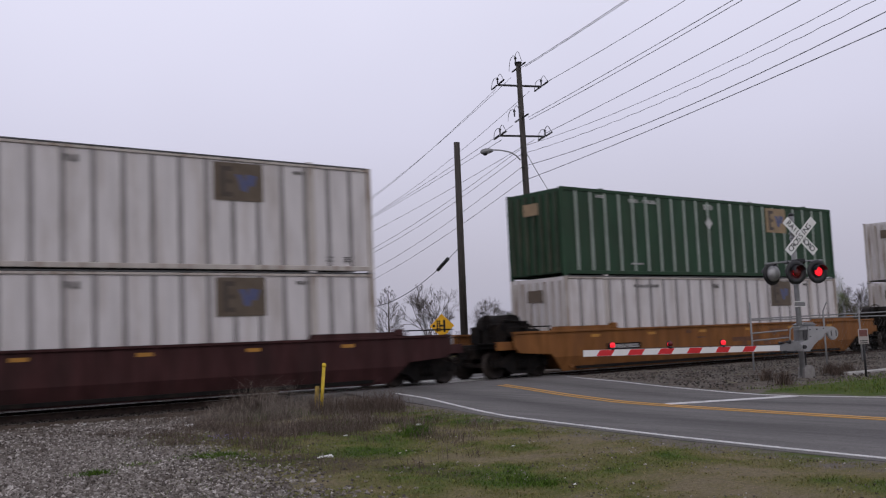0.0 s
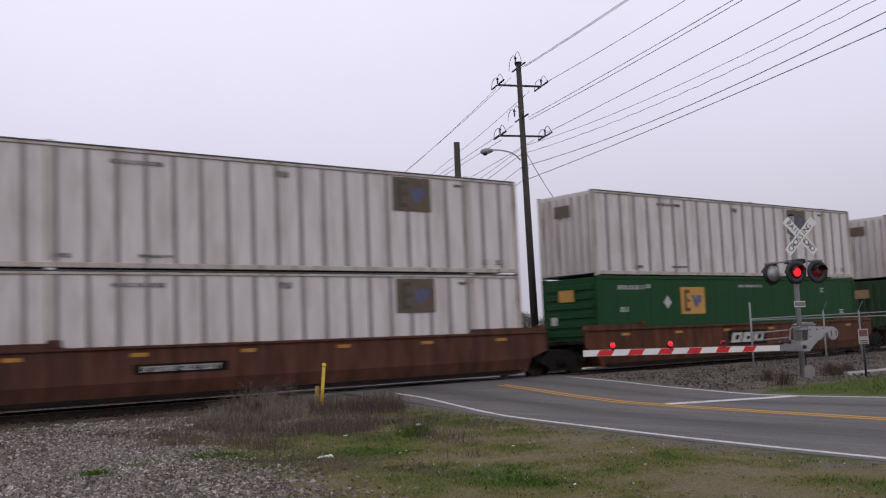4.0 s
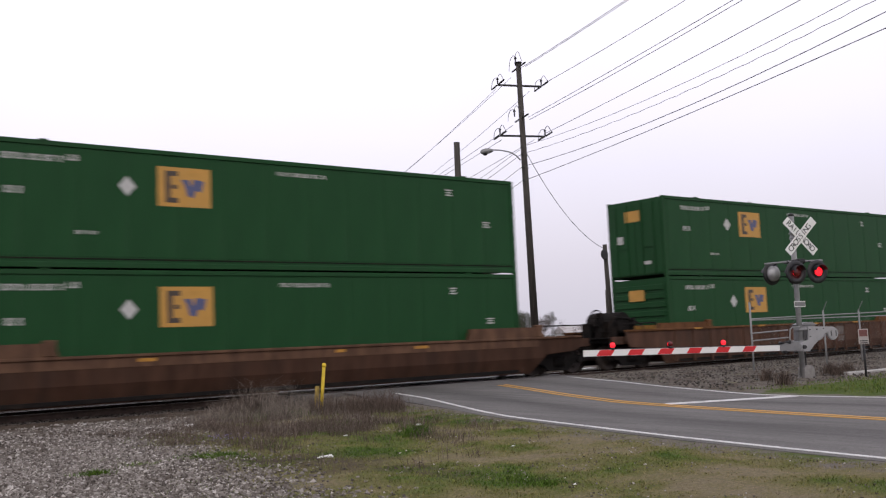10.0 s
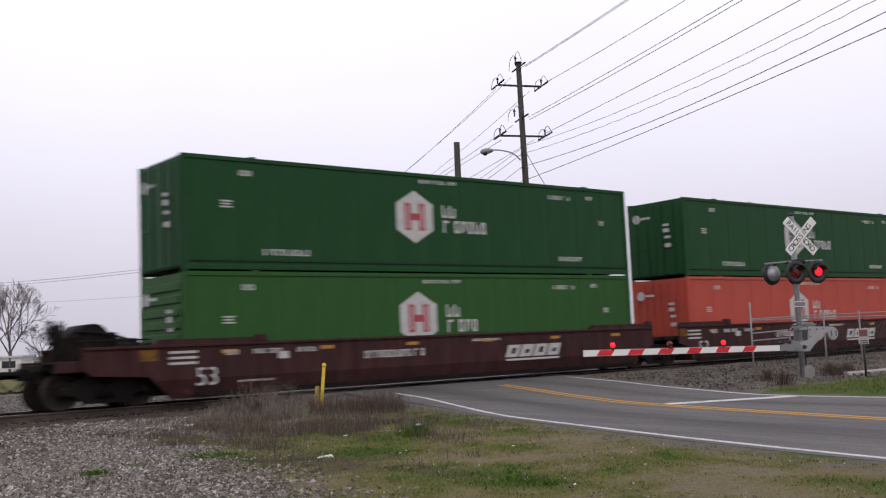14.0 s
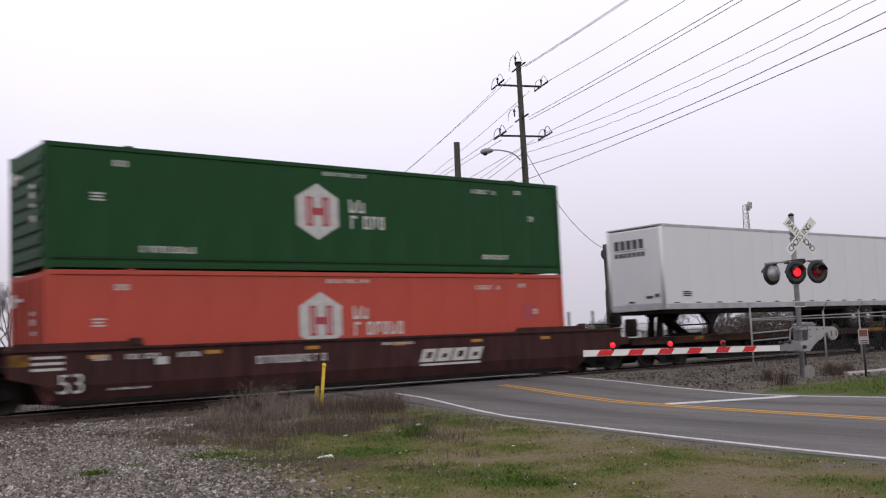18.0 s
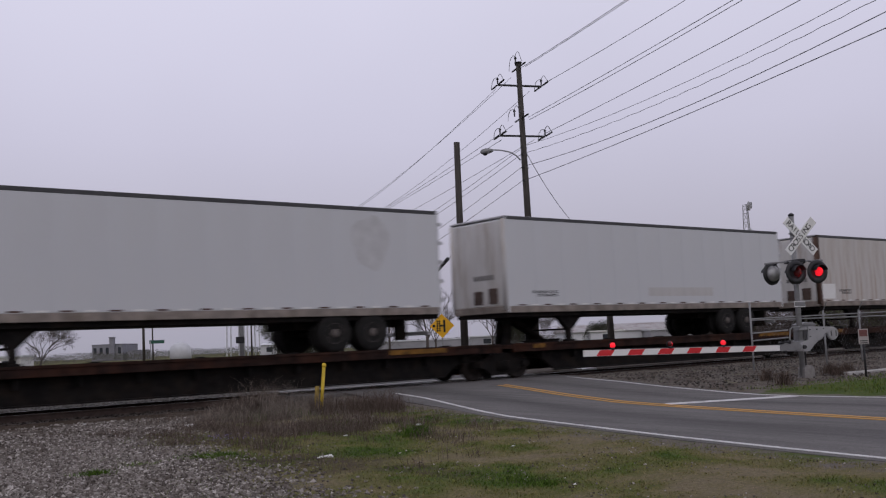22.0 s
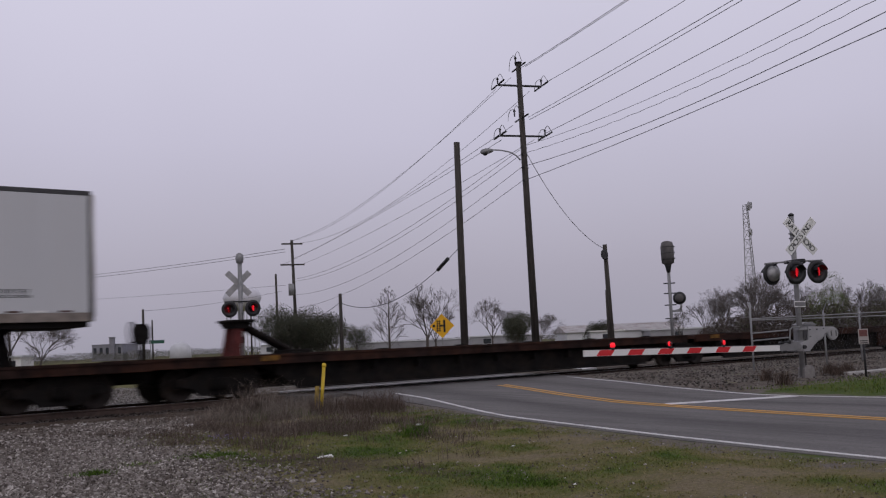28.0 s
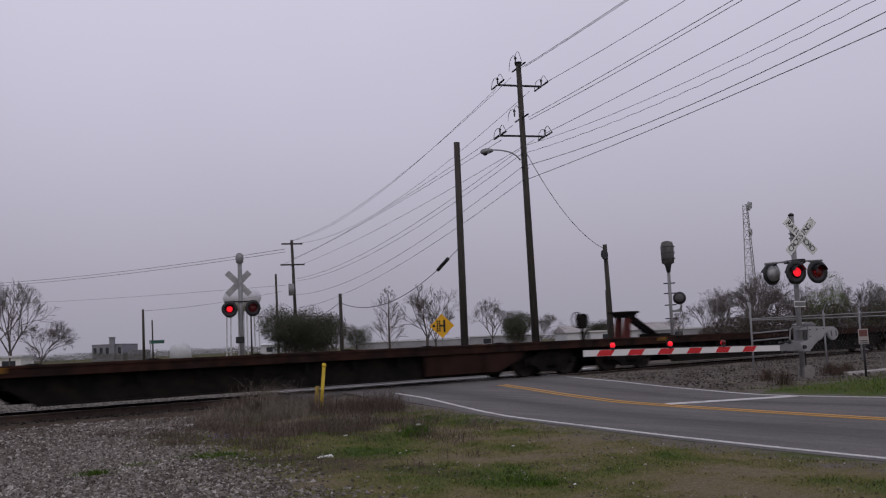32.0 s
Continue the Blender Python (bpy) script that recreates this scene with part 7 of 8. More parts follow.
def build_verge():
    random.seed(11)
    co, fs, tn = [], [], []
    n = 0
    while n < 84000:
        y = random.uniform(-20.5, -3.9)
        x = random.uniform(3.5, 14.2)
        v = verge_tone(x, y)
        if x > near_edge(y) - shoulder(y) - 0.22 + random.uniform(-0.14, 0.08) or x < gravel_edge(y) + random.gauss(0, 0.45) - (0.8 if v > 0.75 else 0):
            continue
        n += 1
        if v < 0.3 and random.random() < 0.6 or random.random() < 1.5 * (soil_patch(x, y) - 0.1) * (1.3 - v):
            continue
        blade(co, fs, x, y, verge_z(x, y) - 0.01, random.uniform(0.014, 0.036) * (0.7 + 0.75 * v), 0.0055, random.uniform(0.3, 1.2), random.random() * 3.14)
        tn += [v] * 5
    # greener tufts, and the two in the gravel
    for cx, cy, r, k in GREEN_SPOTS:
        if k < 0.7:
            continue
        for _ in range(int(700 * r * k)):
            x, y = cx + random.gauss(0, r * 0.5), cy + random.gauss(0, r * 0.45)
            blade(co, fs, x, y, verge_z(x, y) - 0.01, random.uniform(0.02, 0.06), 0.006, random.uniform(0.3, 1.1), random.random() * 3.14)
            tn += [0.9] * 5
    for cx, cy, r, hh in ((9.1, -12.1, 0.10, 0.17), (8.9, -12.3, 0.08, 0.11), (10.1, -6.1, 0.30, 0.16), (9.7, -8.9, 0.28, 0.13), (5.95, -12.0, 0.22, 0.09), (6.95, -16.5, 0.20, 0.055), (7.1, -16.8, 0.12, 0.06), (4.2, -12.4, 0.09, 0.08)):
        for _ in range(320):
            x, y = cx + random.gauss(0, r), cy + random.gauss(0, r * 0.8)
            blade(co, fs, x, y, verge_z(x, y) - 0.01, random.uniform(0.4, 1.0) * hh, 0.006, random.uniform(0.3, 1.1), random.random() * 3.14)
            tn += [1.0] * 5
    grass_patch("short patchy winter grass, green and straw-coloured", co, fs, tn)
    co, fs, tn = [], [], []
    for _ in range(9000):
        x, y = random.uniform(19.2, 40), random.uniform(-16, -10.6)
        if x > far_edge(y) + 0.5:
            blade(co, fs, x, y, ground_z(x, y) + 0.0, random.uniform(0.03, 0.08), 0.010, random.uniform(0.2, 0.9), random.random() * 3.14)
            tn += [0.85 + random.uniform(-0.15, 0.05)] * 5
    grass_patch("mown green grass beyond the road", co, fs, tn)

    # dry weeds between the ballast and the turf, thick here and open there
    co, fs = [], []
    dco, dfs = [], []
    pco, pfs = [], []
    k = 0
    while k < 470:
        x, y = random.uniform(6.5, 13.6), random.uniform(-9.6, -3.2)
        w = math.exp(-((x - 10.3) / 1.9) ** 2 - ((y + 5.3) / 1.5) ** 2) + 0.30 * math.exp(-((x - 8.8) / 1.3) ** 2 - ((y + 8.3) / 1.2) ** 2)
        gap = noise.noise((x * 1.6, y * 1.6, 44.0))
        if random.random() > w or x > near_edge(y) - shoulder(y) - 0.3 or x < gravel_edge(y) - 1.1 + abs(random.gauss(0, 0.9)) or gap < random.uniform(-0.05, 0.30):
            continue
        k += 1
        pale = noise.noise((x * 0.9, y * 0.9, 71.0)) > -0.08
        weed_clump(pco if pale else co, pfs if pale else fs, x, y, random.choice((0.20, 0.28, 0.36, 0.46, 0.58)) * random.uniform(0.8, 1.25) * (0.30 + 0.75 * w) * min(1.0, 0.45 + 0.35 * max(0, x - gravel_edge(y) + 1.1)), random.randint(8, 20), 0.12)
    k = 0
    while k < 1200:
        x, y = random.gauss(8.6, 1.4), random.gauss(-9.1, 2.0)
        if x > near_edge(y) - 0.7 or x < gravel_edge(y) - 0.3 or noise.noise((x * 1.4, y * 1.4, 12.0)) < random.uniform(-0.05, 0.35):
            continue
        k += 1
        weed_clump(co if k % 2 else dco, fs if k % 2 else dfs, x, y, random.uniform(0.05, 0.24), random.randint(6, 13), 0.09, 0.003)
    for cx, cy, hh in ((6.7, -6.5, 0.14), (6.9, -6.1, 0.12), (8.0, -5.2, 0.2), (8.6, -4.6, 0.2), (5.2, -8.7, 0.07)):
        weed_clump(co, fs, cx, cy, hh, 60, 0.16)
    stuff("dry_weeds", "tall dry grey-brown weed stalks beside the track", "weeds", co, fs, STALK)
    stuff("dry_weeds", "pale grey bleached weed stalks beside the track", "weeds", pco, pfs, PALE_STALK)
    stuff("dry_weeds", "low dark brown weeds in the turf", "weeds", dco, dfs, DARK_STALK)
    co, fs = [], []
    for _ in range(130):
        x, y = random.gauss(11.95, 0.60), random.gauss(-6.75, 0.45)
        if x < near_edge(y) - shoulder(y) - 0.35:
            weed_clump(co, fs, x, y, random.uniform(0.16, 0.46), 22, 0.10)
    stuff("dry_weeds", "dense dark brown weed clump near the road edge", "weeds", co, fs, DARK_STALK)
    co, fs = [], []
    for _ in range(70):
        x, y = random.gauss(7.15, 0.22), random.gauss(-9.75, 0.3)
        z = verge_z(x, y) + random.uniform(0.02, 0.09)
        r = random.uniform(0.006, 0.012)
        i = len(co)
        co += [(x - r, y, z), (x, y - r, z + r), (x + r, y, z), (x, y + r, z + r * 1.2), (x, y, z - r)]
        fs += [(i, i + 1, i + 2, i + 3), (i, i + 4, i + 1), (i + 1, i + 4, i + 2)]
    stuff("wildflowers", "small pale violet wildflowers in the weeds", "flowers", co, fs, island_mat("violet_petals", [(0.0, (0.16, 0.12, 0.26)), (1.0, (0.28, 0.24, 0.40))]))
    # dark tufts at the foot of the gate
    for cx, cy, hh in ((20.6, -10.8, 0.42), (22.2, -9.3, 0.36), (25.1, -9.3, 0.38), (24.8, -9.7, 0.3), (26.5, -9.0, 0.3)):
        co, fs = [], []
        for _ in range(200):
            a, r = random.random() * 6.283, abs(random.gauss(0, 0.11))
            x, y = cx + math.cos(a) * r, cy + math.sin(a) * r
            blade(co, fs, x, y, ground_z(x, y) - 0.01, random.uniform(0.4, 1.0) * hh, 0.007, random.uniform(0.1, 0.7), random.random() * 3.14)
        stuff("dry_weeds", "dark brown weed tuft by the gate footing", "weeds", co, fs, DARK_STALK)


def scatter_stones(name, label, material, count, where, size):
    co, fs = [], []
    n = 0
    while n < count:
        p = where()
        if p is None:
            continue
        n += 1
        x, y, z = p
        r = size * random.uniform(0.4, 1.35)
        q = Euler((random.random() * 6, random.random() * 6, random.random() * 6)).to_matrix()
        i = len(co)
        for v in ((1, 0, 0), (-1, 0, 0), (0, 0.8, 0), (0, -0.8, 0), (0, 0, 0.6), (0, 0, -0.6)):
            w = q @ (Vector(v) * r * random.uniform(0.7, 1.2))
            co.append((x + w.x, y + w.y, z + w.z * 0.7))
        fs += [(i, i + 2, i + 4), (i + 2, i + 1, i + 4), (i + 1, i + 3, i + 4), (i + 3, i, i + 4), (i + 2, i, i + 5), (i + 1, i + 2, i + 5), (i + 3, i + 1, i + 5), (i, i + 3, i + 5)]
    stuff(name, label, "gravel", co, fs, material)


def build_stones():
    random.seed(23)

    def left():
        x, y = random.uniform(1.5, 9.5), random.uniform(-16.5, -3.7 + random.gauss(0, 0.15))
        if x > gravel_edge(y) + random.gauss(0, 0.55):
            return None
        if noise.noise((x * 0.8, y * 0.8, 9)) < (-0.04 if y > -9.5 else -0.22) and random.random() < 0.8:
            return None
        return x, y, verge_z(x, y) + 0.005

    def right():
        x, y = random.uniform(19, 46), random.uniform(-11, -2.0)
        if x < far_edge(y) + 0.55:
            return None
        return x, y, ground_z(x, y) + 0.01

    def beyond():
        x, y = random.uniform(3, 20), random.uniform(2.8, 13)
        if near_edge(y) - 0.5 < x:
            return None
        return x, y, ground_z(x, y) + 0.02

    def bed():
        x = random.choice((random.uniform(0, 13.6), random.uniform(23, 52)))
        y = random.uniform(-2.6, 2.6)
        return x, y, (-0.165 if abs(y) < 1.55 else -0.165 - (abs(y) - 1.55) * 0.16) + 0.01

    def verge():
        y = random.uniform(-20, -6)
        x = random.uniform(gravel_edge(y), near_edge(y) - 0.4)
        if noise.noise((x * 0.9, y * 0.9, 31)) < 0.12 and near_edge(y) - x > 0.8:
            return None
        return x, y, verge_z(x, y) + 0.004
    scatter_stones("gravel", "loose pale grey crushed stone", STONE, 30000, left, 0.037)

    def close():
        x, y = random.uniform(2.2, 6.2), random.uniform(-17.2, -9.5)
        if x > gravel_edge(y) + random.gauss(0, 0.4):
            return None
        return x, y, verge_z(x, y) + 0.004
    scatter_stones("gravel", "fine pale grey crushed stone", STONE, 26000, close, 0.027)
    scatter_stones("gravel", "dusty grey crushed stone by the fence", DIRTY_STONE, 8000, right, 0.042)
    scatter_stones("gravel", "pale crushed stone beyond the track", PALE_STONE, 9000, beyond, 0.06)
    scatter_stones("ballast_stones", "dirty brown ballast stones between the ties", BED_STONE, 9000, bed, 0.045)
    scatter_stones("gravel", "small pebbles scattered in the grass", STONE, 1600, verge, 0.02)


def grow(bm, p, d, length, r, depth, rnd, spread, up=0.15):
    """A limb and its branches, as tapered tubes."""
    q = p + d * length
    rod(bm, p, q, max(r, 0.008), max(r * 0.68, 0.006), n=5 if r > 0.03 else 3, caps=False)
    if depth == 0:
        return
    for k in range(rnd.choice((2, 3, 3, 4) if depth < 4 else (2, 3, 3))):
        nd = (d + Vector((rnd.gauss(0, spread), rnd.gauss(0, spread), rnd.gauss(0, spread * 0.8) + up))).normalized()
        grow(bm, p.lerp(q, rnd.uniform(0.55, 1.0)) if k else q, nd, length * rnd.uniform(0.62, 0.85), r * 0.62, depth - 1, rnd, spread, up)


def bare_tree(seed, height, spread=0.48, label="leafless tree with fine bare twigs", lean=0.0):
    """Trunk and leafless crown; built at full size with its foot at the origin."""
    rnd = random.Random(seed)
    t = thing("tree", label, "tree", "bare trees")
    bm = BM()
    top = Vector((lean * height * 0.3, 0, height * 0.28))
    rod(bm, (0, 0, -0.3), top, height * 0.028, height * 0.02, n=8)
    part("trunk", bm, BARK, t)
    bm = BM()
    for k in range(4):
        a = 1.57 * k + rnd.random()
        d = Vector((math.cos(a) * 0.55 + lean, math.sin(a) * 0.55, 1.0)).normalized()
        grow(bm, top - Vector((0, 0, 0.06 * height * rnd.random())), d, height * rnd.uniform(0.22, 0.28), height * 0.0115, 6, rnd, spread, 0.10)
    part("crown", bm, TWIG, t)
    return t


def leader_tree(seed, height, label):
    """A leafless tree with one straight leader and rising side limbs, longest in its lower half."""
    rnd = random.Random(seed)
    t = thing("tree", label, "tree", "bare trees")
    part("trunk", rod(BM(), (0, 0, -0.3), (0, 0, height * 0.55), height * 0.022, height * 0.011, n=8), BARK, t)
    bm = rod(BM(), (0, 0, height * 0.55), (0.02 * height, 0, height), height * 0.011, 0.008, n=5)
    for k in range(34):
        f = 0.14 + 0.82 * k / 33
        a = k * 2.4 + rnd.uniform(-0.3, 0.3)
        d = Vector((math.cos(a), math.sin(a), rnd.uniform(0.75, 1.15))).normalized()
        grow(bm, Vector((0.02 * height * max(0, f - 0.55), 0, f * height)), d, height * (0.155 if f < 0.45 else 0.155 * (1.12 - f) / 0.67) * rnd.uniform(0.75, 1.1), height * 0.005 * (1.15 - f), 3, rnd, 0.34, 0.14)
    part("crown", bm, TWIG, t)
    return t


def leafy(seed, width, height, count, material, label, leaf=0.16, name="tree", trunk=True):
    """A bush or tree with an uneven crown of many small leaf clumps on limbs."""
    rnd = random.Random(seed)
    t = thing(name, label, "tree" if name == "tree" else "bush", "green trees and bushes")
    bm = BM()
    rod(bm, (0, 0, -0.3), (0, 0, height * 0.35), height * 0.03, height * 0.02, n=7)
    limbs = []
    for k in range(9):
        a = rnd.random() * 6.283
        rr = rnd.uniform(0.25, 0.95)
        e = Vector((math.cos(a) * width * 0.42 * rr, math.sin(a) * width * 0.42 * rr, height * rnd.uniform(0.35, 0.9)))
        limbs.append(e)
        rod(bm, (0, 0, height * rnd.uniform(0.1, 0.35)), e, height * 0.012, height * 0.004, n=4, caps=False)
    part("trunk", bm, BARK, t)
    co, fs = [], []
    lobes = [(e, rnd.uniform(0.16, 0.3) * width) for e in limbs] + [(Vector((0, 0, height * 0.62)), width * 0.32), (Vector((0, 0, height * 0.4)), width * 0.36)]
    for _ in range(count):
        c, r = rnd.choice(lobes)
        d = Vector((rnd.gauss(0, 1), rnd.gauss(0, 1), rnd.gauss(0, 1))).normalized() * r * rnd.uniform(0.45, 1.12) ** 0.7
        p = c + d
        if p.z < 0.05 * height:
            p.z = rnd.uniform(0.05, 0.3) * height
        u = Vector((rnd.gauss(0, 1), rnd.gauss(0, 1), rnd.gauss(0, 1))).normalized()
        v = u.orthogonal().normalized()
        s = leaf * rnd.uniform(0.5, 1.3)
        i = len(co)
        co += [tuple(p + u * s), tuple(p + v * s * 0.45), tuple(p - u * s * 0.8), tuple(p - v * s * 0.45)]
        fs.append((i, i + 1, i + 2, i + 3))
    me = bpy.data.meshes.new("crown")
    me.from_pydata(co, [], fs)
    me.materials.append(material)
    part("crown", me, material, t)
    return t


def place(t, x, y, scale, turn):
    return copy_thing(t, pose(x, y, -0.1, 0, 0, turn) @ Matrix.Scale(scale, 4))


def build_trees():
    a = bare_tree(5, 7.6, 0.42)
    a.matrix_basis = pose(26.7, 70.7, -0.1, 0, 0, 40)
    b = bare_tree(9, 4.8, 0.5, "small leaning leafless tree", 0.22)
    b.matrix_basis = pose(28.6, 69.1, -0.1, 0, 0, -40)
    c = bare_tree(14, 7.6, 0.36, "slender leafless tree with upright twigs")
    c.matrix_basis = pose(72.7, 69.4, -0.1, 0, 0, 10)
    d = leader_tree(31, 7.5, "upright leafless tree with one straight leader")
    d.matrix_basis = pose(64.7, 65.8, -0.1, 0, 0, 25)
    for t, x, y, s, r in ((c, 75.6, 71.5, 0.72, 100), (a, 86.7, 73.8, 0.8, 200), (b, 91.5, 69.9, 0.95, 30), (c, 48.5, 53.0, 0.55, 60), (b, 50.5, 54.0, 0.8, 160),
                          (a, 97.3, 52.3, 0.46, 0), (c, 91.4, 44.2, 0.6, 75), (a, 84.6, 36.8, 0.66, 150), (a, 78.4, 28.9, 0.76, 20), (c, 80.5, 30.0, 0.7, 220), (a, 83.9, 30.8, 0.7, 290),
                          (c, 85.5, 29.6, 0.55, 10), (a, 82.3, 25.7, 0.6, 95), (c, 80.7, 20.5, 0.62, 130), (a, 77.7, 16.5, 0.5, 180), (c, 79.0, 13.0, 0.5, 250), (a, 84.0, 12.0, 0.55, 300), (a, 88.0, 40.0, 0.6, 310), (c, 86.0, 33.5, 0.62, 190)):
        place(t, x, y, s, r)
    g = leafy(2, 3.8, 4.2, 20000, EVERGREEN, "dense dull green evergreen bush", 0.06, "bush")
    g.matrix_basis = pose(33.5, 33.0, -0.1)
    place(g, 35.0, 32.4, 0.85, 100)
    place(g, 34.6, 34.5, 0.92, 220)
    place(g, 82.2, 64.5, 1.12, 60)
    place(g, 78.8, 93.1, 1.05, 10)
    place(g, 98.0, 66.0, 0.8, 140)
    sp = leafy(8, 4.4, 5.4, 12000, SPRING, "thin tree with young pale green leaves", 0.06)
    sp.matrix_basis = pose(79.1, 21.8, -0.1)
    place(sp, 82.5, 19.2, 0.8, 100)
    place(sp, 80.0, 15.0, 0.66, 200)
    place(sp, 84.5, 27.5, 0.6, 20)
    place(sp, 90.0, 38.0, 0.6, 280)
    # far scrub along the skyline
    random.seed(41)
    co, fs = [], []
    for _ in range(80000):
        ang = random.uniform(0.10, 1.22)
        dist = random.uniform(260, 460)
        x, y = math.sin(ang) * dist, -24 + math.cos(ang) * dist
        top = 1.3 + 2.0 * (0.5 + 0.5 * noise.noise((ang * 22, dist * 0.01, 2.0))) * dist / 260
        z = random.uniform(0.0, 1.0) ** 0.8 * top
        s = random.uniform(0.05, 0.15) * dist / 200
        u = Vector((random.gauss(0, 1), random.gauss(0, 1), random.gauss(0, 1))).normalized() * s
        v = u.orthogonal().normalized() * s * 0.5
        p = Vector((x, y, z))
        i = len(co)
        co += [tuple(p + u), tuple(p + v), tuple(p - u), tuple(p - v)]
        fs.append((i, i + 1, i + 2, i + 3))
    stuff("far_woods", "hazy leafless scrub and trees along the skyline", "woods", co, fs, SCRUB)
    # thicket behind the fence
    co, fs = [], []
    for _ in range(70000):
        x = random.uniform(76, 92)
        y = random.uniform(6, 46)
        ang = math.atan2(x, y + 24)
        if ang < 0.925 + 0.02 * noise.noise((x * 0.3, y * 0.3, 8)):
            continue
        z = random.random() ** 1.2 * (2.9 + 1.4 * noise.noise((x * 0.2, y * 0.25, 0))) * min(1.0, 0.45 + (ang - 0.92) * 9)
        s = random.uniform(0.04, 0.12)
        u = Vector((random.gauss(0, 0.6), random.gauss(0, 0.6), random.gauss(0, 1))).normalized() * s * 2.2
        v = u.orthogonal().normalized() * s * 0.35
        p = Vector((x, y, z))
        i = len(co)
        co += [tuple(p + u), tuple(p + v), tuple(p - u), tuple(p - v)]
        fs.append((i, i + 1, i + 2, i + 3))
    stuff("thicket", "brown leafless thicket behind the fence", "bushes", co, fs, THICKET)


# ---- far buildings ----
WALL_PALE = mat("pale_metal_wall", (0.50, 0.51, 0.53), 0.6, 0, 0.12, 0.6, (0.3, 0.3, 0.31), 0.5, 0.2)
TANK_WHITE = mat("white_tank_paint", (0.58, 0.575, 0.62), 0.5, 0, 0.04, 0.6)
WALL_MID = mat("dull_metal_wall", (0.27, 0.27, 0.285), 0.7, 0, 0.15, 0.6, (0.2, 0.2, 0.21), 0.5, 0.2)
# paler than the plain grey wall, with distance haze mixed into its base colour
WALL_HAZE = mat("hazy_far_wall", (0.21, 0.21, 0.235), 0.9, 0, 0.12, 0.5, (0.26, 0.26, 0.28), 0.5, 0.2)
SHED_WHITE = mat("white_metal_siding", (0.56, 0.57, 0.59), 0.55, 0, 0.06, 0.6, (0.42, 0.42, 0.43), 0.5, 0.3)
ROOF_RUST = mat("rust_flecked_roof", (0.36, 0.34, 0.335), 0.7, 0, 0.15, 0.8, (0.13, 0.085, 0.07), 0.85, 0.6)
WALL_GREY = mat("grey_wall", (0.17, 0.17, 0.18), 0.8, 0, 0.15, 0.5, (0.12, 0.12, 0.12), 0.5, 0.2)
ROOF_PALE = mat("pale_metal_roof", (0.55, 0.56, 0.58), 0.5, 0.1, 0.1, 0.6)
PANE = mat("dark_window", (0.03, 0.034, 0.04), 0.15, 0, 0.2, 2.0, bump=0, spec=0.6)


def building(label, p, q, depth, height, wall, roof, gable=0.0, windows=0, name="building"):
    """A long low building whose front runs from p to q."""
    p, q = Vector((*p, 0)), Vector((*q, 0))
    L = (q - p).length
    b = thing(name, label, "building")
    part("wall", box(BM(), 0, L, 0, depth, -0.4, height), wall, b)
    if gable:
        bm = BM()
        vs = [bm.verts.new(v) for v in ((-0.3, -0.4, height), (L + 0.3, -0.4, height), (L + 0.3, depth + 0.4, height), (-0.3, depth + 0.4, height), (-0.3, depth / 2, height + gable), (L + 0.3, depth / 2, height + gable))]
        for f in ((0, 1, 5, 4), (2, 3, 4, 5), (0, 4, 3), (1, 2, 5), (0, 3, 2, 1)):
            bm.faces.new([vs[i] for i in f])
        bmesh.ops.recalc_face_normals(bm, faces=bm.faces[:])
        part("roof", bm, roof, b)
    else:
        part("roof", box(BM(), -0.2, L + 0.2, -0.2, depth + 0.2, height, height + 0.18), roof, b)
    for i in range(windows):
        x = (i + 0.5) * L / windows
        w = part("window", box(BM(), x - min(0.6, L / windows * 0.3), x + min(0.6, L / windows * 0.3), -0.03, 0.05, height * 0.42, height * 0.82), PANE, b)
        part("sill", box(BM(), x - 0.7, x + 0.7, -0.1, -0.03, height * 0.42 - 0.08, height * 0.42), ROOF_PALE, w)
    ang = math.degrees(math.atan2((q - p).y, (q - p).x))
    b.matrix_basis = pose(p.x, p.y, 0, 0, 0, ang)
    return b


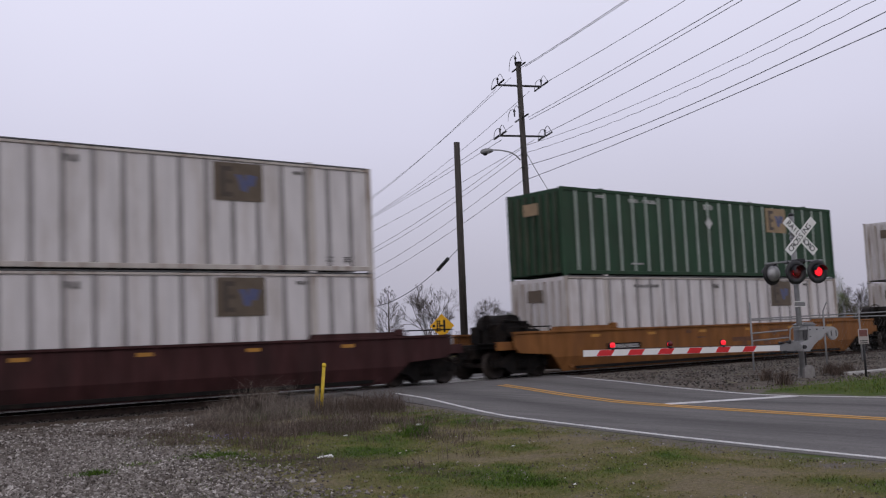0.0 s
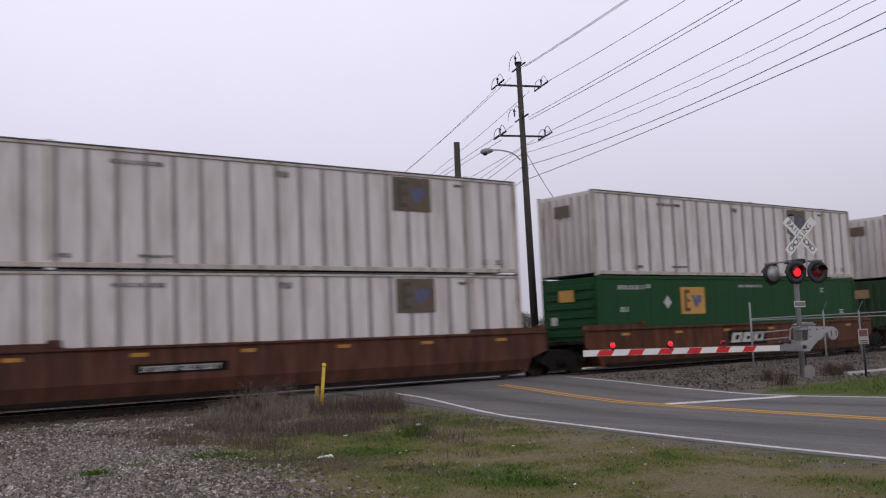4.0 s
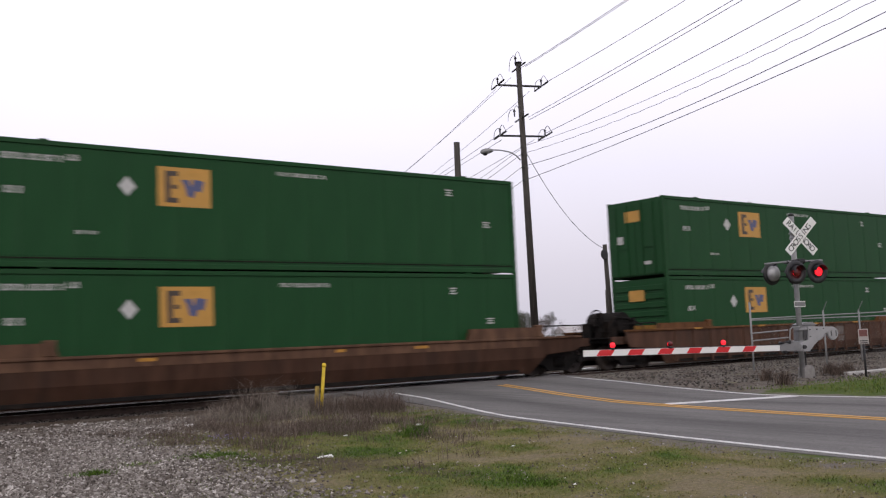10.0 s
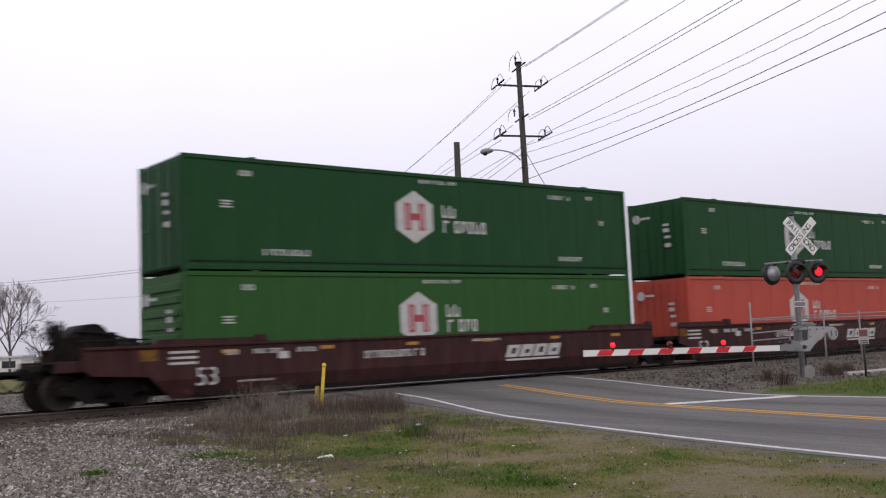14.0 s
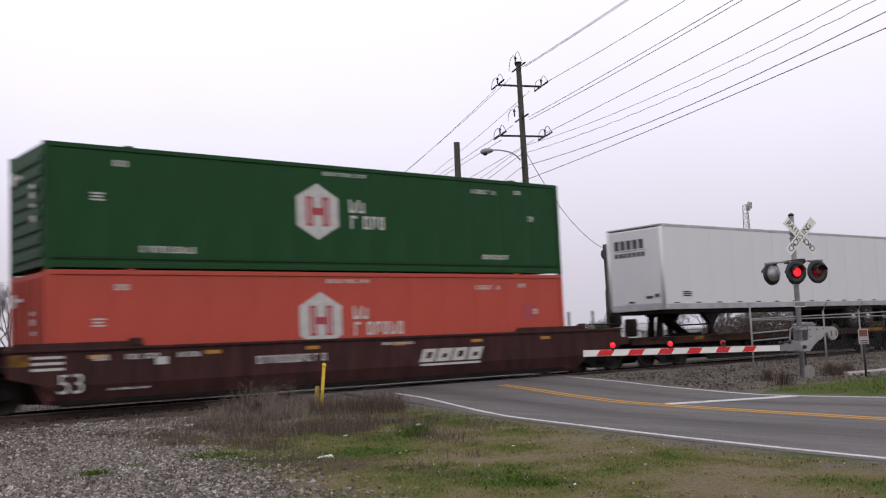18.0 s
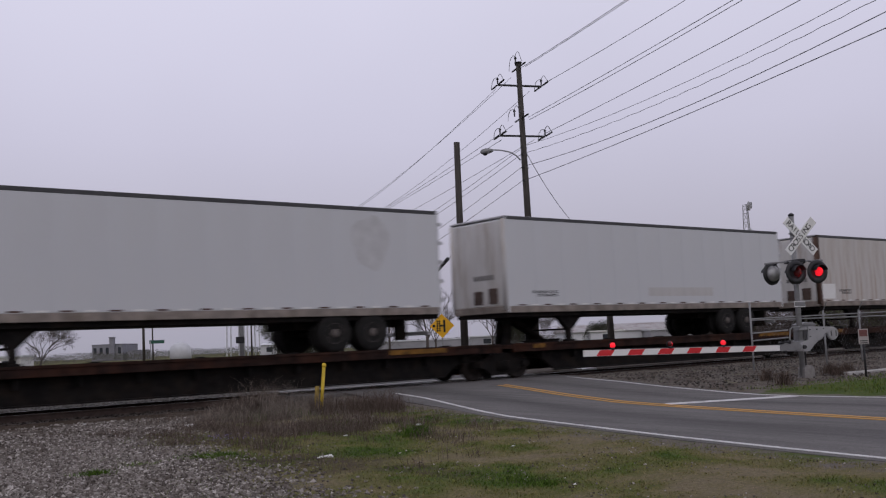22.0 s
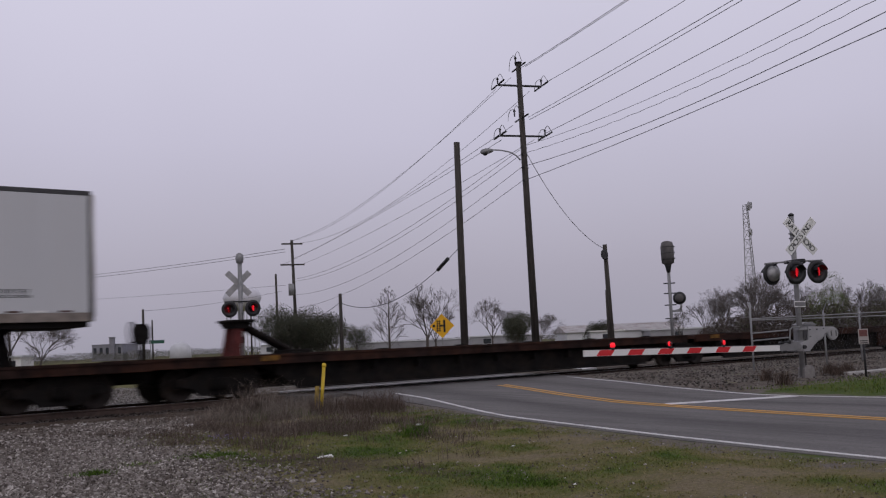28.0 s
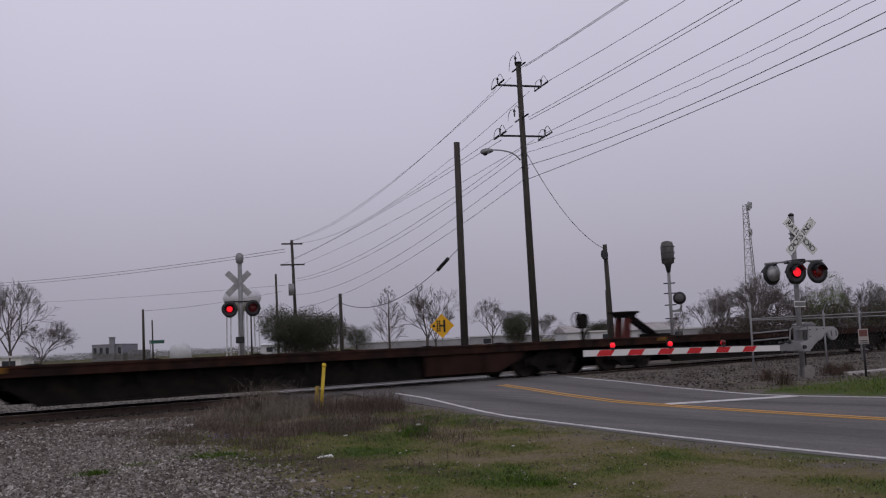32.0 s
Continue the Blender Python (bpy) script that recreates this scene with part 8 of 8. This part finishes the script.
def build_far():
    building("long low pale metal warehouse", (112.3, 143.5), (140.9, 120.3), 18, 1.85, WALL_MID, ROOF_PALE, 0.0, 0, "warehouse")
    building("low grey house with a pale roof edge", (104.0, 98.5), (112.0, 92.0), 8, 1.9, WALL_MID, ROOF_PALE, 0.0, 2, "house")
    building("pale low metal storage shed", (96.4, 65.8), (99.7, 63.1), 5, 1.75, SHED_WHITE, SIGN_WHITE, 0.0, 1, "shed")
    building("low building with a pale gabled roof", (111.0, 84.2), (125.0, 73.6), 14, 1.9, SHED_WHITE, ROOF_RUST, 1.15, 0)
    building("long grey building with a flat roof", (118.0, 74.0), (140.0, 60.0), 14, 1.7, WALL_MID, ROOF_PALE, 0.0, 3)
    building("low pale building beyond the field", (96.0, 152.0), (104.0, 146.0), 10, 2.3, WALL_PALE, ROOF_PALE, 0.4, 3)
    building("hazy grey flat-roofed factory block", (143.6, 376.5), (153.0, 368.9), 20, 6.4, WALL_HAZE, WALL_HAZE, 0.0, 5, "factory")
    building("low hazy wing of the factory", (154.6, 367.6), (158.6, 364.3), 12, 3.6, WALL_HAZE, WALL_HAZE, 0.0, 0, "factory")
    chimney = thing("chimney", "short square factory chimney", "chimney")
    part("stack", box(BM(), -0.9, 0.9, -0.9, 0.9, 0.0, 9.4, 0.05), WALL_HAZE, chimney)
    part("cap", box(BM(), -1.1, 1.1, -1.1, 1.1, 9.0, 9.3, 0.05), WALL_GREY, chimney)
    chimney.matrix_basis = pose(149.5, 370.5, -0.1, 0, 0, -39)
    building("small white building far beyond the track", (25.7, 71.3), (27.4, 70.0), 3, 1.55, SIGN_WHITE, ROOF_PALE, 0.0, 1, "shed")
    # lattice radio mast
    t = thing("radio_tower", "slender grey lattice radio tower", "tower")
    n = 15
    half = lambda z: 1.25 - 0.85 * z / 26.0
    for s in ((-1, -1), (1, -1), (0, 1)):
        part("leg", rod(BM(), (s[0] * half(0), s[1] * half(0), 0), (s[0] * half(26), s[1] * half(26), 26), 0.11, 0.08, n=6), SIGN_BACK, t)
    for i in range(n):
        z0, z1 = 26 * i / n, 26 * (i + 1) / n
        for a, b in (((-1, -1), (1, -1)), ((1, -1), (0, 1)), ((0, 1), (-1, -1))):
            part("brace", rod(BM(), (a[0] * half(z0), a[1] * half(z0), z0), (b[0] * half(z1), b[1] * half(z1), z1), 0.05, n=4), SIGN_BACK, t)
            part("strut", rod(BM(), (a[0] * half(z1), a[1] * half(z1), z1), (b[0] * half(z1), b[1] * half(z1), z1), 0.045, n=4), SIGN_BACK, t)
    for x, z, r in ((-0.7, 25.6, 0.95), (0.8, 25.9, 0.7), (-0.6, 20.4, 0.75)):
        part("dish", lathe(BM(), [(0.1, 0.25), (r * 0.8, 0.1), (r, -0.15), (r * 0.9, -0.2), (0.1, 0.0)], True, 16, (x, -0.9, z)), SIGN_BACK, t)
    t.matrix_basis = pose(172.6, 93.5, -0.1, 0, 0, 20)
    # water tower behind the far signal
    w = thing("water_tower", "pale water tower on thin legs", "water tower")
    part("tank", lathe(BM(), [(0.5, 17.6), (3.6, 18.4), (5.6, 20.2), (6.3, 22.0), (5.7, 23.8), (3.6, 25.4), (0.6, 26.2)], False, 28), TANK_WHITE, w, "rounded pale tank")
    for k in range(6):
        a = math.pi / 3 * k + 0.3
        part("leg", rod(BM(), (math.cos(a) * 5.6, math.sin(a) * 5.6, 0), (math.cos(a) * 5.2, math.sin(a) * 5.2, 20.0), 0.22, n=6), WALL_PALE, w)
    part("riser", rod(BM(), (0, 0, 0), (0, 0, 18.0), 0.6, n=10), WALL_PALE, w)
    w.matrix_basis = pose(157.5, 276.6, -3.2)
    d = thing("storage_tank", "round pale storage tank", "tank")
    part("shell", lathe(BM(), [(2.1, 0.0), (2.1, 2.3), (1.7, 3.1), (0.8, 3.6), (0.1, 3.75)], False, 24), WALL_PALE, d)
    d.matrix_basis = pose(85.4, 165.2, -0.1)
    s = thing("street_sign", "green street name sign on a thin post", "road sign")
    part("post", rod(BM(), (0, 0, 0), (0, 0, 2.6), 0.05, n=8), STEEL, s)
    part("blade", box(BM(), -0.1, 1.2, -0.03, 0.03, 2.35, 2.65), mat("street_sign_green", (0.02, 0.09, 0.06), 0.5), s)
    s.matrix_basis = pose(36.4, 62.8, -0.1, 0, 0, -30)
    # pale concrete block at the end of the crossing panels
    tagged(part("concrete_block", box(BM(), 27.7, 28.5, 2.2, 2.7, -0.3, 0.0, 0.02), SIGN_WHITE), "white painted concrete block beside the track", "block")


def build_scraps():
    """Bits of white paper lying in the grass and at the gravel's edge."""
    rnd = random.Random(17)
    for x, y, r in ((10.06, -10.87, 0.05), (8.06, -10.21, 0.05), (8.34, -11.35, 0.045), (8.86, -14.41, 0.045), (7.24, -17.07, 0.03), (8.07, -6.58, 0.10), (7.1, -3.95, 0.06)):
        bm = BM()
        vs = [bm.verts.new((rnd.uniform(-r, r), rnd.uniform(-r, r) * 0.6, rnd.uniform(0.0, r * 0.8))) for _ in range(10)]
        bmesh.ops.convex_hull(bm, input=vs)
        tagged(part("litter", bm, SIGN_WHITE, at=pose(x, y, verge_z(x, y))), "small crumpled scrap of white paper on the ground", "litter", "scraps of litter")


build_verge()
build_scraps()
build_stones()
build_trees()
build_far()


# ---- what moves ----
def travelled(t):
    """Metres run since the start: steady, then a little faster towards the tail."""
    v, w = 10.42, 10.80
    if t <= 20:
        return v * t
    if t <= 24:
        return v * 20 + v * (t - 20) + (w - v) * (t - 20) ** 2 / 8
    return v * 20 + (v + w) * 2 + w * (t - 24)


def motions():
    for ob, x, z in MOVERS:
        walk(ob, [(float(t), pose(x - travelled(t), 0, z)) for t in range(33)])
    for w, d in WHEELS:
        walk(w, [(k / 20, pose(d, 0, 0.42, 0, -math.degrees(travelled(k / 20) / 0.42) % 360.0, 0)) for k in range(641)])
    beat, first = 1.7315, 0.34
    for lens, at, first_half in FLIPS:
        turn = 180.0 if first_half else 0.0
        rows = [(0.0, turn)]
        k = 0
        while first + k * beat / 2 < 31.9:
            t = first + k * beat / 2
            rows += [(t - 0.067, turn), (t - 0.033, turn + 60), (t, turn + 120), (t + 0.033, turn + 180)]
            turn += 180
            k += 1
        rows.append((32.0, turn))
        walk(lens, [(t, pose(*at, 0, 0, a % 360.0)) for t, a in rows])


motions()
